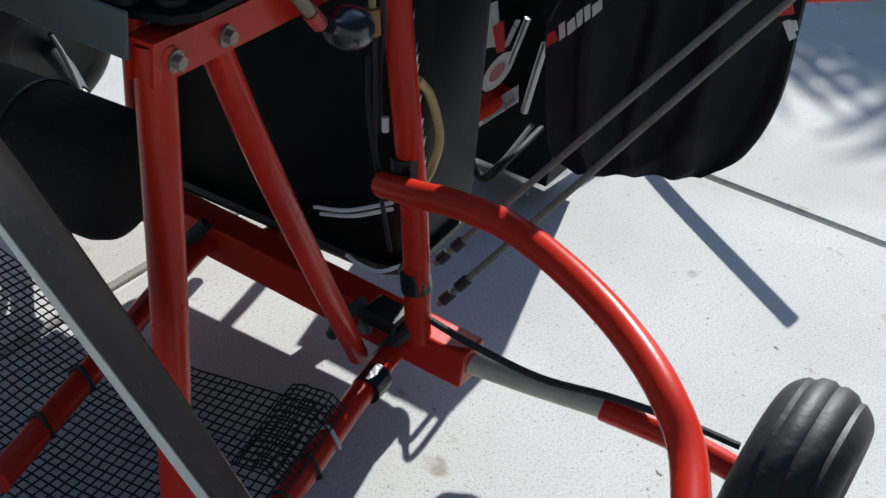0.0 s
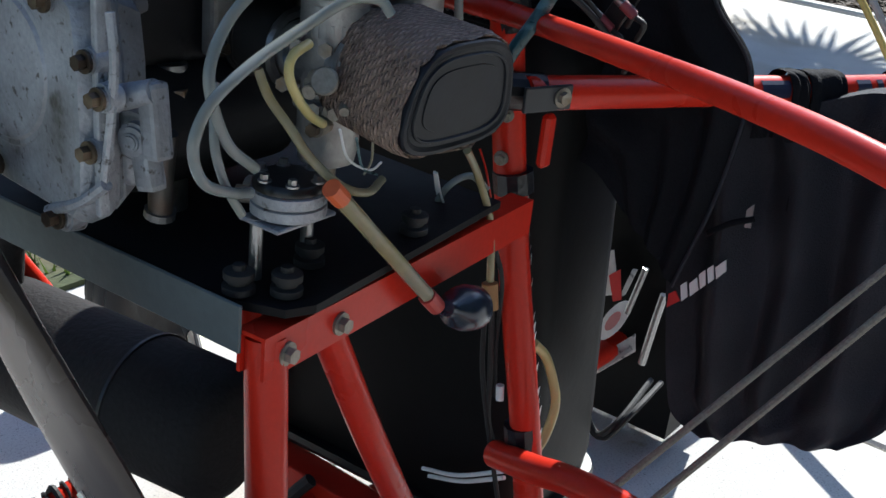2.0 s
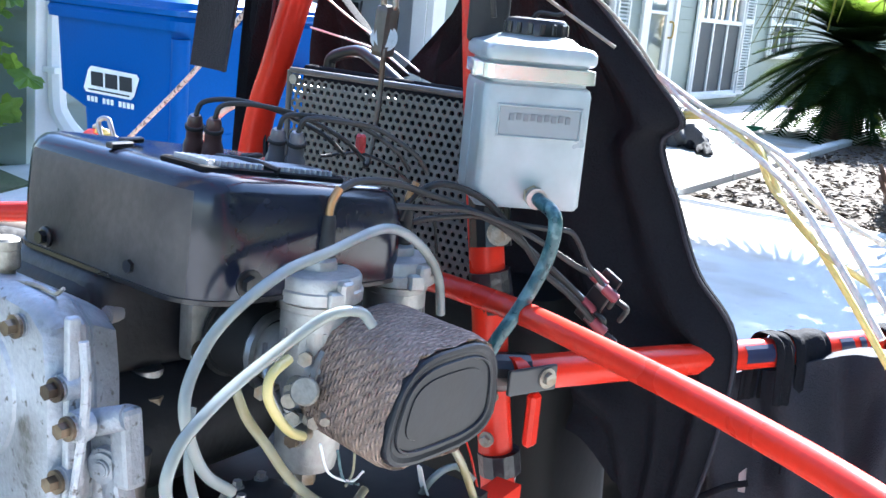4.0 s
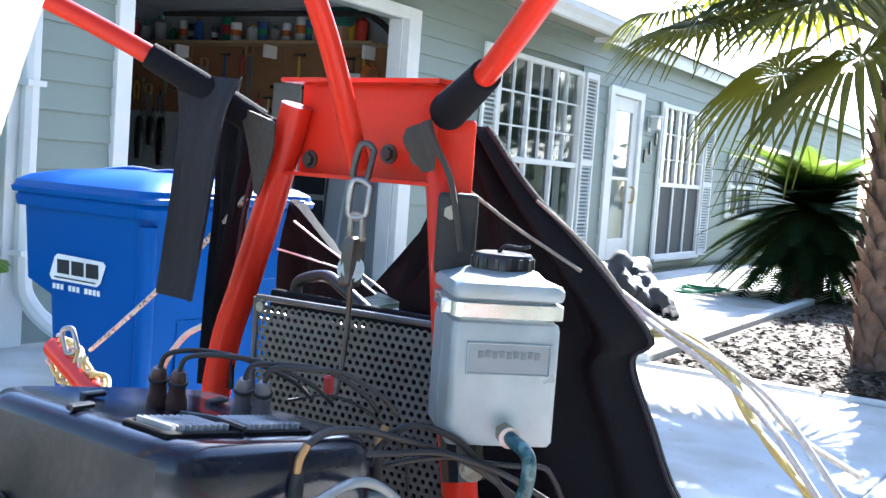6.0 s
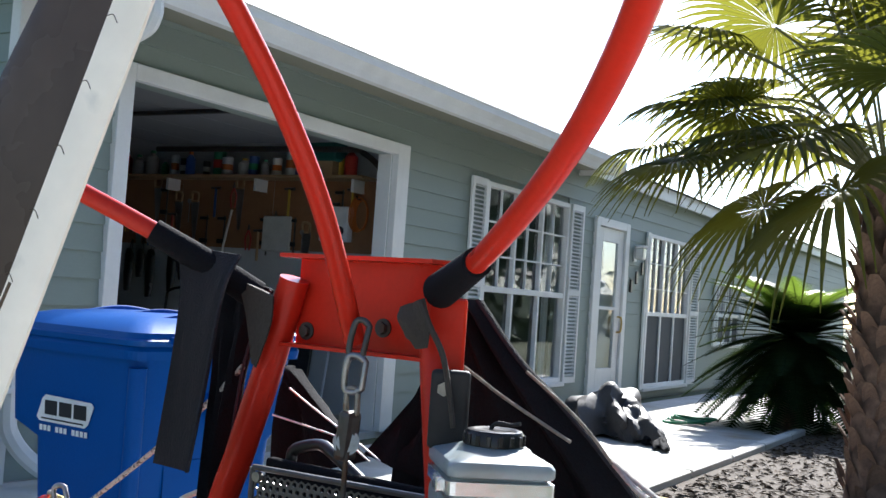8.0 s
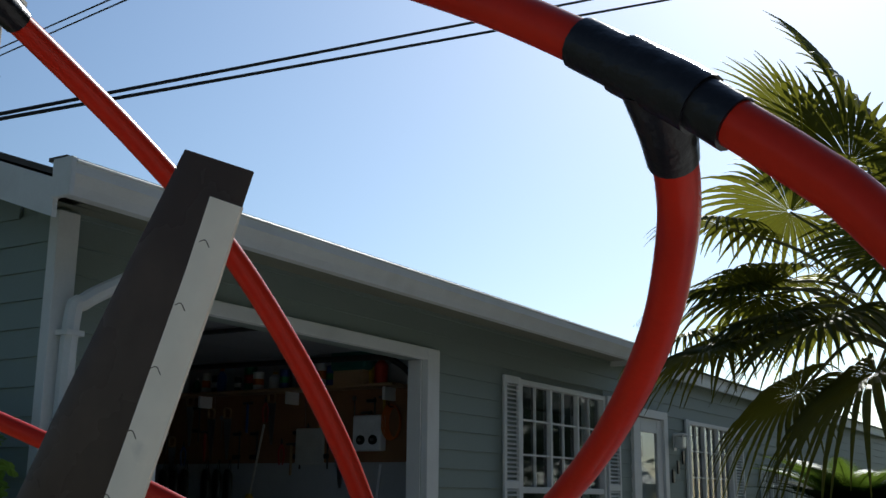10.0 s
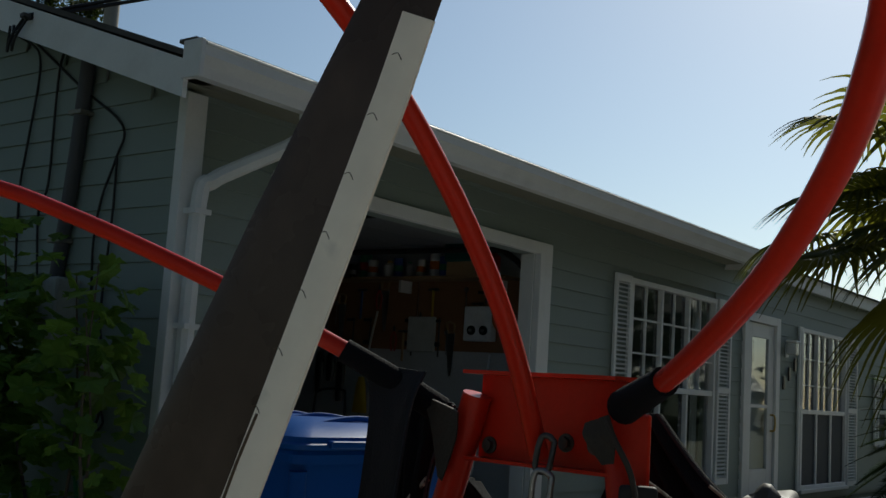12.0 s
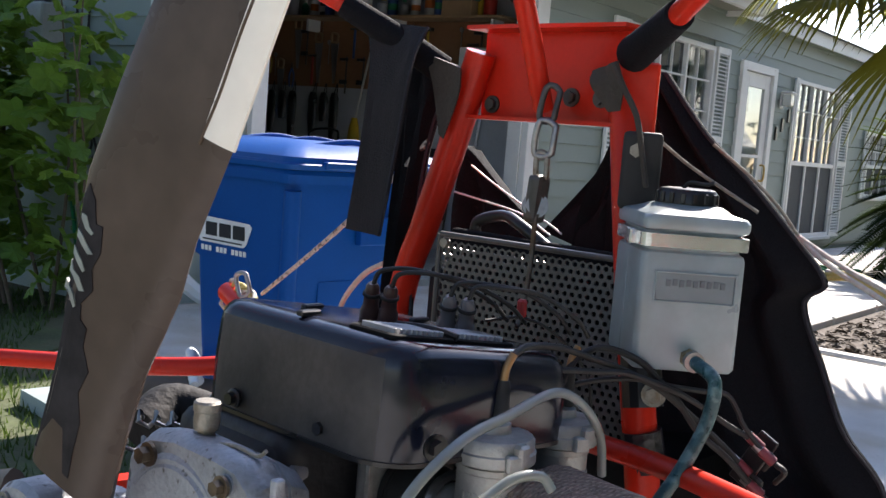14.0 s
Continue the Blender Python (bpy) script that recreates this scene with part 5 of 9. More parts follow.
    part("cable_elbow", tubem([(x + 0.006, y, z + 0.108), (x + 0.008, y, z + 0.12), (x + 0.013, y - 0.002, z + 0.13)], 0.0028, 10), plain_mat("copper_sleeve", (0.35, 0.2, 0.09), 0.4, 0.6), boot, "", True)
    return c


carburettor(0.901, 0.588, 0.798)
carburettor(1.0045, 0.602, 0.791)
# throttle and choke cables
for p, r in (([(0.907, 0.588, 0.903), (0.914, 0.591, 0.917), (0.926, 0.594, 0.925), (0.949, 0.597, 0.928), (0.984, 0.594, 0.924), (1.017, 0.587, 0.914), (1.047, 0.576, 0.904), (1.077, 0.560, 0.889), (1.106, 0.547, 0.868), (1.134, 0.528, 0.842), (1.15, 0.516, 0.824)], 0.0028),
             ([(0.907, 0.589, 0.897), (0.937, 0.595, 0.906), (0.977, 0.592, 0.908), (1.013, 0.583, 0.905), (1.046, 0.57, 0.902), (1.078, 0.550, 0.890), (1.1, 0.538, 0.879), (1.126, 0.521, 0.861), (1.145, 0.506, 0.849)], 0.0024),
             ([(1.005, 0.603, 0.893), (1.014, 0.600, 0.910), (1.033, 0.594, 0.919), (1.052, 0.586, 0.917), (1.069, 0.572, 0.908), (1.082, 0.562, 0.894), (1.098, 0.551, 0.876), (1.114, 0.539, 0.852), (1.133, 0.521, 0.832), (1.15, 0.504, 0.809)], 0.0028),
             ([(1.005, 0.604, 0.889), (1.033, 0.591, 0.894), (1.062, 0.570, 0.896), (1.085, 0.553, 0.891), (1.106, 0.536, 0.888), (1.123, 0.523, 0.886), (1.13, 0.515, 0.873), (1.133, 0.51, 0.862), (1.145, 0.495, 0.84)], 0.0022)):
    part("throttle_cable", tubem(p, r, 8), RUBBER, engine, "", True)
CLIPRED = plain_mat("red_clip", (0.2, 0.04, 0.045))
for x, y, z in ((1.15, 0.516, 0.824), (1.145, 0.506, 0.849), (1.15, 0.504, 0.809), (1.145, 0.495, 0.84)):
    d = Vector((0.0025, -0.0105, -0.0075))
    j = part("cable_adjuster", cylm(Vector((x, y, z)) - d * 0.35, Vector((x, y, z)) + d * 0.8, 0.0046, None, 12, 0.001), CLIPRED, engine, "faded red cable adjuster", True)
    part("ferrule", cylm(Vector((x, y, z)) - d * 0.8, Vector((x, y, z)) - d * 0.3, 0.0042, None, 10), STEEL, j, "", True)
    part("cable_end", tubem([Vector((x, y, z)) + d * 0.9, Vector((x, y, z)) + d * 1.6, Vector((x + 0.03, y + 0.0, z - 0.03))], 0.0025, 8, 5), RUBBER, j, "", True)
part("cable_plate", boxm((1.156, 0.508, 0.83), (0.004, 0.018, 0.05), Matrix.Rotation(0.5, 4, "X"), 0.001), BLACK, engine)

def knit(m):
    """Adds the ribbed rows of a knitted sleeve to a material's relief and colour."""
    n, l = m.node_tree.nodes, m.node_tree.links
    co = n.new("ShaderNodeTexCoord")
    heights = []
    for axis, scale in (("Y", 95), ("DIAGONAL", 60)):
        w = n.new("ShaderNodeTexWave")
        w.bands_direction = axis
        w.inputs["Scale"].default_value, w.inputs["Distortion"].default_value, w.inputs["Detail Scale"].default_value = scale, 1.6, 1.5
        l.new(co.outputs["Object"], w.inputs["Vector"])
        heights.append(w.outputs["Fac"])
    mul = n.new("ShaderNodeMath")
    mul.operation = "MULTIPLY"
    l.new(heights[0], mul.inputs[0])
    l.new(heights[1], mul.inputs[1])
    bp = n.new("ShaderNodeBump")
    bp.inputs["Strength"].default_value, bp.inputs["Distance"].default_value = 0.8, 0.0025
    l.new(mul.outputs[0], bp.inputs["Height"])
    old = n["Principled BSDF"].inputs["Normal"].links
    if old:
        l.new(old[0].from_socket, bp.inputs["Normal"])
    l.new(bp.outputs[0], n["Principled BSDF"].inputs["Normal"])
    col = n["Principled BSDF"].inputs["Base Color"].links[0].from_socket
    hs = n.new("ShaderNodeHueSaturation")
    mr = n.new("ShaderNodeMapRange")
    mr.inputs[3].default_value, mr.inputs[4].default_value = 0.7, 1.3
    l.new(mul.outputs[0], mr.inputs[0])
    l.new(mr.outputs[0], hs.inputs["Value"])
    l.new(col, hs.inputs["Color"])
    l.new(hs.outputs[0], n["Principled BSDF"].inputs["Base Color"])


# air filter: brown foam sleeve over an oval filter with a black end cap
FOAM = mat("brown_filter_foam", (0.32, 0.235, 0.185), 0.95, var=0.35, scale=40, fine=260, bump=1.0, bscale=330, second=(0.36, 0.26, 0.2), spread=(0.5, 0.7), spec=0.2)
knit(FOAM)
filt = thing("air_filter", (0.95, 0.53, 0.8), "oval air filter in a frayed brown foam sleeve", "air filter")


def oval(w, h, cx, y, cz, n=36, p=3.2):
    out = []
    for k in range(n):
        t = 2 * math.pi * k / n
        c, s = math.cos(t), math.sin(t)
        out.append(Vector((cx + w / 2 * math.copysign(abs(c) ** (2 / p), c), y, cz + h / 2 * math.copysign(abs(s) ** (2 / p), s))))
    return out


FM = Matrix.Translation((0.9267, 0.4991, 0.8022)) @ Matrix.Rotation(radians(-5.2), 4, "Z") @ Matrix.Rotation(radians(-1.2), 4, "Y") @ Matrix.Rotation(radians(4.6), 4, "X") @ Matrix.Diagonal((0.773, 1, 0.942, 1))


def filt_ring(w, h, y, wob=0.0, seed=0.0):
    return [FM @ (Vector((p.x * (1 - p.z * 3.74) + p.z * 0.06, p.y, p.z)) + Vector((0, wob * noise.noise((k * 0.7, seed, 2)), wob * noise.noise((k * 0.6, 5, seed))))) for k, p in enumerate(oval(w, h, 0, y, 0))]


part("foam_sleeve", loft(bmesh.new(), [filt_ring(0.10, 0.055, 0.082), filt_ring(0.128, 0.078, 0.078, 0.002, 1), filt_ring(0.140, 0.086, 0.066, 0.002, 2), filt_ring(0.142, 0.087, 0.03, 0.002, 3), filt_ring(0.142, 0.088, 0.004, 0.003, 4), filt_ring(0.138, 0.085, -0.004, 0.004, 5), filt_ring(0.13, 0.078, -0.001, 0.002, 6)]), FOAM, filt, "", True)
CAPR = mat("black_cap_rubber", (0.01, 0.012, 0.016), 0.4, spec=0.25, var=0.4, scale=20, bump=0.08, second=(0.016, 0.018, 0.022), spread=(0.6, 0.75))
cap = part("end_cap", loft(bmesh.new(), [filt_ring(0.135, 0.081, 0.004), filt_ring(0.135, 0.081, -0.0055), filt_ring(0.133, 0.079, -0.007), filt_ring(0.128, 0.074, -0.0073), filt_ring(0.122, 0.068, -0.0062), filt_ring(0.06, 0.02, -0.0062)]), CAPR, filt, "black rubber end cap")
part("cap_ridge", tubem(filt_ring(0.114, 0.061, -0.0066), 0.0013, 6, 0, None, True), CAPR, cap, "", True)
part("cap_panel", loft(bmesh.new(), [filt_ring(0.096, 0.046, -0.0058), filt_ring(0.095, 0.045, -0.0070), filt_ring(0.05, 0.02, -0.0070)]), CAPR, cap)
# ---- fuel system, seat and baggage ----
HOSE = mat("clear_hose", (0.30, 0.335, 0.335), 0.14, var=0.15, bump=0.01, trans=0.4, ior=1.42, scale=20, second=(0.36, 0.37, 0.31), spread=(0.45, 0.7))
FUELHOSE = mat("fuel_hose", (0.42, 0.36, 0.19), 0.15, var=0.2, bump=0.04, trans=0.45, ior=1.4, scale=30, second=(0.36, 0.36, 0.28), spread=(0.4, 0.7))
YELLOWHOSE = mat("yellow_hose", (0.6, 0.52, 0.22), 0.3, var=0.15, bump=0.05, trans=0.2)
BLUEHOSE = mat("braided_blue_hose", (0.02, 0.075, 0.085), 0.3, var=0.3, scale=120, fine=300, bump=0.3, trans=0.15, second=(0.10, 0.2, 0.21), spread=(0.52, 0.62))
for nm, pts, r, m in (
    ("hose", [(1.029, 0.575, 0.823), (1.016, 0.572, 0.856), (0.986, 0.570, 0.884), (0.946, 0.570, 0.900), (0.888, 0.568, 0.892), (0.843, 0.566, 0.885), (0.800, 0.563, 0.868), (0.776, 0.560, 0.851), (0.760, 0.555, 0.829), (0.761, 0.552, 0.807), (0.772, 0.550, 0.782), (0.794, 0.550, 0.763)], 0.0037, HOSE),
    ("hose", [(0.883, 0.525, 0.854), (0.876, 0.530, 0.863), (0.854, 0.535, 0.864), (0.826, 0.540, 0.852), (0.783, 0.538, 0.837), (0.755, 0.535, 0.825), (0.739, 0.535, 0.812), (0.731, 0.535, 0.792), (0.744, 0.540, 0.768), (0.771, 0.545, 0.754), (0.790, 0.550, 0.748)], 0.0036, HOSE),
    ("hose", [(0.798, 0.555, 0.824), (0.803, 0.550, 0.807), (0.811, 0.540, 0.790), (0.822, 0.530, 0.769), (0.844, 0.522, 0.748), (0.868, 0.520, 0.739), (0.888, 0.525, 0.742)], 0.0032, FUELHOSE),
    ("hose", [(0.782, 0.548, 0.736), (0.770, 0.550, 0.757), (0.763, 0.552, 0.780), (0.765, 0.556, 0.799), (0.774, 0.565, 0.816)], 0.003, HOSE),
    ("hose", [(0.836, 0.550, 0.836), (0.817, 0.545, 0.832), (0.812, 0.543, 0.822), (0.819, 0.543, 0.808), (0.834, 0.545, 0.792), (0.853, 0.550, 0.781)], 0.0032, YELLOWHOSE),
    ("hose", [(1.000, 0.534, 0.737), (1.030, 0.540, 0.706), (1.050, 0.536, 0.662), (1.060, 0.535, 0.607)], 0.0034, FUELHOSE),
    ("wire", [(1.000, 0.562, 0.711), (1.020, 0.570, 0.684), (1.050, 0.573, 0.649)], 0.0014, WHITE),
    ("hose", [(1.050, 0.543, 0.690), (1.040, 0.555, 0.701), (1.020, 0.562, 0.694), (1.020, 0.576, 0.665), (1.020, 0.577, 0.649)], 0.003, HOSE),
):
    part(nm, tubem(pts, r, 10, 6), m, engine, "", True)
for pts, m in (([(0.847, 0.530, 0.784), (0.857, 0.530, 0.762), (0.880, 0.530, 0.749), (0.892, 0.530, 0.752)], WHITE), ([(0.864, 0.530, 0.775), (0.872, 0.530, 0.753), (0.888, 0.530, 0.744)], BLUEHOSE), ([(0.881, 0.530, 0.771), (0.881, 0.530, 0.755), (0.874, 0.530, 0.747)], FUELHOSE), ([(1.000, 0.560, 0.711), (1.020, 0.564, 0.679), (1.040, 0.555, 0.650)], WHITE), ([(1.060, 0.562, 0.718), (1.060, 0.553, 0.701), (1.070, 0.551, 0.674)], RED)):
    part("thin_wire", tubem(pts, 0.0009, 6, 5), m, engine, "", True)
part("primer_tube", tubem([(0.829, 0.512, 0.749), (0.934, 0.506, 0.643)], 0.0058, 14, 0), FUELHOSE, engine, "amber fuel filter tube", True)
part("hose_clamp", tubem([(0.823, 0.513, 0.755), (0.833, 0.512, 0.745)], 0.0066, 12, 0), plain_mat("orange_clamp", (0.6, 0.12, 0.04)), engine)
part("hose_clamp", tubem([(0.928, 0.506, 0.648), (0.941, 0.505, 0.635)], 0.0068, 12, 0), plain_mat("red_collar", (0.4, 0.05, 0.04)), engine)
part("primer_bulb", lathe(bmesh.new(), [(0.006, -0.032), (0.012, -0.026), (0.018, -0.012), (0.0185, 0.004), (0.015, 0.018), (0.007, 0.026), (0.006, 0.034)], look((0.976, 0.502, 0.623), (1.040, 0.510, 0.599)), 20), mat("dark_blue_bulb", (0.02, 0.03, 0.05), 0.25, var=0.3, bump=0.05, trans=0.2), engine, "dark primer bulb", True)
part("bulb_fitting", cylm((1.060, 0.535, 0.605), (1.060, 0.531, 0.582), 0.007, None, 12), plain_mat("brown_fitting", (0.3, 0.15, 0.05)), engine, "", True)
# fuel pump on two stand-offs
pump = thing("fuel_pump", (0.900, 0.622, 0.654), "round grey diaphragm fuel pump on steel stand-offs", "fuel pump")
PC = Vector((0.827, 0.552, 0.738))
PM = Matrix.Translation(PC - Vector((0, 0, 0.013))) @ Matrix.Scale(0.74, 4)
part("lower_body", lathe(bmesh.new(), [(0.03, 0), (0.034, 0.002), (0.034, 0.011), (0.032, 0.012)], PM, 28), ALU, pump, "", True)
part("upper_body", lathe(bmesh.new(), [(0.032, 0.0125), (0.034, 0.014), (0.034, 0.023), (0.031, 0.025)], PM, 28), ALU, pump, "", True)
part("cover", lathe(bmesh.new(), [(0.033, 0.0255), (0.033, 0.030), (0.03, 0.034), (0.012, 0.036)], PM, 28), BLACK, pump, "black pump cover", True)
bm = bmesh.new()
for k in range(6):
    hexbolt(bm, PM @ Vector((0.027 * math.cos(k), 0.027 * math.sin(k), 0.034)), (0, 0, 1), 0.003, 0.004)
part("screws", bm, STEEL, pump)
for d in ((-0.03, 0.008), (0.032, 0.006)):
    part("stand_off", cylm(PM @ Vector((d[0], d[1], (0.682 - PM.translation.z) / 0.74)), PM @ Vector((d[0], d[1], 0.0)), 0.0045, None, 10), STEEL, pump, "", True)
part("bracket", boxm(PM @ Vector((0, 0.0, -0.003)), (0.055, 0.036, 0.003), None, 0.001), ALU, pump)
for d in ((0, 1), (-0.5, 0.8)):
    part("nipple", cylm(PM @ Vector((d[0] * 0.03, d[1] * 0.03, 0.012)), PM @ Vector((d[0] * 0.05, d[1] * 0.05, 0.012)), 0.006, None, 10), ZINC, pump, "", True)

# translucent header tank
tankh = thing("fuel_tank", (1.14, 0.575, 0.89), "small translucent white plastic fuel tank with a black screw cap", "fuel tank")
TD = Vector((0.68, -0.733, 0)).normalized()
TA = math.atan2(TD.y, TD.x)
TC = Vector((1.1326, 0.5833, 0))
TW, TDP = 0.0845, 0.098


def tank_ring(w, d, z, r, dx=0.0, dy=0.0):
    m = Matrix.Translation((TC.x, TC.y, 0)) @ Matrix.Rotation(TA, 4, "Z")
    return [m @ p for p in rrect(dx - w / 2, dx + w / 2, dy - d / 2, dy + d / 2, r, z, 5)]


# square blow-moulded body, a waist for the band, a shoulder slab and a low domed top
part("tank_body", loft(bmesh.new(), [tank_ring(TW - 0.014, TDP - 0.014, 0.9012, 0.006), tank_ring(TW - 0.004, TDP - 0.004, 0.9022, 0.006), tank_ring(TW, TDP, 0.9055, 0.006), tank_ring(TW, TDP, 0.992, 0.006), tank_ring(TW - 0.002, TDP - 0.002, 0.9965, 0.006), tank_ring(TW - 0.008, TDP - 0.008, 0.9985, 0.006), tank_ring(TW - 0.008, TDP - 0.008, 1.0135, 0.006), tank_ring(TW + 0.001, TDP + 0.001, 1.0155, 0.006), tank_ring(TW + 0.003, TDP + 0.003, 1.018, 0.006), tank_ring(TW + 0.003, TDP + 0.003, 1.0235, 0.006), tank_ring(TW - 0.001, TDP - 0.001, 1.0268, 0.007), tank_ring(TW - 0.02, TDP - 0.02, 1.0295, 0.01), tank_ring(0.056, 0.056, 1.0335, 0.018, 0.004, 0.006), tank_ring(0.046, 0.046, 1.0345, 0.02, 0.004, 0.006)]), TANK, tankh, "", True)
# darker fuel seam where the halves of the mould meet
part("mould_seam", loft(bmesh.new(), [tank_ring(TW + 0.0008, 0.0016, 0.905, 0.0003), tank_ring(TW + 0.0008, 0.0016, 0.993, 0.0003)]), TANK, tankh)
BAND = mat("bare_band", (0.7, 0.72, 0.74), 0.22, 0.85, var=0.1, bump=0.05, second=(0.3, 0.29, 0.27), spread=(0.55, 0.75))
band = part("strap_band", loft(bmesh.new(), [tank_ring(TW - 0.007, TDP - 0.007, 1.0005, 0.0065), tank_ring(TW + 0.0035, TDP + 0.0035, 1.0012, 0.0075), tank_ring(TW + 0.0035, TDP + 0.0035, 1.0118, 0.0075), tank_ring(TW - 0.007, TDP - 0.007, 1.0125, 0.0065)]), BAND, tankh, "shiny metal band")
TN = Vector((-TD.y, TD.x, 0))           # towards the seat
side_ = TC - TD * (TW / 2 + 0.002) - TN * 0.026
part("band_screw", cylm(side_ + Vector((0, 0, 1.0065)) - TN * 0.008, side_ + Vector((0, 0, 1.0065)) + TN * 0.012, 0.0042, None, 10, 0.0008), BAND, band, "", True)
part("band_housing", boxm(side_ + Vector((0, 0, 1.0065)) + TN * 0.004 - TD * 0.002, (0.006, 0.016, 0.013), Matrix.Rotation(TA, 4, "Z"), 0.0012), BAND, band)
CM = Matrix.Translation((TC.x + 0.004 * TD.x + 0.006 * TN.x, TC.y + 0.004 * TD.y + 0.006 * TN.y, 1.030)) @ Matrix.Rotation(TA, 4, "Z") @ Matrix.Diagonal((0.76, 0.76, 0.62, 1))
CAPB = mat("black_cap_plastic", (0.014, 0.014, 0.016), 0.3, var=0.3, bump=0.1)
capp = part("screw_cap", lathe(bmesh.new(), [(0.0335, 0), (0.0335, 0.004), (0.031, 0.005), (0.0325, 0.007), (0.0325, 0.023), (0.030, 0.027), (0.024, 0.0285), (0.022, 0.0275), (0.01, 0.0275)], CM, 40), CAPB, tankh, "black ribbed screw cap", True)
for k in range(16):
    a = k * math.pi / 8
    part("rib", boxm(CM @ Vector((0.0325 * math.cos(a), 0.0325 * math.sin(a), 0.0155)), (0.0028, 0.0042, 0.0088), Matrix.Rotation(a + TA, 4, "Z"), 0.0006), CAPB, capp)
part("vent_tube", tubem([CM @ Vector((-0.004, 0.004, 0.0275)), CM @ Vector((0.002, 0.0, 0.036)), CM @ Vector((0.018, -0.004, 0.035)), CM @ Vector((0.026, -0.01, 0.038))], 0.0018, 8), RUBBER, capp, "", True)
face = TC - TN * (TDP / 2)
lm_ = Matrix.Translation(face + TD * 0.0025 + Vector((0, 0, 0.970))) @ Matrix.Rotation(TA, 4, "Z")
# the moulded label: a sunk panel with a raised border and raised bars
LABEL = mat("label_grey", (0.17, 0.2, 0.215), 0.45, bump=0.1)
lab = part("moulded_label", boxm(lm_ @ Vector((0, -0.0002, 0)), (0.063, 0.0016, 0.0225), Matrix.Rotation(TA, 4, "Z"), 0.0004), LABEL, tankh, "grey moulded label panel")
for dx, dz, w_, h_ in ((0, 0.0118, 0.066, 0.0014), (0, -0.0118, 0.066, 0.0014), (-0.0323, 0, 0.0014, 0.025), (0.0323, 0, 0.0014, 0.025)):
    part("label_border", boxm(lm_ @ Vector((dx, -0.0012, dz)), (w_, 0.002, h_), Matrix.Rotation(TA, 4, "Z"), 0.0004), TANK, lab)
MARK = mat("label_mark", (0.10, 0.12, 0.135), 0.5)
for k in range(9):
    part("label_bar", boxm(lm_ @ Vector((-0.022 + k * 0.0055, -0.0014, 0.003 + 0.0008 * (k % 2))), (0.0036, 0.0012, 0.0052), Matrix.Rotation(TA, 4, "Z")), MARK, lab)
FT = face + TD * 0.0035 + Vector((0, 0, 0.9135))
BRASSF = plain_mat("brass_fitting", (0.45, 0.36, 0.2), 0.35, 0.8)
fit_ = part("outlet_fitting", cylm(FT + TN * 0.002, FT - TN * 0.007, 0.0078, None, 6), BRASSF, tankh)
part("barb", cylm(FT - TN * 0.006, FT - TN * 0.016, 0.0048, None, 14), BRASSF, fit_, "", True)
part("hose_clamp", cylm(FT - TN * 0.0115, FT - TN * 0.0185, 0.0082, None, 18), STEEL, fit_, "", True)
part("outlet_hose", tubem([FT - TN * 0.010, FT - TN * 0.022 + TD * 0.002 - Vector((0, 0, 0.001)), (1.078, 0.513, 0.903), (1.076, 0.515, 0.872), (1.062, 0.524, 0.837), (1.050, 0.535, 0.809), (1.050, 0.545, 0.788)], 0.0055, 16, 8), BLUEHOSE, tankh, "braided blue-green fuel hose", True)
# perforated guard plate
PERF = mat("perforated_metal", (0.1, 0.095, 0.09), 0.45, 0.3, var=0.2, scale=25, bump=0.1)
pp = thing("perforated_panel", (1.15, 0.75, 0.84), "dark perforated metal heat guard behind the seat", "metal panel")
PA, PB = Vector((1.146, 0.853, 0)), Vector((1.156, 0.615, 0))
W, Z0, Z1 = (PB - PA).length, 0.80, 0.977
bm = bmesh.new()
pu = (PB - PA).normalized()
pitch = 0.0082
cols, rws = int(W / pitch), int((Z1 - Z0) / (pitch * 0.866))


def pv(u, z):
    return PA + pu * u + Vector((0, 0, z))


for r in range(rws):
    for c in range(cols):
        u0 = c * pitch + (pitch / 2 if r % 2 else 0)
        z0 = Z0 + r * pitch * 0.866
        hexo = [(u0 + pitch / 2 + pitch * 0.577 * math.cos(radians(60 * k + 30)), z0 + pitch * 0.433 + pitch * 0.577 * math.sin(radians(60 * k + 30))) for k in range(6)]
        hexi = [(u0 + pitch / 2 + pitch * 0.33 * math.cos(radians(60 * k + 30)), z0 + pitch * 0.433 + pitch * 0.33 * math.sin(radians(60 * k + 30))) for k in range(6)]
        o = [bm.verts.new(pv(*p)) for p in hexo]
        i = [bm.verts.new(pv(*p)) for p in hexi]
        q = [bm.verts.new(pv(*p) + Vector((0.002, 0, 0))) for p in hexi]
        for k in range(6):
            j = (k + 1) % 6
            bm.faces.new((o[k], o[j], i[j], i[k]))
            bm.faces.new((i[k], i[j], q[j], q[k]))
bmesh.ops.remove_doubles(bm, verts=bm.verts, dist=0.0003)
part("perforated_sheet", bm, PERF, pp)
part("top_fold", tubem([pv(-0.002, Z1), pv(W, Z1)], 0.003, 8, 0), PERF, pp)
part("edge_fold", tubem([pv(-0.003, Z0), pv(-0.003, Z1)], 0.003, 8, 0), PERF, pp)
part("corner_screw", cylm(pv(0.006, Z1 - 0.008), pv(0.006, Z1 - 0.008) + Vector((-0.006, 0, 0)), 0.005, None, 10), ZINC, pp)

# black moulded fuel tank under the seat and seat back
PLASTIC = mat("black_moulded_plastic", (0.006, 0.0063, 0.0066), 0.5, var=0.25, scale=6, bump=0.05, fine=90, spec=0.13, second=(0.011, 0.012, 0.012), spread=(0.55, 0.85))
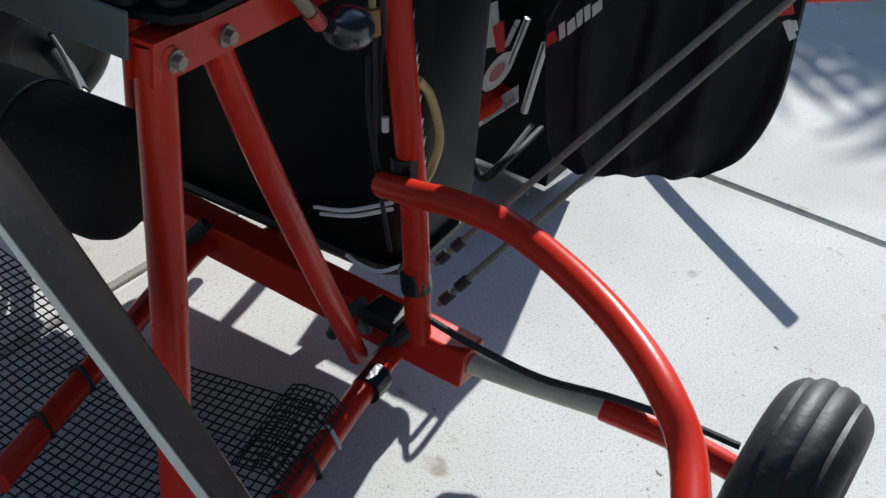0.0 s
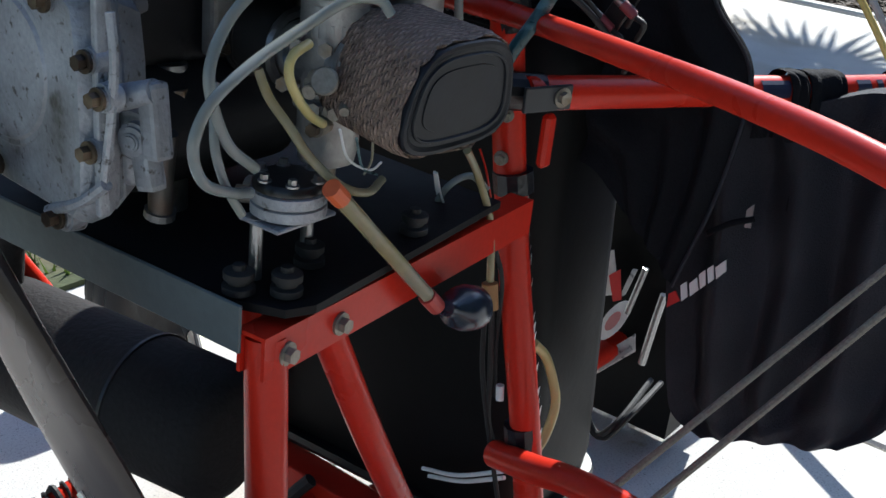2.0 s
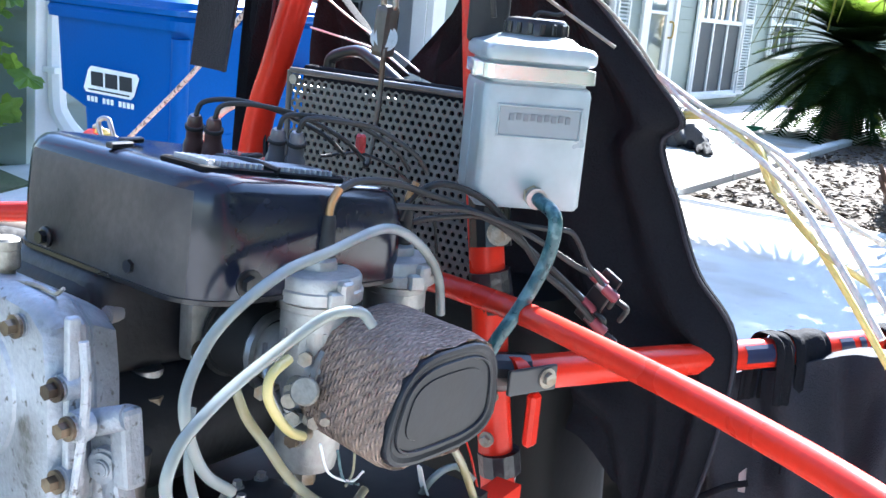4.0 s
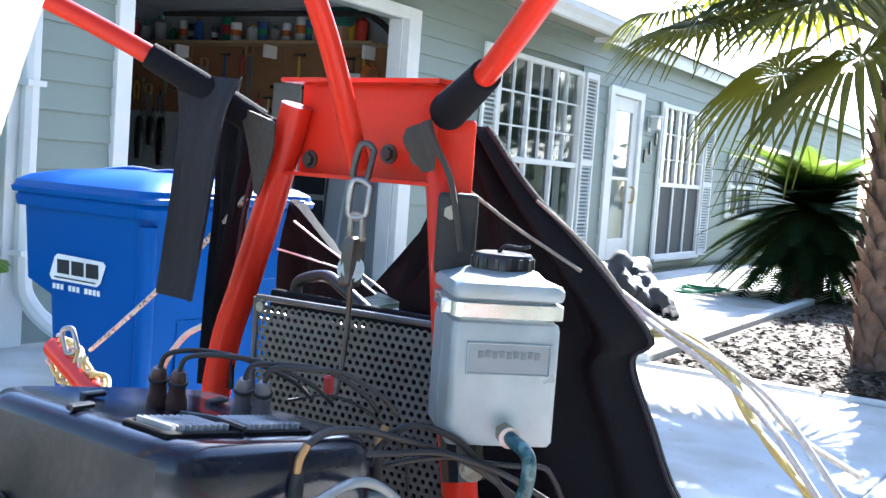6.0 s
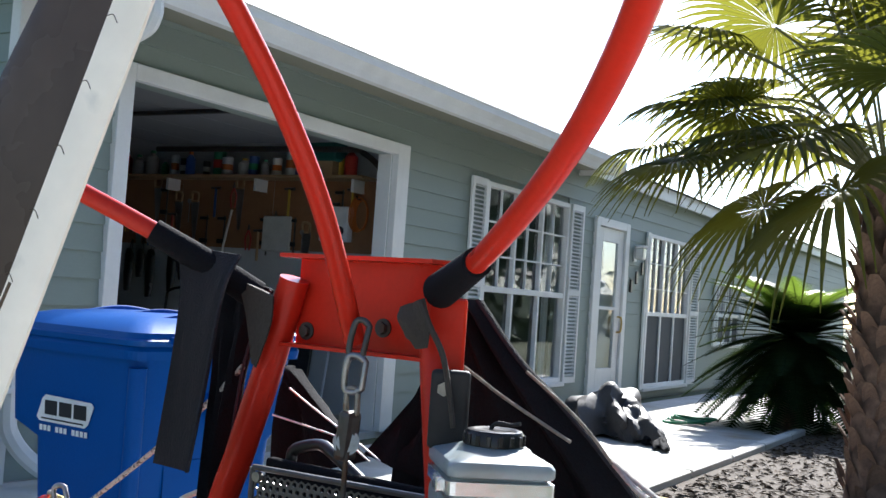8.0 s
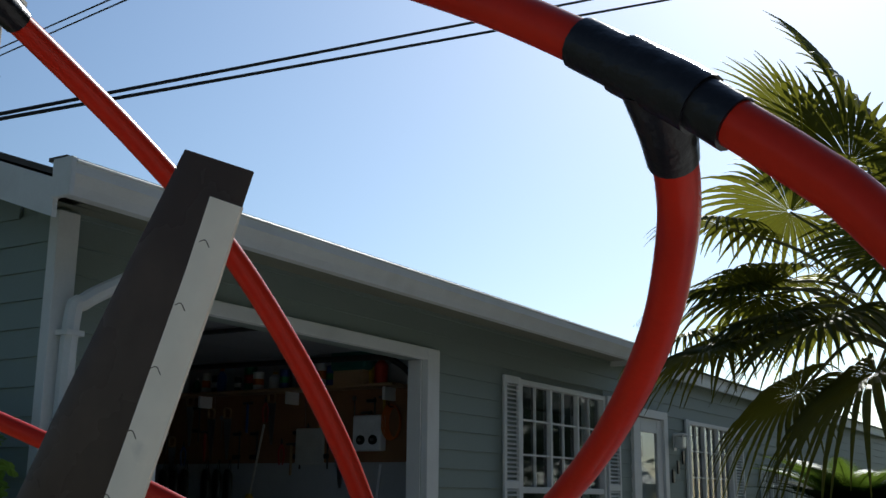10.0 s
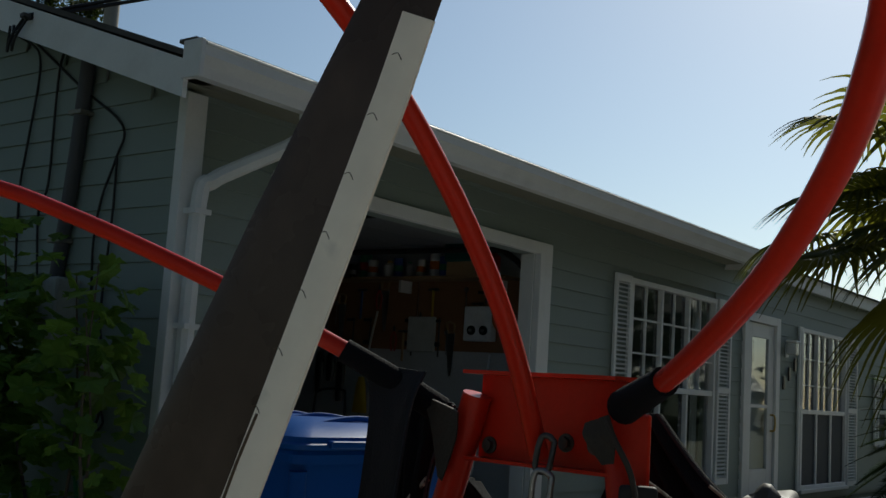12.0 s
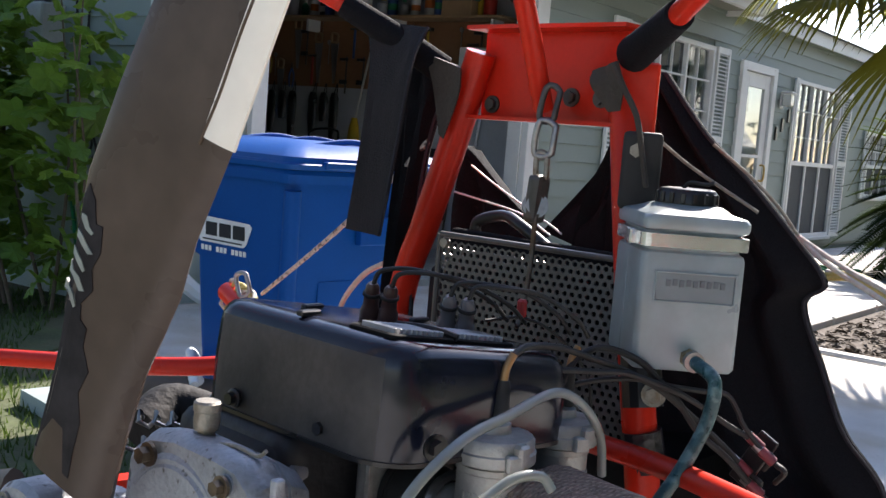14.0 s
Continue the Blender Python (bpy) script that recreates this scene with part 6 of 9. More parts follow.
seat = thing("seat_tank", (1.5, 0.78, 0.19), "large black moulded plastic tank under the seat", "seat tank")
SM = Matrix.Translation((1.235, 0.79, 0)) @ Matrix.Rotation(radians(3), 4, "Z")


def st_ring(x0, x1, y0, y1, z, r):
    return [SM @ p for p in rrect(x0, x1, y0, y1, r, z)]


part("tank_shell", loft(bmesh.new(), [st_ring(0.03, 0.2, -0.19, 0.19, 0.185, 0.04), st_ring(0.01, 0.22, -0.21, 0.21, 0.195, 0.045), st_ring(0.0, 0.225, -0.215, 0.215, 0.235, 0.05), st_ring(0.0, 0.20, -0.19, 0.19, 0.74, 0.045), st_ring(0.01, 0.18, -0.18, 0.18, 0.78, 0.04), st_ring(0.04, 0.15, -0.15, 0.15, 0.79, 0.03)]), PLASTIC, seat, "", True)
part("base_lip", loft(bmesh.new(), [st_ring(-0.006, 0.231, -0.222, 0.222, 0.186, 0.05), st_ring(-0.008, 0.233, -0.224, 0.224, 0.192, 0.05), st_ring(-0.006, 0.231, -0.222, 0.222, 0.2, 0.05)]), BLACK, seat)
part("sight_tube", tubem([(1.250, 0.587, 0.453), (1.270, 0.579, 0.428), (1.280, 0.566, 0.379), (1.270, 0.565, 0.342), (1.250, 0.563, 0.330)], 0.0055, 10), YELLOWHOSE, seat, "yellowed sight tube", True)
for k in range(2):
    part("strap_wire", tubem([(1.215, 0.687, 0.259), (1.200, 0.629, 0.287), (1.190, 0.566, 0.330)] if k == 0 else [(1.213, 0.676, 0.255), (1.200, 0.621, 0.283), (1.190, 0.565, 0.322)], 0.0025, 8), WHITE, seat, "", True)
part("loose_wire", tubem([(1.200, 0.625, 0.225), (1.190, 0.598, 0.229), (1.180, 0.565, 0.241), (1.180, 0.538, 0.262)], 0.0025, 8), WHITE, seat, "", True)
# cable bundle running down the upright
for k, r in enumerate((0.003, 0.0026, 0.0022)):
    part("harness_wire", tubem([(1.120, 0.573, 0.560), (1.130, 0.573, 0.545), (1.150, 0.576, 0.461), (1.160, 0.577, 0.403), (1.165, 0.563, 0.362)] if k == 0 else ([(1.140, 0.585, 0.519), (1.150, 0.585, 0.458), (1.160, 0.571, 0.378), (1.170, 0.549, 0.282)] if k == 1 else [(1.120, 0.571, 0.607), (1.130, 0.565, 0.571), (1.150, 0.574, 0.494), (1.160, 0.573, 0.432)]), r, 8), RUBBER, trike, "", True)
part("wire_splice", cylm((1.150, 0.563, 0.454), (1.150, 0.561, 0.438), 0.004, None, 10), WHITE, trike, "", True)
PEEL = mat("torn_sticker_edge", (0.6, 0.6, 0.6), 0.6, var=0.2, scale=90, bump=0.3)
bm = bmesh.new()
for k in range(26):
    if k % 7 in (2, 5) or k in (11, 17):
        continue
    z = 0.36 + k * 0.0115 + 0.004 * noise.noise((k * 1.7, 0.4, 2))
    base = Vector((1.172 - (z - 0.36) * 0.085, 0.53 + (z - 0.36) * 0.173, z))
    off = Vector((0.008, -0.0137, 0))
    w = 0.0015 + 0.011 * abs(noise.noise((k * 0.9, 3.3, 1)))
    c = base + off + Vector((0, 0, 0))
    v = [bm.verts.new(c + Vector((-w * 0.9, -0.001 - 0.0008 * (k % 3), -0.005))), bm.verts.new(c + Vector((w * 0.5, 0.0006, -0.006))), bm.verts.new(c + Vector((w * 0.6, 0.0006, 0.006))), bm.verts.new(c + Vector((-w * (0.3 + (k % 3) * 0.4), -0.001, 0.004)))]
    bm.faces.new(v)
part("peeling_sticker", bm, PEEL, trike, "torn white sticker remains")["kind"] = "stuff"

# silencer: fat black wrapped cylinder lying across behind the seat
MUFF = mat("sooty_black_wrap", (0.013, 0.012, 0.012), 0.75, var=0.4, scale=10, fine=150, bump=0.35, spec=0.3)
muff = thing("silencer", (1.05, 1.0, 0.3), "fat sooty black exhaust silencer lying across the frame", "silencer")
ma, mb = Vector((1.034, 0.797, 0.325)), Vector((0.976, 1.209, 0.327))
md = (mb - ma).normalized()
mm = Matrix.Translation(ma) @ md.to_track_quat("Z", "Y").to_matrix().to_4x4()
part("silencer_body", lathe(bmesh.new(), [(0.02, 0.0), (0.055, 0.003), (0.069, 0.012), (0.0755, 0.03), (0.077, 0.13), (0.0782, 0.133), (0.077, 0.136), (0.077, 0.48), (0.065, 0.52), (0.02, 0.53)], mm, 40), MUFF, muff, "", True)
part("seam", lathe(bmesh.new(), [(0.0766, 0.131), (0.0793, 0.132), (0.0793, 0.136), (0.0766, 0.137)], mm, 40), BLACK, muff)
part("exhaust_pipe", tubem([(0.850, 0.925, 0.803), (0.900, 0.930, 0.815), (0.97, 0.82, 0.76), (0.99, 0.98, 0.64), (0.99, 1.12, 0.52), (0.985, 1.15, 0.385)], 0.02, 16), MUFF, muff, "sooty exhaust pipe", True)
for k, (a_, b_) in enumerate((((0.80, 0.86, 0.835), (0.85, 0.80, 0.84)), ((0.8, 0.88, 0.81), (0.86, 0.81, 0.815)))):
    part("spring", tubem([Vector(a_) + (Vector(b_) - Vector(a_)) * t / 24 + Vector((0.006 * math.cos(t * 1.6), 0, 0.006 * math.sin(t * 1.6))) for t in range(25)], 0.0022, 6, 0), STEEL, muff, "", True)

# seat behind the tank
pilot_seat = thing("pilot_seat", (1.62, 0.78, 0.2), "black padded seat in front of the tank", "seat")
part("seat_pan", rbox((1.56, 0.95, 0.52), (0.2, 0.5, 0.05), 0.02), CLOTH, pilot_seat, "", True)
part("seat_back", rbox((1.48, 0.90, 0.70), (0.06, 0.5, 0.40), 0.025), CLOTH, pilot_seat, "", True)
part("seat_frame", tubem([(1.5, 0.98, 0.18), (1.5, 0.98, 0.5), (1.82, 0.98, 0.5), (1.85, 0.98, 0.2)], 0.011, 10), BLACK, pilot_seat, "", True)
part("seat_liner", rbox((1.180, 0.757, 0.886), (0.012, 0.235, 0.19), 0.005), CLOTH, pilot_seat, "black cloth liner", True)
# ---- cloth, straps, ropes ----
def sheet(lefts, rights, n, m, folds, amp, thick, seed, axis=(1, 0, 0)):
    """A draped cloth between two edge lines, with folds across it and real thickness."""
    L, R = smoothline(lefts, 8), smoothline(rights, 8)
    axis = Vector(axis)

    def along(line, t):
        f = t * (len(line) - 1)
        i = min(int(f), len(line) - 2)
        return line[i].lerp(line[i + 1], f - i)
    bm = bmesh.new()
    front, back = [], []
    for j in range(m + 1):
        a, b = along(L, j / m), along(R, j / m)
        fr, bk = [], []
        for i in range(n + 1):
            u, v = i / n, j / m
            edge = min(1, 8 * u * (1 - u) + 0.25) * (1 - 0.75 * v ** 4)
            h = amp * edge * (0.6 * math.sin(folds * u * 2 * math.pi + 2.2 * noise.noise((u * 2, v * 2.2, seed))) + 0.9 * noise.noise((u * 4 + seed, v * 2.0, seed)) + 0.45 * noise.noise((u * 9, v * 6 + seed, 3)))
            p = a.lerp(b, u) + axis * h
            fr.append(bm.verts.new(p))
            bk.append(bm.verts.new(p + axis * thick * (0.3 + edge)))
        front.append(fr)
        back.append(bk)
    for g in (front, back):
        for j in range(m):
            for i in range(n):
                bm.faces.new((g[j][i], g[j][i + 1], g[j + 1][i + 1], g[j + 1][i]))
    rim = [front[0][i] for i in range(n + 1)] + [front[j][n] for j in range(1, m + 1)] + [front[m][i] for i in range(n - 1, -1, -1)] + [front[j][0] for j in range(m - 1, 0, -1)]
    rib = [back[0][i] for i in range(n + 1)] + [back[j][n] for j in range(1, m + 1)] + [back[m][i] for i in range(n - 1, -1, -1)] + [back[j][0] for j in range(m - 1, 0, -1)]
    for k in range(len(rim)):
        q = (k + 1) % len(rim)
        bm.faces.new((rim[k], rim[q], rib[q], rib[k]))
    return bm


def plaque(name, pts, material, parent, label="", thick=0.002, toward=(-1, 0, 0)):
    """A thin flat piece with the given outline."""
    bm = bmesh.new()
    d = Vector(toward) * thick
    a = [bm.verts.new(Vector(p)) for p in pts]
    b = [bm.verts.new(Vector(p) + d) for p in pts]
    bm.faces.new(a[::-1])
    bm.faces.new(b)
    for k in range(len(pts)):
        j = (k + 1) % len(pts)
        bm.faces.new((a[k], a[j], b[j], b[k]))
    return part(name, bm, material, parent, label)


DL, DR = (
    [(1.260, 0.730, 1.154), (1.270, 0.746, 1.082), (1.290, 0.789, 1.003), (1.300, 0.794, 0.884), (1.300, 0.716, 0.764), (1.300, 0.635, 0.662), (1.310, 0.582, 0.638), (1.320, 0.548, 0.602)],
    [(1.270, 0.688, 1.154), (1.290, 0.648, 1.098), (1.310, 0.610, 1.058), (1.330, 0.565, 1.006), (1.340, 0.533, 0.964), (1.350, 0.555, 0.939), (1.360, 0.532, 0.876), (1.360, 0.516, 0.840), (1.362, 0.502, 0.815), (1.370, 0.460, 0.757), (1.360, 0.463, 0.644), (1.340, 0.484, 0.531)])
drape = thing("draped_cover", DR[-1], "black nylon cover draped from the frame beside the fuel tank", "cover")
part("cover_cloth", sheet(DL, DR, 48, 64, 3.2, 0.018, 0.008, 4.1), CLOTH, drape, "", True)
part("hem", tubem([Vector(p) - Vector((0.004, 0, 0)) for p in DR], 0.002, 8, 8), NAVY, drape, "stitched hem", True)
solid("black_bag", sheet(
    [(1.270, 0.933, 1.067), (1.270, 0.944, 1.011), (1.280, 0.954, 0.934)],
    [(1.270, 0.927, 1.062), (1.280, 0.864, 1.007), (1.290, 0.824, 0.975)], 16, 12, 1.5, 0.012, 0.01, 7.7), CLOTH, "black cloth hanging behind the seat back", "cloth", smooth=True)
solid("black_bag", sheet(
    [(1.300, 0.771, 1.057), (1.300, 0.799, 1.025), (1.300, 0.839, 0.979)],
    [(1.300, 0.731, 1.055), (1.300, 0.734, 1.009), (1.300, 0.736, 0.957)], 16, 12, 1.5, 0.012, 0.01, 2.7), CLOTH, "black cloth hanging behind the seat back", "cloth", smooth=True)
# jacket hung over the side rail
jacket = thing("jacket", (1.52, 0.42, 0.3), "black zipped sports jacket hung over the red side rail", "jacket")
part("jacket_body", sheet(
    [(1.500, 0.584, 0.654), (1.500, 0.568, 0.573), (1.500, 0.551, 0.445), (1.500, 0.530, 0.335), (1.500, 0.512, 0.287), (1.500, 0.470, 0.272)],
    [(1.470, 0.262, 0.790), (1.460, 0.261, 0.687), (1.460, 0.252, 0.570), (1.460, 0.245, 0.480), (1.465, 0.262, 0.402), (1.470, 0.305, 0.350)], 60, 60, 3.6, 0.032, 0.03, 1.2), NAVY, jacket, "", True)
# pocket welt and seams
part("pocket_welt", tubem([(1.452, 0.50, 0.555), (1.452, 0.476, 0.575), (1.452, 0.452, 0.588)], 0.0035, 8, 4, flat=0.6), CLOTH, jacket, "", True)
for f0, f1, tail, sd in ((0.655, 0.705, 0.05, 2.0), (0.715, 0.83, 0.13, 4.0), (1.04, 1.10, 0.06, 6.0)):
    ra, rb = Vector((1.13, 0.57, 0.752)), Vector((1.62, 0.40, 0.722))
    n_ = Vector((-0.33, -0.94, 0))
    edges = []
    for c0 in (ra.lerp(rb, f0), ra.lerp(rb, f1)):
        edges.append([c0 + n_ * 0.022 + Vector((0, 0, -tail)), c0 + n_ * 0.0205 + Vector((0, 0, -0.03)), c0 + n_ * 0.019, c0 + n_ * 0.012 + Vector((0, 0, 0.0165)), c0 + Vector((0, 0, 0.021)), c0 - n_ * 0.014 + Vector((0, 0, 0.0165)), c0 - n_ * 0.021 + Vector((0, 0, -0.005)), c0 - n_ * 0.022 + Vector((0, 0, -0.06))])
    part("hung_strap", sheet(edges[0], edges[1], 14, 34, 2.0, 0.004, 0.003, sd, (-0.33, -0.94, 0)), CLOTH, jacket, "", True)
PRINTW = plain_mat("white_print", (0.72, 0.72, 0.72), 0.6)
PRINTR = plain_mat("red_print", (0.6, 0.03, 0.03), 0.6)
for k in range(5):
    plaque("print_bar", [H_ for H_ in (
        ((1.455, 0.514, 0.463), (1.455, 0.508, 0.471), (1.455, 0.513, 0.489), (1.455, 0.519, 0.482)),
        ((1.455, 0.505, 0.473), (1.455, 0.497, 0.484), (1.455, 0.502, 0.498), (1.455, 0.509, 0.488)),
        ((1.455, 0.495, 0.486), (1.455, 0.490, 0.493), (1.455, 0.494, 0.511), (1.455, 0.500, 0.503)),
        ((1.455, 0.487, 0.496), (1.455, 0.482, 0.503), (1.455, 0.486, 0.520), (1.455, 0.492, 0.513)),
        ((1.455, 0.479, 0.505), (1.455, 0.470, 0.518), (1.455, 0.473, 0.531), (1.455, 0.483, 0.518)))[k]], PRINTW, jacket)
plaque("print_patch", [(1.455, 0.530, 0.449), (1.455, 0.516, 0.463), (1.455, 0.524, 0.473), (1.455, 0.531, 0.466)], PRINTR, jacket)
plaque("print_patch", [(1.430, 0.269, 0.582), (1.430, 0.253, 0.590), (1.430, 0.260, 0.602), (1.430, 0.269, 0.598)], PRINTR, jacket)
for k in range(2):
    plaque("print_bar", [((1.430, 0.262, 0.578), (1.430, 0.256, 0.583), (1.430, 0.243, 0.567), (1.430, 0.249, 0.561)), ((1.430, 0.254, 0.582), (1.430, 0.249, 0.584), (1.430, 0.244, 0.575), (1.430, 0.247, 0.572))][k], PRINTW, jacket)
plaque("zip_pull", [(1.455, 0.463, 0.595), (1.455, 0.456, 0.604), (1.455, 0.454, 0.576), (1.455, 0.461, 0.575)], plain_mat("zip_metal", (0.3, 0.3, 0.3), 0.4, 0.6), jacket)
# plain dark bars painted on the side rail, curved over its near side
NAVYBAR = plain_mat("navy_paint", (0.016, 0.02, 0.05))
rail_line = smoothline([(1.13, 0.57, 0.752), (1.62, 0.40, 0.722), (1.75, 0.378, 0.718)], 100)
for i0, i1 in ((52, 60), (63, 66), (83, 89), (92, 95), (97, 100)):
    bm = bmesh.new()
    rings = []
    for p in (rail_line[i0], rail_line[i1]):
        d = (rail_line[i1] - rail_line[i0]).normalized()
        out_ = (Vector((-0.3, -0.9, 0.35)) - d * d.dot(Vector((-0.3, -0.9, 0.35)))).normalized()
        up_ = d.cross(out_)
        rings.append([[p + (out_ * math.cos(a) + up_ * math.sin(a)) * r for a in (-0.6, -0.3, 0.0, 0.3, 0.6)] for r in (0.0150, 0.0161)])
    outer = [[bm.verts.new(p) for p in r[1]] for r in rings]
    inner = [[bm.verts.new(p) for p in r[0]] for r in rings]
    for g in (outer, inner):
        for k in range(4):
            bm.faces.new((g[0][k], g[0][k + 1], g[1][k + 1], g[1][k]))
    for k in (0, 4):
        bm.faces.new((outer[0][k], outer[1][k], inner[1][k], inner[0][k]))
    part("painted_bar", bm, NAVYBAR, rail)

# battery tray and sticker panel low on the frame
tray = thing("battery_box", (1.8, 0.72, 0.1), "black battery box covered with worn white stickers", "battery box")
part("box_face", slab([(1.79, 0.62), (1.95, 0.62), (1.95, 0.86), (1.79, 0.86)], 0.06, 0.42), PLASTIC, tray)
STICK = mat("worn_white_sticker", (0.6, 0.6, 0.58), 0.5, var=0.2, scale=70, bump=0.1, second=(0.12, 0.12, 0.12), spread=(0.56, 0.62))
plaque("sticker", [(1.760, 0.764, 0.150), (1.760, 0.745, 0.138), (1.760, 0.685, 0.206), (1.760, 0.691, 0.235)], STICK, tray, "worn white label with grey bars")
plaque("sticker", [(1.760, 0.782, 0.264), (1.760, 0.731, 0.288), (1.760, 0.752, 0.357), (1.760, 0.788, 0.332)], STICK, tray)
plaque("sticker", [(1.755, 0.750, 0.316), (1.755, 0.733, 0.332), (1.755, 0.722, 0.284), (1.755, 0.735, 0.276)], PRINTR, tray)
plaque("sticker", [(1.757, 0.728, 0.283), (1.757, 0.718, 0.294), (1.757, 0.706, 0.341), (1.757, 0.714, 0.339)], STICK, tray)
ov = Vector((1.750, 0.726, 0.248))
o1, o2 = Vector((1.750, 0.711, 0.280)) - ov, Vector((1.750, 0.740, 0.254)) - ov
plaque("oval_sticker", [ov + o1 * 1.25 * math.cos(k * math.pi / 12) + o2 * math.sin(k * math.pi / 12) for k in range(24)], PRINTW, tray, "oval white sticker")
plaque("oval_print", [ov + Vector((-0.003, 0, 0)) + o1 * 0.6 * math.cos(k * math.pi / 8) + o2 * 0.5 * math.sin(k * math.pi / 8) for k in range(16)], plain_mat("pink_print", (0.5, 0.2, 0.2)), tray)
plaque("sticker_bar", [(1.755, 0.741, 0.154), (1.755, 0.736, 0.150), (1.755, 0.688, 0.209), (1.755, 0.691, 0.215)], plain_mat("grey_print", (0.3, 0.3, 0.3)), tray)
part("metal_strip", tubem([(1.700, 0.647, 0.224), (1.700, 0.640, 0.294), (1.700, 0.634, 0.344)], 0.006, 8, 4), STEEL, tray, "", True)
part("metal_strip", tubem([(1.720, 0.694, 0.284), (1.720, 0.684, 0.334), (1.720, 0.678, 0.364)], 0.005, 8, 4), STEEL, tray, "", True)
for k, pts in enumerate((([(1.450, 0.627, 0.659), (1.500, 0.662, 0.543), (1.500, 0.671, 0.447), (1.500, 0.658, 0.338), (1.500, 0.639, 0.263), (1.500, 0.610, 0.213), (1.500, 0.581, 0.245), (1.600, 0.588, 0.263)]), ([(1.420, 0.679, 0.644), (1.450, 0.680, 0.521), (1.460, 0.669, 0.398), (1.500, 0.673, 0.332)]), ([(1.500, 0.668, 0.479), (1.500, 0.670, 0.383), (1.500, 0.627, 0.233), (1.500, 0.597, 0.211), (1.500, 0.567, 0.260), (1.600, 0.573, 0.265)]))):
    part("hanging_cable", tubem(pts, 0.0042 if k != 1 else 0.006, 8, 6), RUBBER if k != 1 else plain_mat("grey_cable", (0.16, 0.16, 0.16)), tray, "", True)

# bracing cables from the upright's foot to the front
ROPE = mat("braided_cable", (0.2, 0.185, 0.15), 0.6, var=0.3, scale=250, fine=400, bump=0.6)
for k, (p, q) in enumerate((((1.190, 0.501, 0.277), (1.400, 0.295, 0.604)), ((1.200, 0.494, 0.217), (1.395, 0.250, 0.622)))):
    c = thing("bracing_cable", p, "taut grey braided bracing cable with black end sleeves", "cable", "bracing cables")
    p, q = Vector(p), Vector(q)
    q = p + (q - p) * 1.25
    part("cable", tubem([p, p.lerp(q, 0.5), q], 0.0042, 8, 4), ROPE, c, "", True)
    part("end_sleeve", tubem([p.lerp(q, 0.01), p.lerp(q, 0.035)], 0.0068, 10, 0), RUBBER, c)
    part("end_sleeve", tubem([p.lerp(q, 0.05), p.lerp(q, 0.075)], 0.0068, 10, 0), RUBBER, c)

# sleeves of black cloth round the strut roots and the hanging strap
solid("strap_wrap", tubem([(1.155, 0.658, 1.16), (1.118, 0.618, 1.171), (1.078, 0.575, 1.183)], 0.0165, 16, 6, 0.0125), CLOTH, "dark webbing wrapped round the strut foot", "strap", "webbing wraps", smooth=True)
solid("strap_wrap", tubem([(1.172, 0.892, 1.142), (1.135, 0.925, 1.17), (1.095, 0.967, 1.2)], 0.0155, 16, 6, 0.0128), CLOTH, "dark webbing wrapped round the strut foot", "strap", "webbing wraps", smooth=True)
WEB = mat("grey_black_webbing", (0.011, 0.0105, 0.013), 0.8, var=0.2, scale=10, fine=500, bump=0.5)
hang = thing("hanging_strap", [(1.140, 0.888, 1.182), (1.120, 0.887, 1.144), (1.110, 0.891, 1.059), (1.100, 0.896, 0.970)][-1], "wide dark webbing strap hanging from the strut", "strap")
part("webbing", sheet([(1.120, 0.957, 1.188), (1.110, 0.938, 1.136), (1.100, 0.935, 1.055), (1.100, 0.946, 0.972)], [(1.140, 0.888, 1.182), (1.120, 0.887, 1.144), (1.110, 0.891, 1.059), (1.100, 0.896, 0.970)], 8, 24, 0.7, 0.004, 0.003, 5.0), WEB, hang, "", True)
part("stitched_edge", tubem([Vector(p) - Vector((0.003, 0, 0)) for p in [(1.140, 0.888, 1.182), (1.120, 0.887, 1.144), (1.110, 0.891, 1.059), (1.100, 0.896, 0.970)]], 0.0016, 6, 6), NAVY, hang)
hang = thing("hanging_strap", [(1.190, 0.889, 1.149), (1.190, 0.917, 1.074), (1.190, 0.928, 0.969), (1.190, 0.924, 0.870)][-1], "black cloth strap hanging behind the upright", "strap")
part("webbing", sheet([(1.180, 0.957, 1.169), (1.180, 0.957, 1.070), (1.180, 0.962, 0.965), (1.180, 0.966, 0.870)], [(1.190, 0.889, 1.149), (1.190, 0.917, 1.074), (1.190, 0.928, 0.969), (1.190, 0.924, 0.870)], 10, 30, 1.4, 0.01, 0.004, 8.0), CLOTH, hang, "", True)
part("stitched_edge", tubem([Vector(p) - Vector((0.003, 0, 0)) for p in [(1.190, 0.889, 1.149), (1.190, 0.917, 1.074), (1.190, 0.928, 0.969), (1.190, 0.924, 0.870)]], 0.0016, 6, 6), NAVY, hang)
solid("leather_loop", sheet([(1.150, 0.901, 1.158), (1.150, 0.886, 1.125), (1.150, 0.873, 1.076)], [(1.150, 0.851, 1.143), (1.150, 0.852, 1.116), (1.150, 0.867, 1.072)], 6, 10, 0.5, 0.003, 0.004, 3.0), mat("worn_brown_webbing", (0.042, 0.036, 0.029), 0.8, bump=0.4, fine=300), "worn brown webbing loop with stitched edge", "strap loop", smooth=True)
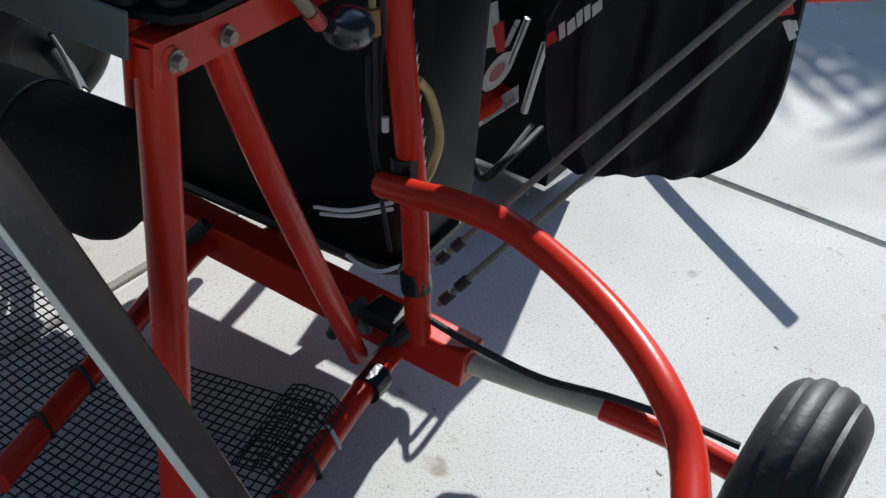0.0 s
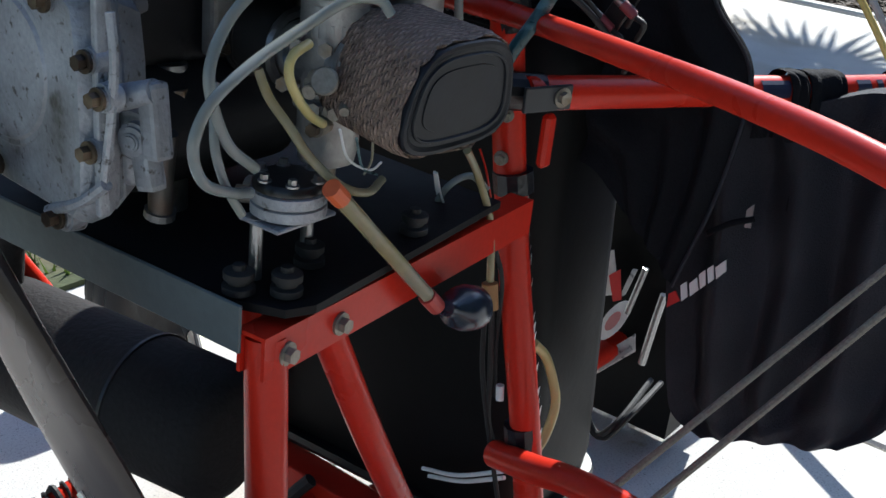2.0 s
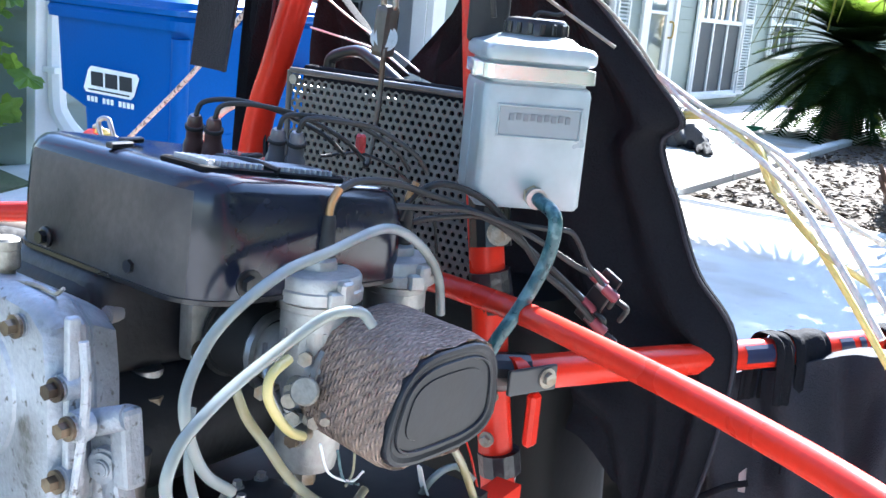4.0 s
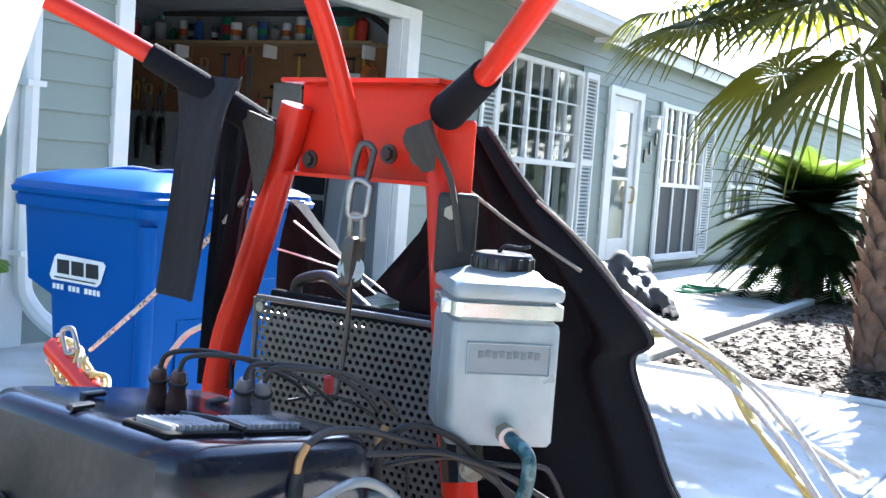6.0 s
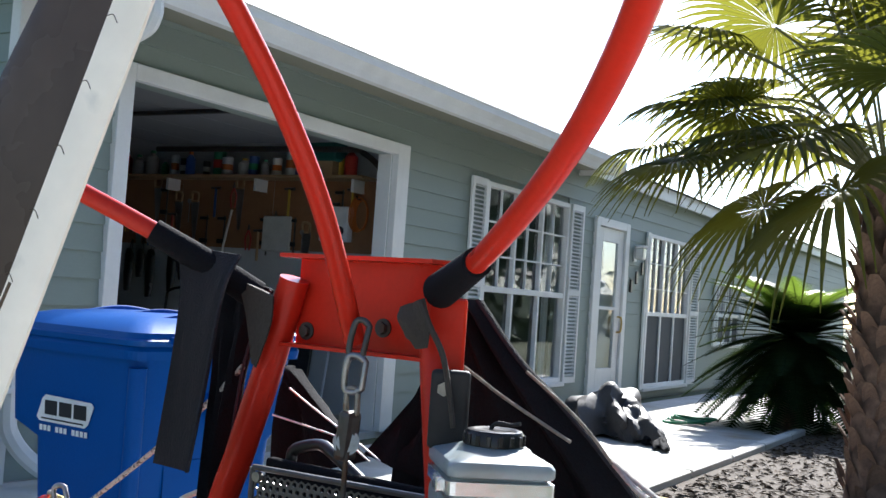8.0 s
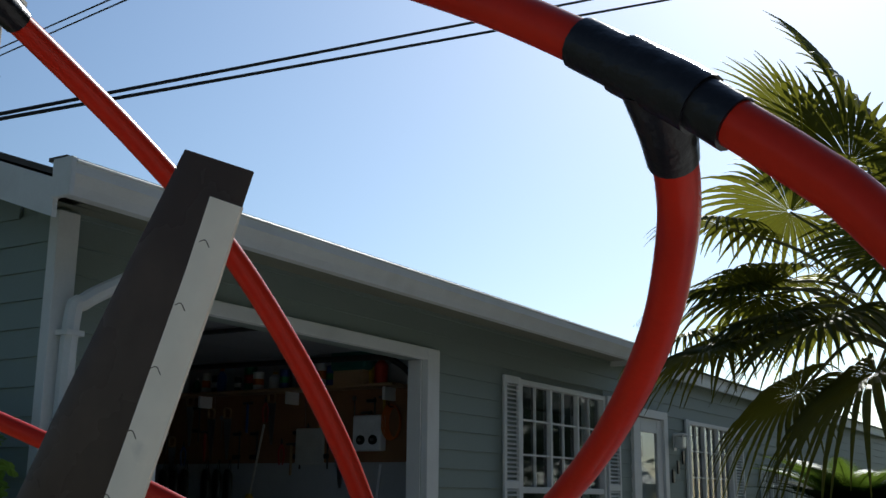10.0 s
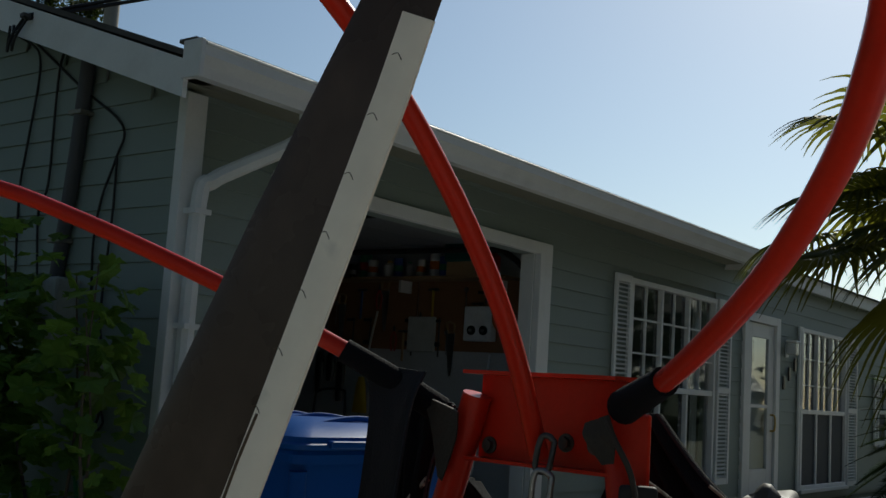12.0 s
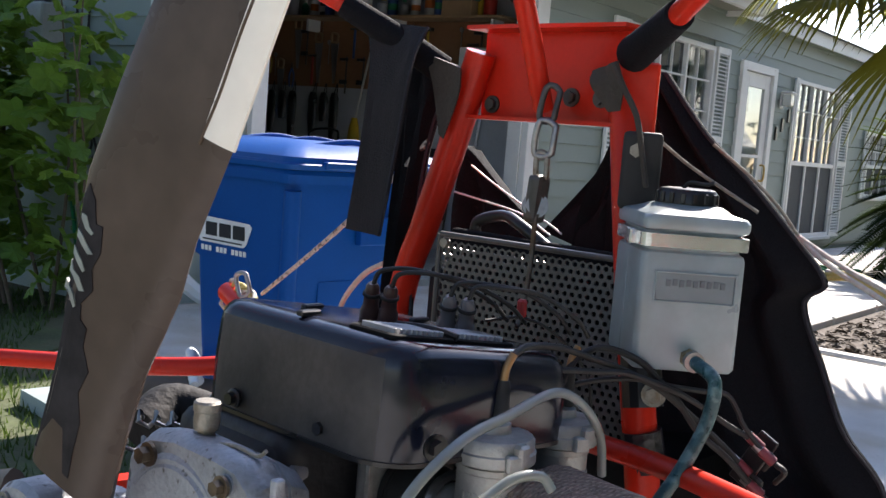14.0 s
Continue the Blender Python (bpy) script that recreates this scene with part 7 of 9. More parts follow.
solid("leather_loop", sheet([(1.137, 0.688, 1.143), (1.132, 0.686, 1.130), (1.135, 0.667, 1.107)], [(1.135, 0.662, 1.152), (1.132, 0.653, 1.130), (1.135, 0.655, 1.109)], 8, 10, 0.5, 0.003, 0.004, 9.0), bpy.data.materials["worn_brown_webbing"], "worn brown webbing loop with stitched edge", "strap loop", smooth=True)
solid("strap_end", tubem([(1.133, 0.664, 1.149), (1.129, 0.650, 1.129), (1.129, 0.634, 1.104), (1.129, 0.625, 1.072), (1.128, 0.618, 1.045)], 0.003, 8, 6, 0.0024), bpy.data.materials["worn_brown_webbing"], "narrow brown stitched strap end", "strap", smooth=True)
# edge ropes over the cover
GREYCORD = mat("grey_cord", (0.2, 0.185, 0.155), 0.8, var=0.4, scale=180, bump=0.6)
PALE = mat("pale_cord", (0.45, 0.42, 0.36), 0.7, var=0.25, scale=200, bump=0.5)
solid("cover_cord", tubem([(1.200, 0.661, 1.094), (1.220, 0.651, 1.081), (1.240, 0.632, 1.063), (1.270, 0.578, 1.028)], 0.0017, 8, 6), GREYCORD, "pale cord tied across the black cover", "cord", smooth=True)
solid("cover_cord", tubem([(1.280, 0.635, 1.088), (1.290, 0.600, 1.061), (1.300, 0.574, 1.036), (1.310, 0.553, 1.008)], 0.0016, 8, 6), GREYCORD, "pale cord along the edge of the black cover", "cord", smooth=True)
for k, pts in enumerate(([(1.240, 0.920, 1.015), (1.250, 0.877, 1.007), (1.260, 0.839, 0.998), (1.260, 0.801, 0.980)], [(1.240, 0.899, 1.046), (1.250, 0.863, 1.023), (1.250, 0.802, 0.995), (1.250, 0.780, 0.984)])):
    solid("thin_cord", tubem(pts, 0.001, 8, 6), WHITE, "thin white cord behind the seat", "cord", smooth=True)
# suspension lines running off to the side
YROPE = mat("yellow_line", (0.5, 0.4, 0.13), 0.6, var=0.2, scale=200, bump=0.4)
LINES = [[(1.330, 0.561, 1.006), (1.300, 0.517, 0.985), (1.270, 0.457, 0.964), (1.220, 0.388, 0.937), (1.180, 0.335, 0.899), (1.150, 0.285, 0.853)],
         [(1.330, 0.564, 1.008), (1.300, 0.503, 0.985), (1.270, 0.443, 0.968), (1.220, 0.381, 0.951), (1.180, 0.319, 0.902), (1.150, 0.274, 0.860)],
         [(1.360, 0.543, 0.971), (1.340, 0.502, 0.976), (1.300, 0.447, 0.959), (1.250, 0.394, 0.914), (1.200, 0.344, 0.894), (1.170, 0.298, 0.883)],
         [(1.360, 0.543, 0.967), (1.340, 0.506, 0.971), (1.300, 0.449, 0.954), (1.270, 0.417, 0.927), (1.220, 0.370, 0.908), (1.200, 0.328, 0.871), (1.200, 0.287, 0.820)],
         [(1.360, 0.541, 0.974), (1.330, 0.481, 0.972), (1.280, 0.414, 0.946), (1.250, 0.372, 0.923), (1.200, 0.307, 0.911)]]
for k, pts in enumerate(LINES):
    solid("suspension_line", tubem(pts, 0.0027, 8, 6), PALE if k in (0, 1, 4) else YROPE, "pale parachute suspension line" if k in (0, 1, 4) else "yellow parachute suspension line", "line", "suspension lines", smooth=True)
# chain link, shackle, swivel pulley and lift cord
hoist = thing("pulley_chain", (1.130, 0.725, 1.058), "steel quick link and pulley hanging from the cross plate", "pulley")


def link(a, b, w, r):
    a, b = Vector(a), Vector(b)
    d = (b - a)
    s = d.normalized().cross(Vector((1, 0.3, 0))).normalized() * w
    return tubem([a + d * 0.12 + s, a, a + d * 0.12 - s, b - d * 0.12 - s, b, b - d * 0.12 + s], r, 10, 5, None, True)


part("eye_strap", link((1.135, 0.726, 1.128), (1.130, 0.729, 1.095), 0.007, 0.003), DARKSTEEL, hoist, "", True)
part("quick_link", link((1.130, 0.726, 1.096), (1.130, 0.729, 1.063), 0.0085, 0.0032), STEEL, hoist, "", True)
part("shackle", link((1.130, 0.729, 1.067), (1.130, 0.728, 1.042), 0.005, 0.0028), ZINC, hoist, "", True)
part("pulley_cheek", boxm(Vector((1.130, 0.731, 1.024)), (0.02, 0.014, 0.045), Matrix.Rotation(0.08, 4, "X"), 0.005, 2), DARKSTEEL, hoist)
part("sheave", cylm(Vector((1.124, 0.727, 1.019)), Vector((1.136, 0.737, 1.017)), 0.012, None, 20, 0.003), STEEL, hoist, "", True)
part("cord", tubem([(1.125, 0.727, 1.009), (1.125, 0.728, 0.959), (1.120, 0.731, 0.910), (1.110, 0.731, 0.907)], 0.0026, 8, 5), DARKSTEEL, hoist, "", True)
solid("grey_hook", tubem([(1.200, 0.855, 0.975), (1.200, 0.851, 0.990), (1.200, 0.819, 0.999), (1.190, 0.789, 0.992), (1.180, 0.746, 0.974)], 0.006, 10, 6), BLACK, "dark bent metal bar behind the seat back", "metal bar", smooth=True)
# rope-wound outrigger end on the far side
out = thing("rope_outrigger", (1.450, 1.513, 0.755), "red tube end wound with yellow and white ropes", "outrigger")
oa, ob_ = Vector((1.420, 1.524, 0.800)), Vector((1.360, 1.323, 0.752))
part("tube_end", tubem([oa, ob_, ob_ + (ob_ - oa) * 1.0], 0.0165, 14, 4), RED, out, "", True)
random.seed(5)
for k in range(9):
    c = oa.lerp(ob_, 0.1 + 0.09 * k)
    w = 0.021 + 0.010 * random.random()
    e1, e2 = Vector((0.3, 1, 0)).normalized(), Vector((0.2, 0, 1)).normalized()
    part("rope_turn", tubem([c + e1 * w * math.cos(t) * 1.2 + e2 * w * math.sin(t) + Vector((0.006 * math.sin(3 * t + k), 0, 0)) for t in [j * math.pi / 5 for j in range(10)]], 0.0035, 6, 3, None, True), YROPE if k % 3 else PALE, out, "", True)
part("carabiner", link((1.400, 1.470, 0.839), (1.400, 1.454, 0.804), 0.010, 0.0038), STEEL, out, "", True)
part("stay_rope", tubem([(1.410, 1.427, 0.812), (1.300, 1.178, 0.929), (1.200, 0.979, 1.022), (1.190, 0.921, 1.068)], 0.0032, 8, 4), mat("flecked_rope", (0.42, 0.4, 0.36), 0.7, var=0.3, scale=260, bump=0.6, second=(0.08, 0.06, 0.06), spread=(0.52, 0.58)), out, "white rope with dark flecks", True)
part("stay_rope", tubem([(1.250, 1.101, 0.830), (1.240, 1.080, 0.868), (1.220, 1.030, 0.907), (1.200, 0.980, 0.928)], 0.0034, 8, 5), PALE, out, "", True)
# ---- wheelie bin ----
BINBLUE = mat("blue_bin_plastic", (0.001, 0.066, 0.29), 0.5, spec=0.15, var=0.1, scale=4, fine=120, bump=0.12, second=(0.003, 0.08, 0.3), spread=(0.55, 0.8))
LIDBLUE = mat("blue_lid_plastic", (0.002, 0.072, 0.3), 0.45, spec=0.25, var=0.1, scale=3, fine=120, bump=0.12, second=(0.06, 0.1, 0.25), spread=(0.6, 0.85))
STICK = plain_mat("white_sticker", (0.75, 0.76, 0.78), 0.5)
STICKBLACK = plain_mat("sticker_black", (0.01, 0.012, 0.02), 0.5)
bin_ = thing("wheelie_bin", (3.1, 3.25, 0), "blue plastic wheelie bin with closed lid on the driveway", "bin")


def bin_ring(k, z, grow=0.0):
    """A rounded rectangle of the bin, k from 0 at the foot to 1 at the rim; above its shoulder it widens."""
    x0, x1 = 2.80 - 0.05 * k - grow, 3.42 + 0.06 * k + grow
    y0, y1 = 2.915 - 0.05 * k - grow, 3.37 + 0.05 * k + grow
    if z > 0.62:
        x1 += 0.05
        y1 += 0.13
    return [Vector((p[0], p[1], z)) for p in rrect(x0, x1, y0, y1, 0.06, z)]


bm = bmesh.new()
loft(bm, [bin_ring(k, z) for k, z in ((0.0, 0.03), (0.02, 0.05), (0.3, 0.3), (0.62, 0.58), (0.66, 0.625), (0.94, 0.90), (0.95, 0.905))])
body = part("body", bm, BINBLUE, bin_, "", True)
bm = bmesh.new()
loft(bm, [bin_ring(1.0, 0.885, -0.006), bin_ring(1.0, 0.885, 0.018), bin_ring(1.0, 0.915, 0.022), bin_ring(1.0, 0.93, 0.016)])
part("rim", bm, BINBLUE, bin_)
bm = bmesh.new()
loft(bm, [bin_ring(1.0, 0.932, 0.03), bin_ring(1.0, 0.95, 0.034), bin_ring(1.0, 0.956, 0.026), bin_ring(1.0, 0.975, 0.022), bin_ring(1.0, 0.995, -0.01), bin_ring(1.0, 1.018, -0.09), bin_ring(1.0, 1.03, -0.19), bin_ring(1.0, 1.03, -0.24)])
lid = part("lid", bm, LIDBLUE, bin_, "", True)
part("lid_lip", rbox((3.16, 2.838, 0.951), (0.6, 0.04, 0.026), 0.008, yaw=0), LIDBLUE, lid)
for y in (2.98, 3.18, 3.40):
    part("lid_rib", tubem([(2.86, y, 0.992), (3.0, y, 1.02), (3.14, y, 1.034), (3.3, y, 1.018)], 0.011, 8, 4, flat=0.6), LIDBLUE, lid, "", True)
part("lid_grip", rbox((2.745, 3.10, 0.95), (0.05, 0.24, 0.02), 0.007, yaw=0), LIDBLUE, lid)
part("lid_hinge", cylm((3.56, 2.95, 0.94), (3.56, 3.5, 0.94), 0.016, seg=12), LIDBLUE, lid)
part("side_panel", slab([(2.92, 2.884), (3.34, 2.884), (3.32, 2.91), (2.94, 2.91)], 0.16, 0.54), BINBLUE, body)
part("corner_column", tubem([(2.81, 2.925, 0.06), (2.79, 2.9, 0.5), (2.775, 2.885, 0.86)], 0.03, 12), BINBLUE, body, "", True)
part("side_grip", rbox((3.22, 2.862, 0.72), (0.28, 0.03, 0.10), 0.006, yaw=0), BINBLUE, body)
for y in (3.03, 3.48):
    w_ = part("wheel", cylm((3.40, y - 0.025, 0.1), (3.40, y + 0.025, 0.1), 0.1, seg=28, bevel=0.012), RUBBER, bin_)
    part("hub", cylm((3.40, y - 0.031, 0.1), (3.40, y + 0.031, 0.1), 0.04, seg=16), BINBLUE, w_)


def bin_face(y, z):
    return Vector((2.80 - 0.05 * (z - 0.05) / 0.85 - 0.002, y, z))


STK = part("sticker", slab([(0, 0), (1, 0), (1, 1), (0, 1)], 0, 1), STICK, body, "white sticker with dark shapes")
STK.data.clear_geometry()
bm = bmesh.new()
v = []
for dx in (0.0, -0.002):
    v.append([bm.verts.new(bin_face(y, z) + Vector((dx, 0, 0))) for y, z in ((3.335, 0.715), (3.318, 0.729), (3.078, 0.724), (3.064, 0.712), (3.092, 0.65), (3.11, 0.636), (3.35, 0.636), (3.363, 0.65))])
bm.faces.new(v[0])
bm.faces.new(v[1][::-1])
for i in range(8):
    bm.faces.new((v[0][i], v[0][(i + 1) % 8], v[1][(i + 1) % 8], v[1][i]))
bmesh.ops.recalc_face_normals(bm, faces=bm.faces)
bm.to_mesh(STK.data)
bm.free()


def bin_bar(y0, y1, z0, z1, material, out=0.0035):
    c = bin_face((y0 + y1) / 2, (z0 + z1) / 2)
    part("bar", boxm(c + Vector((-out, 0, 0)), (0.0015, abs(y1 - y0), z1 - z0), Matrix.Rotation(radians(-3.3), 4, "Y")), material, STK)


# three plain dark blocks for the mark, a thin line below and a row of pale bars under the sticker
for k in range(3):
    ya = 3.318 - k * 0.077
    bin_bar(ya, ya - 0.064, 0.662, 0.711, STICKBLACK)
bin_bar(3.335, 3.115, 0.645, 0.650, STICKBLACK)
for k in range(12):
    ya = 3.345 - k * 0.0215
    if k not in (3, 7):
        bin_bar(ya, ya - 0.015, 0.605, 0.624, STICK, 0.002)

# ---- leaves ----
def leaf_mat(name, color, tint, rough=0.4, mixing=0.4, spec=0.4):
    m = mat(name, color, rough, var=0.25, scale=3, fine=40, bump=0.1, island=True, spec=spec)
    n, l = m.node_tree.nodes, m.node_tree.links
    tr = n.new("ShaderNodeBsdfTranslucent")
    tr.inputs[0].default_value = (*tint, 1)
    mx = n.new("ShaderNodeMixShader")
    mx.inputs[0].default_value = mixing
    l.new(n["Principled BSDF"].outputs[0], mx.inputs[1])
    l.new(tr.outputs[0], mx.inputs[2])
    l.new(mx.outputs[0], n["Material Output"].inputs[0])
    return m


PALMLEAF = leaf_mat("palm_leaf", (0.02, 0.034, 0.013), (0.27, 0.27, 0.03), 0.45, 0.36, 0.15)
PETIOLE = mat("palm_petiole", (0.16, 0.15, 0.06), 0.5, var=0.25, scale=8, bump=0.1)
BOOT = mat("palm_boot", (0.2, 0.125, 0.085), 0.85, var=0.35, scale=14, fine=80, bump=0.6, second=(0.09, 0.055, 0.04), spread=(0.4, 0.65))
SAGO = leaf_mat("cycad_leaf", (0.009, 0.02, 0.009), (0.05, 0.085, 0.012), 0.8, 0.18, 0.05)
VINE = leaf_mat("lobed_leaf", (0.085, 0.17, 0.035), (0.34, 0.48, 0.06), 0.35, 0.42)
BARK = mat("grey_bark", (0.13, 0.1, 0.075), 0.9, var=0.3, scale=20, bump=0.5)
rnd = random.Random(11)

# ---- fan palm ----
PB, PT = Vector((8.05, 1.55, 0.0)), Vector((8.08, 1.60, 2.25))
palm = thing("fan_palm", PB, "fan palm with a stubby brown trunk and backlit green fronds", "palm tree")
part("trunk", tubem([PB + Vector((0, 0, -0.05)), PB + Vector((0.0, 0, 0.6)), PB.lerp(PT, 0.6), PT], 0.30, 18, 5, 0.22), BOOT, palm, "", True)
bm = bmesh.new()
loft(bm, [[Vector((math.sin(a) * w * (1 - 0.15 * abs(math.sin(a))), -d + 0.018 * math.cos(a) ** 2, z)) for a in [j * math.pi / 4 for j in range(8)]] for w, d, z in ((0.075, 0.0, -0.05), (0.07, 0.035, 0.02), (0.055, 0.06, 0.075), (0.03, 0.085, 0.115))])
boot0 = part("boot", bm, BOOT, palm)
boot_mesh = boot0.data
bpy.data.objects.remove(boot0)
for r_ in range(20):
    for k in range(9):
        a = 2 * math.pi * (k + 0.5 * (r_ % 2)) / 9 + rnd.uniform(-0.12, 0.12)
        z = 0.06 + r_ * 0.108 + rnd.uniform(-0.03, 0.03)
        c = PB.lerp(PT, z / 2.25)
        R_ = 0.275 - 0.07 * z / 2.25
        ob = new("boot", boot_mesh)
        ob.parent = palm
        s = rnd.uniform(0.8, 1.25)
        ob.matrix_basis = palm.matrix_basis.inverted() @ Matrix.Translation((c.x + R_ * math.cos(a), c.y + R_ * math.sin(a), z)) @ Matrix.Rotation(a + math.pi / 2 + rnd.uniform(-0.2, 0.2), 4, "Z") @ Matrix.Rotation(rnd.uniform(-0.1, 0.25), 4, "X") @ Matrix.Diagonal((s, s * rnd.uniform(0.6, 1.1), s, 1))


def frond(hast, out, size, droop, seed):
    """A petiole from the crown to the hastula and a pleated fan of split segments there."""
    q = random.Random(seed)
    hast, out = Vector(hast), Vector(out).normalized()
    start = PT + Vector((out.x * 0.12, out.y * 0.12, -0.1))
    mid = start.lerp(hast, 0.5) + Vector((0, 0, 0.16 + 0.1 * droop))
    stem = part("frond", tubem([start, mid, hast], 0.019, 8, 6, 0.011, flat=0.6), PETIOLE, palm, "", True)
    side = out.cross(Vector((0, 0, 1))).normalized()
    up = side.cross(out).normalized()
    tiltm = Matrix.Rotation(q.uniform(-0.5, 0.5), 3, out)
    side, up = tiltm @ side, tiltm @ up
    bm = bmesh.new()
    n = 40
    for k in range(n):
        a = radians(-158 + 316 * (k + 0.5) / n)
        d = (out * math.cos(a) + side * math.sin(a)).normalized()
        e = (side * math.cos(a) - out * math.sin(a)).normalized()
        L = size * (0.72 + 0.28 * math.cos(a * 0.6)) * q.uniform(0.88, 1.06)
        half = math.tan(radians(158 / n))
        rows = []
        lat = q.uniform(-0.12, 0.12)
        for t in (0.03, 0.25, 0.48, 0.62, 0.78, 0.9, 1.0):
            wide = half * L * t if t < 0.5 else half * L * 0.5 * max(0.03, 1.25 * (1 - t) / 0.55 + 0.1)
            c = hast + d * L * t + up * (0.10 * size * math.sin(t * 2.2)) - Vector((0, 0, 1)) * (droop * L * 0.55 * t ** 3) + e * lat * L * max(0, t - 0.5) ** 2 * 2
            ridge = up * wide * 0.55
            rows.append([bm.verts.new(c - e * wide), bm.verts.new(c + ridge), bm.verts.new(c + e * wide)])
        for r0, r1 in zip(rows, rows[1:]):
            bm.faces.new((r0[0], r0[1], r1[1], r1[0]))
            bm.faces.new((r0[1], r0[2], r1[2], r1[1]))
    part("leaf_fan", bm, PALMLEAF, stem)


for k, (h, size, droop) in enumerate((
        ((7.350, 1.808, 1.987), 0.95, 0.9), ((7.950, 2.920, 2.303), 0.85, 0.6), ((7.900, 2.444, 3.234), 0.8, 0.45),
        ((8.100, 2.941, 2.741), 0.75, 0.5), ((7.700, 3.028, 2.232), 0.6, 0.6), ((8.300, 2.644, 2.819), 0.7, 0.5), ((8.000, 2.341, 3.838), 0.85, 0.1), ((7.800, 2.558, 2.449), 0.6, 0.6), ((7.900, 2.024, 3.954), 0.95, 0.2), ((7.600, 2.149, 2.346), 0.8, 0.7), ((8.300, 2.299, 2.467), 0.85, 0.4), ((7.700, 1.957, 3.467), 0.9, 0.05), ((8.100, 2.966, 3.221), 0.7, 0.6), ((8.300, 3.418, 2.454), 0.6, 0.8), ((7.800, 2.425, 1.935), 0.75, 0.8), ((8.000, 2.738, 2.662), 0.7, 0.8))):
    h = Vector(h)
    o = h - PT
    frond(h, (o.x, o.y, o.z * 0.6 - 0.35), size, droop, k)
for k in range(13):
    a = radians(200 + k * 24 + rnd.uniform(-8, 8)) if k < 9 else radians(rnd.uniform(-120, 60))
    el = radians(rnd.choice((5, 30, 55, 75)))
    l = rnd.uniform(0.85, 1.15)
    o = Vector((math.cos(a) * math.cos(el), math.sin(a) * math.cos(el), math.sin(el)))
    frond(PT + o * l, (o.x, o.y, o.z * 0.7 - 0.2), rnd.uniform(0.8, 1.0), rnd.uniform(0.3, 0.8), 30 + k)

# ---- cycad ----
cycad = thing("cycad", (12.6, 3.45, 0), "dark green cycad with arching feathery fronds by the wall", "cycad")
part("trunk", tubem([(12.6, 3.45, 0), (12.6, 3.45, 0.5), (12.6, 3.45, 0.95)], 0.24, 12, 3, 0.18), BOOT, cycad, "", True)
SAGONEW = leaf_mat("young_cycad_leaf", (0.045, 0.10, 0.022), (0.2, 0.3, 0.035), 0.5, 0.35, 0.15)
for k in range(110):
    a = k * 2.399
    el = radians(84 - 150 * (k / 110))
    d = Vector((math.cos(a), math.sin(a), 0))
    L = rnd.uniform(0.95, 1.3)
    pts = [Vector((12.6, 3.45, 0.98)) + d * (L * t * math.cos(el * (1 - 0.55 * t))) + Vector((0, 0, L * t * math.sin(el) * 0.9 - 0.34 * L * t * t)) for t in [j / 14 for j in range(15)]]
    bm = bmesh.new()
    for i in range(1, 14):
        t = (pts[i + 1] - pts[i - 1]).normalized()
        s = t.cross(Vector((0, 0, 1))).normalized()
        w = 0.2 * math.sin(math.pi * (0.12 + 0.86 * i / 14)) + 0.02
        for sg in (-1, 1):
            for f_ in (0.0, 0.25, 0.5, 0.75):
                c = pts[i].lerp(pts[i + 1], f_)
                tip = c + s * sg * w + t * w * 0.45 + Vector((0, 0, 0.05 * w))
                vs = [bm.verts.new(p) for p in (c - t * 0.016, c + t * 0.016, tip)]
                bm.faces.new(vs)
    tube(bm, pts, 0.007, 5, 0, 0.003)
    part("frond", bm, SAGONEW if k < 16 else SAGO, cycad)["kind"] = "stuff"

# ---- lobed-leaf shrub by the end wall ----
shrub = thing("shrub", (3.35, 5.6, -0.03), "leafy green shrub with lobed leaves against the end wall", "shrub")
bm = bmesh.new()
lobes = []
for k in range(15):
    a = radians(-150 + 300 * k / 14)
    lobes.append((math.sin(a), math.cos(a), 0.62 + 0.38 * abs(math.cos(2.5 * a))))
c0 = bm.verts.new((0, 0.25, 0))
rim = [bm.verts.new((x * r_ * 0.55, 0.25 + y * r_ * 0.6, -0.16 * r_ * abs(x) + 0.05 * (k % 2))) for k, (x, y, r_) in enumerate(lobes)]
rim.append(bm.verts.new((0, -0.12, 0)))
for i in range(len(rim)):
    bm.faces.new((c0, rim[i], rim[(i + 1) % len(rim)]))
leaf0 = part("leaf", bm, VINE, shrub)
leaf_mesh = leaf0.data
bpy.data.objects.remove(leaf0)
base_v = [v.co.copy() for v in leaf_mesh.vertices]
base_f = [tuple(p.vertices) for p in leaf_mesh.polygons]
all_v, all_f = [], []
stems = []
for k in range(11):
    b0 = Vector((rnd.uniform(3.2, 3.55), 5.15 + 0.13 * k, -0.03))
    top = b0 + Vector((rnd.uniform(-0.35, 0.1), rnd.uniform(-0.25, 0.25), rnd.uniform(1.25, 2.0)))
    mid = b0.lerp(top, 0.5) + Vector((rnd.uniform(-0.12, 0.12), rnd.uniform(-0.12, 0.12), 0))
    st = smoothline([b0, mid, top], 8)
    stems.append(st)
    part("stem", tubem([b0, mid, top], 0.012, 7, 6, 0.004), BARK, shrub, "", True)
count = 0
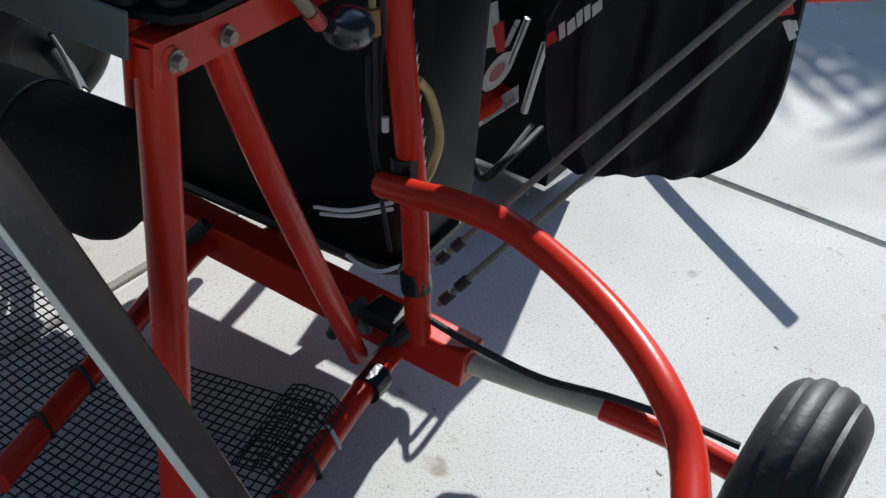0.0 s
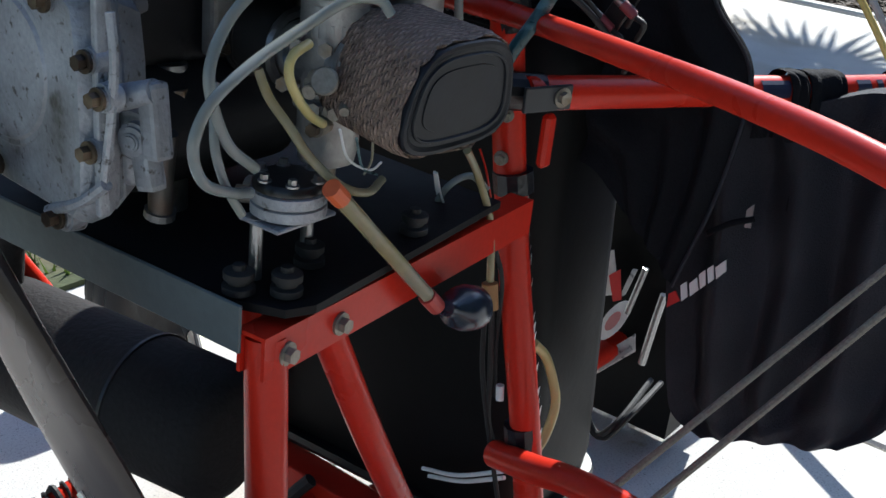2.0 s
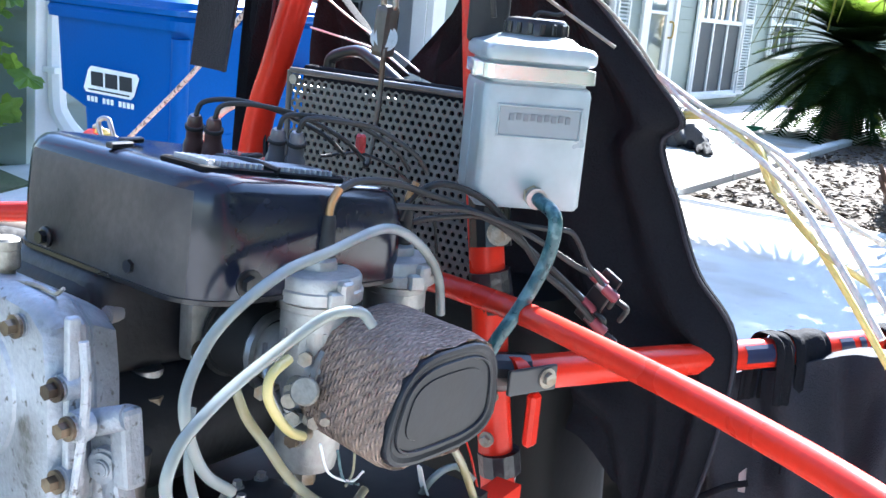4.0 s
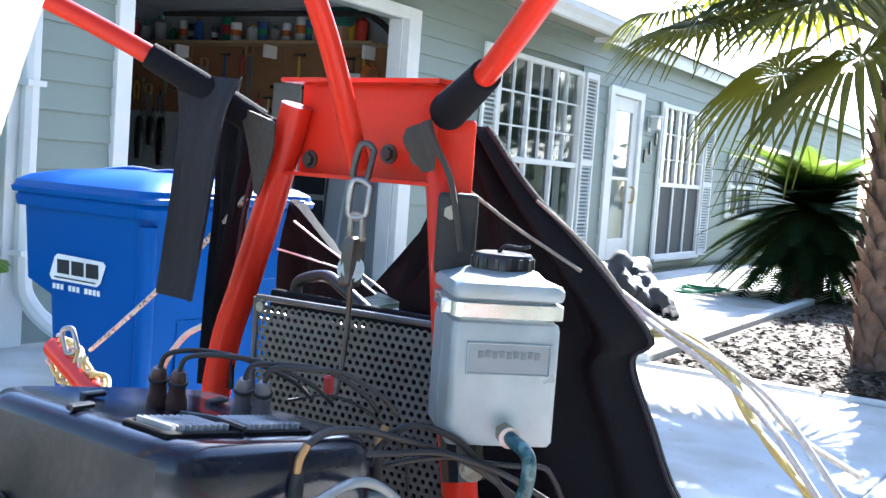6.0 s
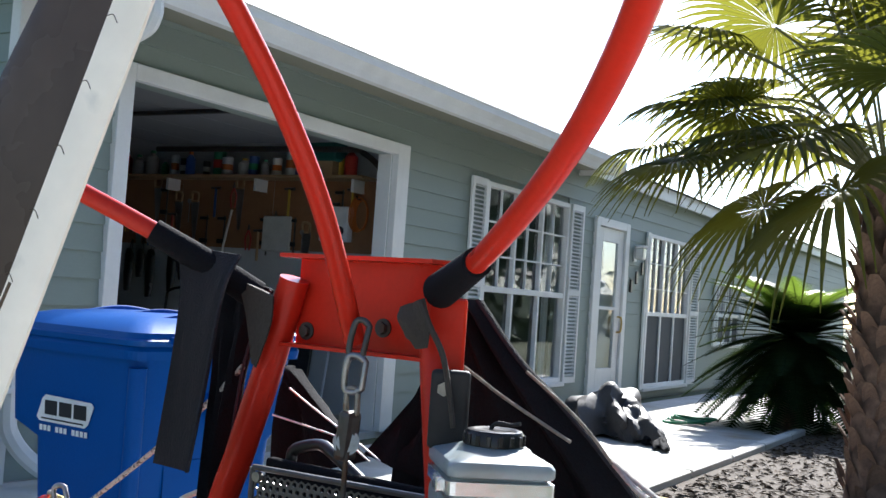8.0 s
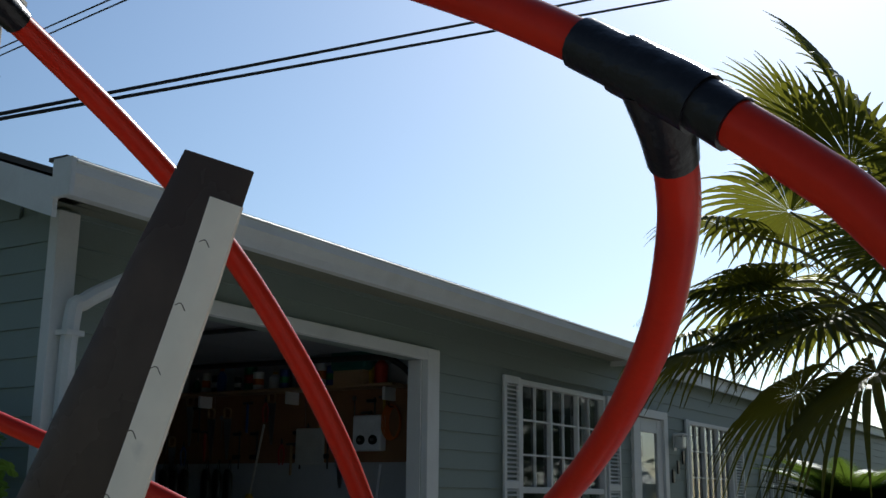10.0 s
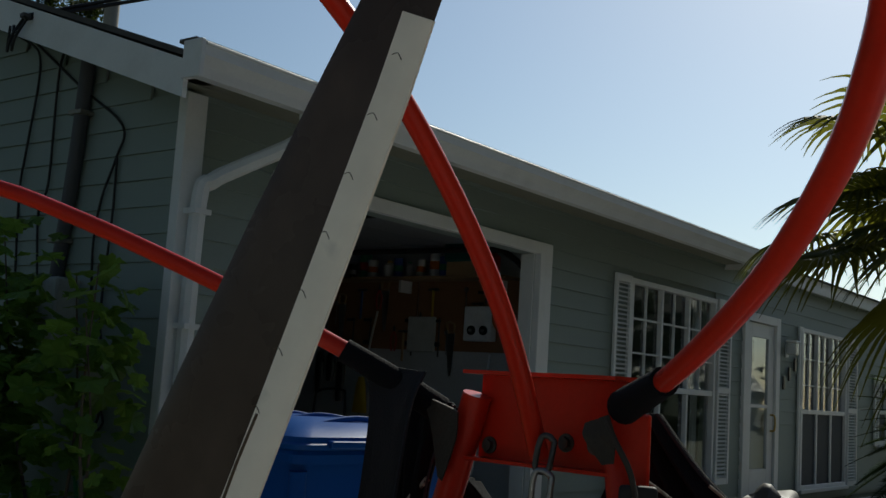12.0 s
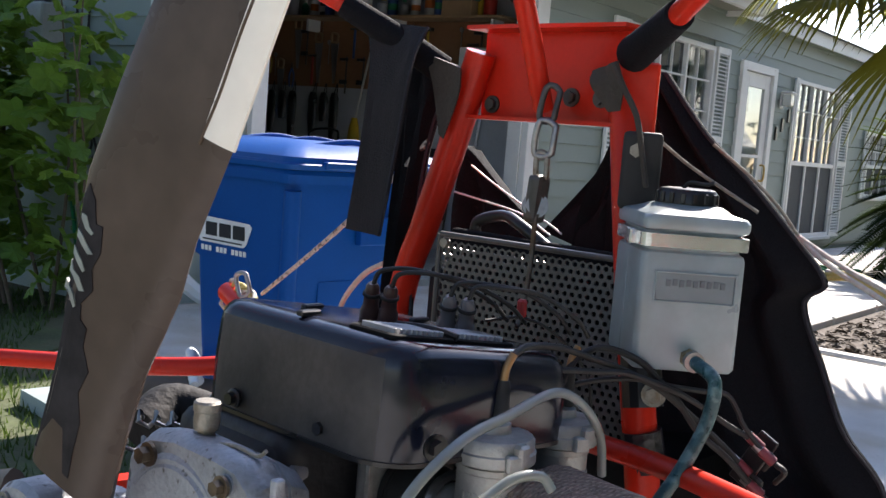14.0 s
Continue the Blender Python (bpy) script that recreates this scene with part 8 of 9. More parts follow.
for st in stems:
    for j in range(62):
        p = st[min(len(st) - 1, int(len(st) * (0.12 + 0.88 * rnd.random() ** 0.8)))]
        a = rnd.uniform(0, 6.283)
        rr = 0.28 * math.sqrt(rnd.random())
        c = p + Vector((rr * math.cos(a), rr * math.sin(a), rnd.uniform(-0.12, 0.1)))
        if c.y < 4.93 or c.x > 3.72:
            continue
        s = rnd.uniform(0.095, 0.19)
        m = Matrix.Translation(c) @ Matrix.Rotation(rnd.uniform(0, 6.283), 4, "Z") @ Matrix.Rotation(rnd.uniform(-1.2, 0.3), 4, "X") @ Matrix.Rotation(rnd.uniform(-0.5, 0.5), 4, "Y") @ Matrix.Scale(s, 4)
        if c.x < 3.22 and count < 280:
            count += 1
            ob = new("leaf", leaf_mesh)
            ob.parent = shrub
            ob.matrix_basis = shrub.matrix_basis.inverted() @ m
        else:
            o = len(all_v)
            all_v += [m @ v for v in base_v]
            all_f += [tuple(i + o for i in f) for f in base_f]
me = bpy.data.meshes.new("foliage")
me.from_pydata(all_v, [], all_f)
me.materials.append(VINE)
fo = new("foliage", me)
fo.parent = shrub
fo.matrix_parent_inverse = shrub.matrix_basis.inverted()
fo["kind"] = "stuff"
# green hose held up in the shrub and things lying under it
HOSE = plain_mat("green_hose", (0.01, 0.16, 0.07), 0.4)
solid("garden_hose", tubem([(3.550, 5.553, 0.629), (3.450, 5.340, 0.496), (3.400, 5.201, 0.304), (3.400, 5.130, 0.046)], 0.012, 8, 6), HOSE, "green garden hose hanging beside the shrub", "hose", smooth=True)
solid("upturned_tub", slab([(2.24, 3.42), (2.52, 3.42), (2.5, 3.66), (2.27, 3.68)], 0.0, 0.07), plain_mat("pale_tub", (0.3, 0.36, 0.36), 0.5), "pale grey-green plastic tub lying upturned in the grass", "tub")
solid("drain_pipe", tubem([(2.78, 3.0, 0.08), (2.66, 3.35, 0.08), (2.55, 3.75, 0.08)], 0.075, 14, 3), plain_mat("brown_pipe", (0.12, 0.085, 0.065), 0.7), "brown corrugated pipe lying on the ground", "pipe", smooth=True)
for k in range(5):
    c = Vector((2.58 + 0.05 * k, 3.1 + 0.07 * k, 0.17 + 0.01 * (k % 2)))
    solid("plastic_fitting", tubem([c, c + Vector((0.03, 0.05, 0.03)), c + Vector((0.06, 0.06, -0.01))], 0.016, 10, 3, 0.024), STICK, "white plastic pipe fitting on the pile", "fitting", "white fittings", smooth=True)

# grass beside the driveway
GRASS = leaf_mat("grass_blade", (0.045, 0.08, 0.02), (0.11, 0.17, 0.03), 0.6, 0.25, 0.2)
solid("lawn_strip", slab([(-7, 1.75), (1.72, 1.75), (2.3, 2.6), (2.6, 3.02), (2.72, 4.4), (3.5, 4.75), (3.6, 5.31), (-7, 5.31)], -0.02, 0.012), LAWN, "worn patch of lawn beside the driveway", "lawn", kind="structure")
vv, ff = [], []
for k in range(17000):
    x, y = rnd.uniform(0.6, 3.75), rnd.uniform(1.77, 6.3)
    if y < 5.3 and x > (2.6 + max(0, (y - 4.4)) * 0.9 if y > 3.02 else 1.70 + (y - 1.75) * 0.68):
        continue
    a, h = rnd.uniform(0, 6.283), rnd.uniform(0.02, 0.06)
    b = Vector((x, y, 0.01 if y < 5.3 else -0.05))
    s = Vector((math.cos(a), math.sin(a), 0)) * 0.004
    lean = Vector((rnd.uniform(-1, 1), rnd.uniform(-1, 1), 0)) * h * 0.5
    o = len(vv)
    vv += [b - s, b + s, b + lean + Vector((0, 0, h))]
    ff.append((o, o + 1, o + 2))
me = bpy.data.meshes.new("grass")
me.from_pydata(vv, [], ff)
me.materials.append(GRASS)
tagged(new("grass", me), "short green grass blades beside the driveway", "grass", kind="stuff")
# dry leaves on the planting bed
LITTER = mat("dry_leaf", (0.085, 0.06, 0.038), 0.8, var=0.3, scale=9, bump=0.2, island=True)
vv, ff = [], []
for k in range(7000):
    x = 6.78 + 7.5 * rnd.random() ** 1.5
    y = rnd.uniform(-1.2, 2.7 + (x - 6.7) * 0.066)
    a, s = rnd.uniform(0, 6.283), rnd.uniform(0.015, 0.05)
    c, d, e = Vector((x, y, 0.02)), Vector((math.cos(a), math.sin(a), rnd.uniform(-0.2, 0.3))), Vector((-math.sin(a), math.cos(a), rnd.uniform(-0.3, 0.5)))
    o = len(vv)
    vv += [c - d * s, c - e * s * 0.4 + Vector((0, 0, 0.008)), c + d * s, c + e * s * 0.4 + Vector((0, 0, 0.01))]
    ff.append((o, o + 1, o + 2, o + 3))
me = bpy.data.meshes.new("leaf_litter")
me.from_pydata(vv, [], ff)
me.materials.append(LITTER)
tagged(new("leaf_litter", me), "dry brown leaf litter over the planting bed", "leaf litter", kind="stuff")
# hose coil and folded wing cloth on the walk
coil = thing("hose_coil", (11.5, 4.35, 0), "green garden hose coiled loosely on the walk", "hose")
for k in range(3):
    part("turn", tubem([Vector((11.6 + 0.03 * k, 4.32 - 0.05 * k, 0.02 + 0.022 * k)) + Vector((0.2 * math.sin(t), 0.22 * math.cos(t), 0.012 * math.sin(2 * t + k))) for t in [j * math.pi / 8 for j in range(16)]], 0.013, 8, 3, None, True), HOSE, coil, "", True)
wing = thing("folded_wing", (9.6, 3.85, 0), "heap of folded grey and black wing cloth on the walk", "wing cloth")


def heap(c, s, seed, yaw):
    bm = bmesh.new()
    bmesh.ops.create_icosphere(bm, subdivisions=4, radius=1)
    q = random.Random(seed)
    ph = [q.uniform(0, 6) for _ in range(6)]
    m = Matrix.Translation(c) @ Matrix.Rotation(yaw, 4, "Z") @ Matrix.Diagonal((*s, 1))
    for v in bm.verts:
        p = v.co
        f = 1 + 0.16 * math.sin(5 * p.x + ph[0] + 3 * p.y) + 0.12 * math.sin(9 * p.y + ph[1]) + 0.1 * math.sin(13 * p.x - 6 * p.z + ph[2])
        v.co = m @ Vector((p.x * f, p.y * f, max(p.z, -0.25) * f))
        v.co.z = max(v.co.z, 0.004)
    return bm


TARP = mat("grey_wing_cloth", (0.05, 0.048, 0.05), 0.6, var=0.4, scale=3, bump=0.3, second=(0.07, 0.07, 0.078), spread=(0.5, 0.7))
part("grey_cloth", heap((9.95, 4.45, 0.10), (0.7, 0.36, 0.30), 7, 0.6), TARP, wing, "grey sailcloth", True)
part("grey_cloth", heap((9.65, 4.1, 0.06), (0.42, 0.2, 0.2), 3, 0.8), TARP, wing, "grey sailcloth", True)
part("black_cloth", heap((9.75, 4.0, 0.04), (0.5, 0.16, 0.1), 1, 0.5), CLOTH, wing, "", True)
part("black_cloth", heap((9.3, 3.66, 0.03), (0.3, 0.07, 0.05), 4, 0.45), CLOTH, wing, "", True)
# ---- garage: the long side wall with pegboard, shelf and tools ----
SU = 4.6                                  # face of the side wall
rg = random.Random(23)


def side_box(w0, w1, z0, z1, d0, d1, bevel=0.0):
    """A box standing off the side wall from d0 to d1."""
    return hbox(SU - d1, SU - d0, w0, w1, z0, z1, bevel)


def sp(w, z, d):
    return hp(SU - d, w, z)


peg = thing("pegboard", sp(2.3, 1.5, 0.02), "brown pegboard panels on the garage wall", "pegboard")
for k in range(3):
    part("panel", side_box(0.62 + k * 1.2, 0.62 + k * 1.2 + 1.19, 1.52, 2.2, 0.012, 0.02), PEG, peg)
shelf = thing("wall_shelf", sp(2.3, 2.2, 0.15), "wooden wall shelf loaded with cans above the pegboard", "shelf")
part("board", side_box(0.6, 4.3, 2.2, 2.226, 0.0, 0.3, 0.003), WOOD, shelf)
for w in (0.75, 1.9, 3.05, 4.15):
    part("bracket", side_box(w, w + 0.03, 2.08, 2.2, 0.022, 0.2), WHITE, shelf)
SHELF_COL = [plain_mat("can_" + n, c, 0.4) for n, c in (("green", (0.02, 0.2, 0.1)), ("red", (0.4, 0.03, 0.02)), ("white", (0.6, 0.6, 0.58)), ("black", (0.02, 0.02, 0.022)), ("yellow", (0.5, 0.33, 0.03)), ("blue", (0.03, 0.08, 0.25)), ("grey", (0.25, 0.25, 0.25)), ("orange", (0.5, 0.13, 0.02)))]
COLN = ("green", "red", "white", "black", "yellow", "blue", "grey", "orange")


def can(w, d, r, h, k, bottle):
    c = sp(w, 2.227, d)
    t = thing("spray_bottle" if bottle else "paint_can", c, COLN[k] + (" plastic bottle with a cap" if bottle else " metal can with a lid") + " on the wall shelf", "bottle" if bottle else "can", "cans and bottles on the shelf")
    bm = bmesh.new()
    prof = [(0, 0), (r, 0), (r, h * 0.7), (r * 0.4, h * 0.85), (r * 0.4, h * 0.88), (0, h * 0.88)] if bottle else [(0, 0), (r, 0), (r * 1.02, 0.008), (r, 0.012), (r, h - 0.014), (r * 1.03, h - 0.008), (r * 1.03, h), (0, h)]
    lathe(bm, prof, Matrix.Translation(c), 16)
    part("body", bm, SHELF_COL[k], t, "", True)
    if bottle:
        part("cap", cylm(c + Vector((0, 0, h * 0.88)), c + Vector((0, 0, h)), r * 0.45, seg=12), SHELF_COL[(k + 2) % 8], t)
    else:
        bm = bmesh.new()
        lathe(bm, [(0, h + 0.001), (r * 0.85, h + 0.001), (r * 0.85, h + 0.006), (0, h + 0.005)], Matrix.Translation(c), 14)
        part("lid", bm, SHELF_COL[6], t)
        part("label_band", cylm(c + Vector((0, 0, h * 0.3)), c + Vector((0, 0, h * 0.62)), r * 1.012, seg=16), SHELF_COL[(k * 3 + 1) % 8], t)


w = 0.8
while w < 4.2:
    r = rg.uniform(0.03, 0.065)
    can(w, rg.uniform(0.1, 0.2), r, rg.uniform(0.15, 0.27), rg.randrange(8), rg.random() < 0.45)
    w += 2 * r + rg.uniform(0.01, 0.08)
tubg = thing("storage_tub", sp(1.1, 2.227, 0.18), "green plastic storage tub on the wall shelf", "storage tub")
part("tub_body", side_box(0.92, 1.32, 2.36, 2.55, 0.08, 0.3, 0.02), plain_mat("teal_tub", (0.02, 0.12, 0.1), 0.5), tubg)
part("tub_lid", side_box(0.9, 1.34, 2.55, 2.575, 0.06, 0.32, 0.008), plain_mat("teal_tub_lid", (0.025, 0.15, 0.12), 0.5), tubg)
part("tub_riser", side_box(0.95, 1.29, 2.2265, 2.36, 0.1, 0.28), WOOD, tubg, "cardboard box under the tub")
TOOLRED = plain_mat("tool_red", (0.35, 0.03, 0.02), 0.4)


def hand_tool(w, z, kind):
    c = sp(w, z, 0.035)
    n = hp(0, 1, 0) - hp(0, 0, 0)
    dn = Vector((0, 0, -1))
    grip = rg.choice((TOOLRED, BLACK, WOOD, SHELF_COL[4], SHELF_COL[5]))
    if kind == "hammer":
        t = thing("hammer", c, "claw hammer hanging on the pegboard", "hammer", "tools on the wall")
        part("handle", cylm(c, c + dn * 0.3, 0.013, seg=10), grip, t)
        part("head", cylm(c - n * 0.06, c + n * 0.06, 0.017, 0.011, 12), DARKSTEEL, t)
    elif kind == "wrench":
        t = thing("wrench", c, "steel wrench hanging on the pegboard", "wrench", "tools on the wall")
        part("shaft", tubem([c, c + dn * 0.1, c + dn * 0.22], 0.009, 8, 3, flat=0.5), STEEL, t)
        part("jaw", cylm(c, c + Vector((-0.012, 0, 0)), 0.024, seg=10), STEEL, t)
    elif kind == "pliers":
        t = thing("pliers", c, "pliers hanging open on the wall", "pliers", "tools on the wall")
        for s in (-1, 1):
            part("handle", tubem([c, c + dn * 0.08 + n * 0.035 * s, c + dn * 0.2 + n * 0.02 * s], 0.009, 8, 4), grip, t)
        part("nose", cylm(c, c - dn * 0.06, 0.016, 0.006, 10), DARKSTEEL, t)
    elif kind == "saw":
        t = thing("hand_saw", c, "hand saw hanging on the pegboard", "saw", "tools on the wall")
        q = slab([(0, 0.0), (0.42, 0.03), (0.42, 0.06), (0, 0.12)], 0, 0.003)
        bmesh.ops.transform(q, matrix=Matrix.Translation(c) @ Matrix.Rotation(math.pi / 2, 4, "Y"), verts=q.verts)
        part("blade", q, STEEL, t)
        part("handle", tubem([c + n * 0.02, c + Vector((0, 0, 0.08)) + n * 0.02, c + Vector((0, 0, 0.09)) + n * 0.1, c + n * 0.1], 0.013, 8, 4, None, True), WOOD, t)
    else:
        t = thing("clamp", c, "dark bar clamp hanging on the wall", "clamp", "tools on the wall")
        part("bar", cylm(c, c + dn * 0.38, 0.009, seg=8), DARKSTEEL, t)
        part("jaw", boxm(c + dn * 0.03 + n * 0.04, (0.03, 0.1, 0.03), Matrix.Rotation(HT, 4, "Z"), 0.004), BLACK, t)
        part("jaw", boxm(c + dn * 0.26 + n * 0.035, (0.03, 0.09, 0.045), Matrix.Rotation(HT, 4, "Z"), 0.004), BLACK, t)


kinds = ("hammer", "wrench", "pliers", "clamp", "saw")
for k in range(30):
    hand_tool(0.85 + k * 0.112 + rg.uniform(-0.03, 0.03), rg.choice((2.12, 1.98, 1.84, 1.7)), kinds[(k * 2 + rg.randrange(2)) % 5])
for w, l in ((3.35, 0.5), (3.05, 0.42), (2.75, 0.5), (3.66, 0.45), (2.9, 0.3), (3.5, 0.3)):
    bag = thing("tool_pouch", sp(w, 1.5, 0.04), "black tool pouch hanging below the pegboard", "pouch", "hanging pouches")
    bm = bmesh.new()
    loft(bm, [[sp(w, z, 0.03) + (hp(0, 1, 0) - hp(0, 0, 0)) * (a_ * math.cos(t)) + (hp(-1, 0, 0) - hp(0, 0, 0)) * (0.03 + 0.03 * math.sin(t)) for t in [j * math.pi / 5 for j in range(10)]] for z, a_ in ((1.46, 0.03), (1.40, 0.06), (1.46 - l * 0.6, 0.06), (1.46 - l, 0.035))])
    part("pouch", bm, BLACK, bag, "", True)
    part("loop", tubem([sp(w - 0.02, 1.46, 0.04), sp(w, 1.56, 0.03), sp(w + 0.02, 1.46, 0.04)], 0.005, 6, 4), BLACK, bag)
# white appliance box with two dials, orange cord coil
tester = thing("timer_box", sp(1.0, 1.6, 0.05), "white metal control box with two round dials", "control box")
part("case", side_box(0.84, 1.16, 1.62, 1.95, 0.03, 0.13, 0.01), STICK, tester)
for w in (0.92, 1.06):
    part("dial", cylm(sp(w, 1.72, 0.13), sp(w, 1.72, 0.145), 0.045, seg=20), BLACK, tester)
    part("knob", cylm(sp(w, 1.72, 0.145), sp(w, 1.72, 0.165), 0.014, seg=10), STEEL, tester)
cord = thing("extension_cord", sp(0.74, 1.9, 0.08), "orange extension cord coiled on a wall hook", "extension cord")
for k in range(5):
    part("loop", tubem([sp(0.74 + (0.07 + 0.008 * k) * math.sin(t), 1.88 + (0.14 + 0.006 * k) * math.cos(t), 0.05 + 0.016 * k) for t in [j * math.pi / 6 for j in range(12)]], 0.007, 6, 3, None, True), SHELF_COL[7], cord, "", True)
part("hook", tubem([sp(0.74, 2.03, 0.0), sp(0.74, 2.02, 0.13), sp(0.74, 2.05, 0.15)], 0.007, 6, 3), BLACK, cord)
solid("towel", side_box(1.55, 1.9, 1.5, 1.85, 0.03, 0.06, 0.012), plain_mat("pale_towel", (0.5, 0.5, 0.47), 0.9), "pale cloth hanging on the pegboard", "towel")
broom = thing("broom", sp(2.38, 0.7, 0.1), "yellow broom with a pale handle leaning on the wall", "broom")
part("handle", cylm(sp(2.42, 1.18, 0.1), sp(2.30, 1.9, 0.06), 0.012, seg=10), plain_mat("pale_handle", (0.55, 0.53, 0.48), 0.5), broom)
bm = bmesh.new()
loft(bm, [[sp(2.42 + a_ * math.cos(t), z, 0.1 + 0.03 * math.sin(t)) for t in [j * math.pi / 6 for j in range(12)]] for z, a_ in ((1.22, 0.03), (1.14, 0.06), (0.88, 0.10), (0.86, 0.10))])
part("bristles", bm, plain_mat("yellow_bristle", (0.55, 0.35, 0.02), 0.7), broom, "", True)
part("foot", cylm(sp(2.42, 0.005, 0.1), sp(2.42, 0.87, 0.1), 0.012, seg=8), plain_mat("broom_stand", (0.2, 0.2, 0.2), 0.6), broom)
mower = thing("hand_truck", sp(2.65, 0, 0.3), "black hand truck with a bent tube handle", "hand truck")
part("handle", tubem([sp(2.88, 0.15, 0.3), sp(2.86, 0.9, 0.3), sp(2.8, 1.06, 0.3), sp(2.5, 1.08, 0.3), sp(2.44, 0.95, 0.3), sp(2.44, 0.15, 0.3)], 0.013, 10, 5), BLACK, mower, "", True)
part("toe_plate", side_box(2.4, 2.92, 0.012, 0.024, 0.28, 0.48), DARKSTEEL, mower)
for w in (2.42, 2.9):
    part("wheel", cylm(sp(w - 0.02, 0.11, 0.22), sp(w + 0.02, 0.11, 0.22), 0.11, seg=22, bevel=0.01), RUBBER, mower)
for z in (0.4, 0.7):
    part("cross_bar", cylm(sp(2.88, z, 0.3), sp(2.44, z, 0.3), 0.011, seg=8), BLACK, mower)
# tall tools standing near the opening
rake_ = thing("long_pole", sp(0.9, 0, 0.15), "long pale pole standing against the wall", "pole")
part("shaft", cylm(sp(0.95, 0.006, 0.22), sp(0.9, 1.5, 0.03), 0.012, seg=8), STICK, rake_)
chair = thing("folding_chair", sp(1.35, 0, 0.2), "dark blue folding chair leaning against the garage wall", "chair")
part("seat", side_box(1.2, 1.55, 0.3, 0.75, 0.06, 0.09, 0.01), NAVY, chair)
part("backrest", side_box(1.2, 1.55, 0.8, 0.98, 0.05, 0.08, 0.01), NAVY, chair)
for w in (1.18, 1.57):
    part("leg", tubem([sp(w, 0.006, 0.16), sp(w, 0.5, 0.09), sp(w, 1.0, 0.04)], 0.011, 8, 4), DARKSTEEL, chair)
# overhead door tracks, opener rail and the rolled-up door
track = thing("door_track", hp(4.25, 0.3, 0), "galvanised garage door track curving under the ceiling", "door track", kind="structure")
part("track", tubem([hp(4.16, 0.22, 0.02), hp(4.16, 0.22, 1.9), hp(4.16, 0.27, 2.2), hp(4.16, 0.5, 2.4), hp(4.16, 0.8, 2.44), hp(4.16, 3.0, 2.46)], 0.028, 8, 6), DARKSTEEL, track, "", True)
part("track", tubem([hp(0.72, 0.22, 0.02), hp(0.72, 0.22, 1.9), hp(0.72, 0.27, 2.2), hp(0.72, 0.5, 2.4), hp(0.72, 0.8, 2.44), hp(0.72, 3.0, 2.46)], 0.028, 8, 6), DARKSTEEL, track, "", True)
odoor = thing("overhead_door", hp(2.4, 1.6, 2.5), "raised sectional garage door under the ceiling", "garage door", kind="structure")
# the sections share the ceiling's grey, darkened for indoor shade
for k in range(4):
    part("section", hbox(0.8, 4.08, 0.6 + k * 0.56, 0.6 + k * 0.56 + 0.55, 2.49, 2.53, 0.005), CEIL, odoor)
part("spring_bar", cylm(hp(0.7, 0.3, 2.52), hp(4.2, 0.3, 2.52), 0.018, seg=10), DARKSTEEL, odoor)
part("opener_rail", cylm(hp(2.4, 0.25, 2.46), hp(2.4, 3.6, 2.46), 0.02, seg=8), DARKSTEEL, odoor)
bulb = thing("ceiling_bulb", hp(3.2, 2.9, 2.6), "bare bulb in a white ceiling holder, unlit", "lamp")
part("holder", cylm(hp(3.2, 2.95, 2.66), hp(3.2, 2.95, 2.61), 0.05, seg=16), WHITE, bulb)
bm = bmesh.new()
lathe(bm, [(0, -0.1), (0.03, -0.085), (0.033, -0.06), (0.016, -0.02), (0.015, 0.0)], Matrix.Translation(hp(3.2, 2.95, 2.61)), 14)
part("bulb", bm, STICK, bulb, "", True)

# ---- end wall: conduit, meter box, loose cables ----
CONDUIT = plain_mat("dark_conduit", (0.07, 0.07, 0.075), 0.6)
cond = thing("service_conduit", hp(-0.05, 0.85, 1.6), "dark grey service conduit up the end wall", "conduit", kind="structure")
part("pipe", tubem([hp(-0.05, 1.0, 1.66), hp(-0.05, 0.93, 2.42), hp(-0.06, 0.88, 3.15)], 0.045, 14, 4), CONDUIT, cond, "", True)
for z in (1.9, 2.7):
    part("clip", hbox(-0.104, -0.002, 0.93 - (z - 2.2) * 0.1 - 0.03, 0.93 - (z - 2.2) * 0.1 + 0.1, z, z + 0.03, 0.004), ZINC, cond)
meter = thing("meter_box", hp(-0.08, 0.85, 1.2), "pale grey electric meter box on the end wall", "meter box")
part("case", hbox(-0.17, -0.002, 0.8, 1.26, 1.28, 1.68, 0.012), plain_mat("meter_grey", (0.42, 0.44, 0.43), 0.5), meter)
part("dial", cylm(hp(-0.17, 1.03, 1.5), hp(-0.23, 1.03, 1.5), 0.085, seg=24, bevel=0.01), plain_mat("meter_glass", (0.3, 0.32, 0.33), 0.2), meter)
small = thing("junction_box", hp(-0.05, 0.45, 1.1), "small pale junction box with hanging cables", "junction box")
part("case", hbox(-0.09, -0.002, 0.38, 0.6, 1.06, 1.22, 0.008), plain_mat("box_beige", (0.4, 0.4, 0.35), 0.6), small)
for k in range(4):
    w = 0.42 + k * 0.045
    part("cable", tubem([hp(-0.04, w, 1.07), hp(-0.05, w + 0.01, 0.95), hp(-0.05, w - 0.03, 0.85 + 0.04 * k), hp(-0.04, w + 0.02, 0.8)], 0.007, 6, 4), RUBBER, small)
cabs = thing("wall_cables", hp(-0.02, 0.7, 2), "loose black cables stapled to the end wall", "cables")
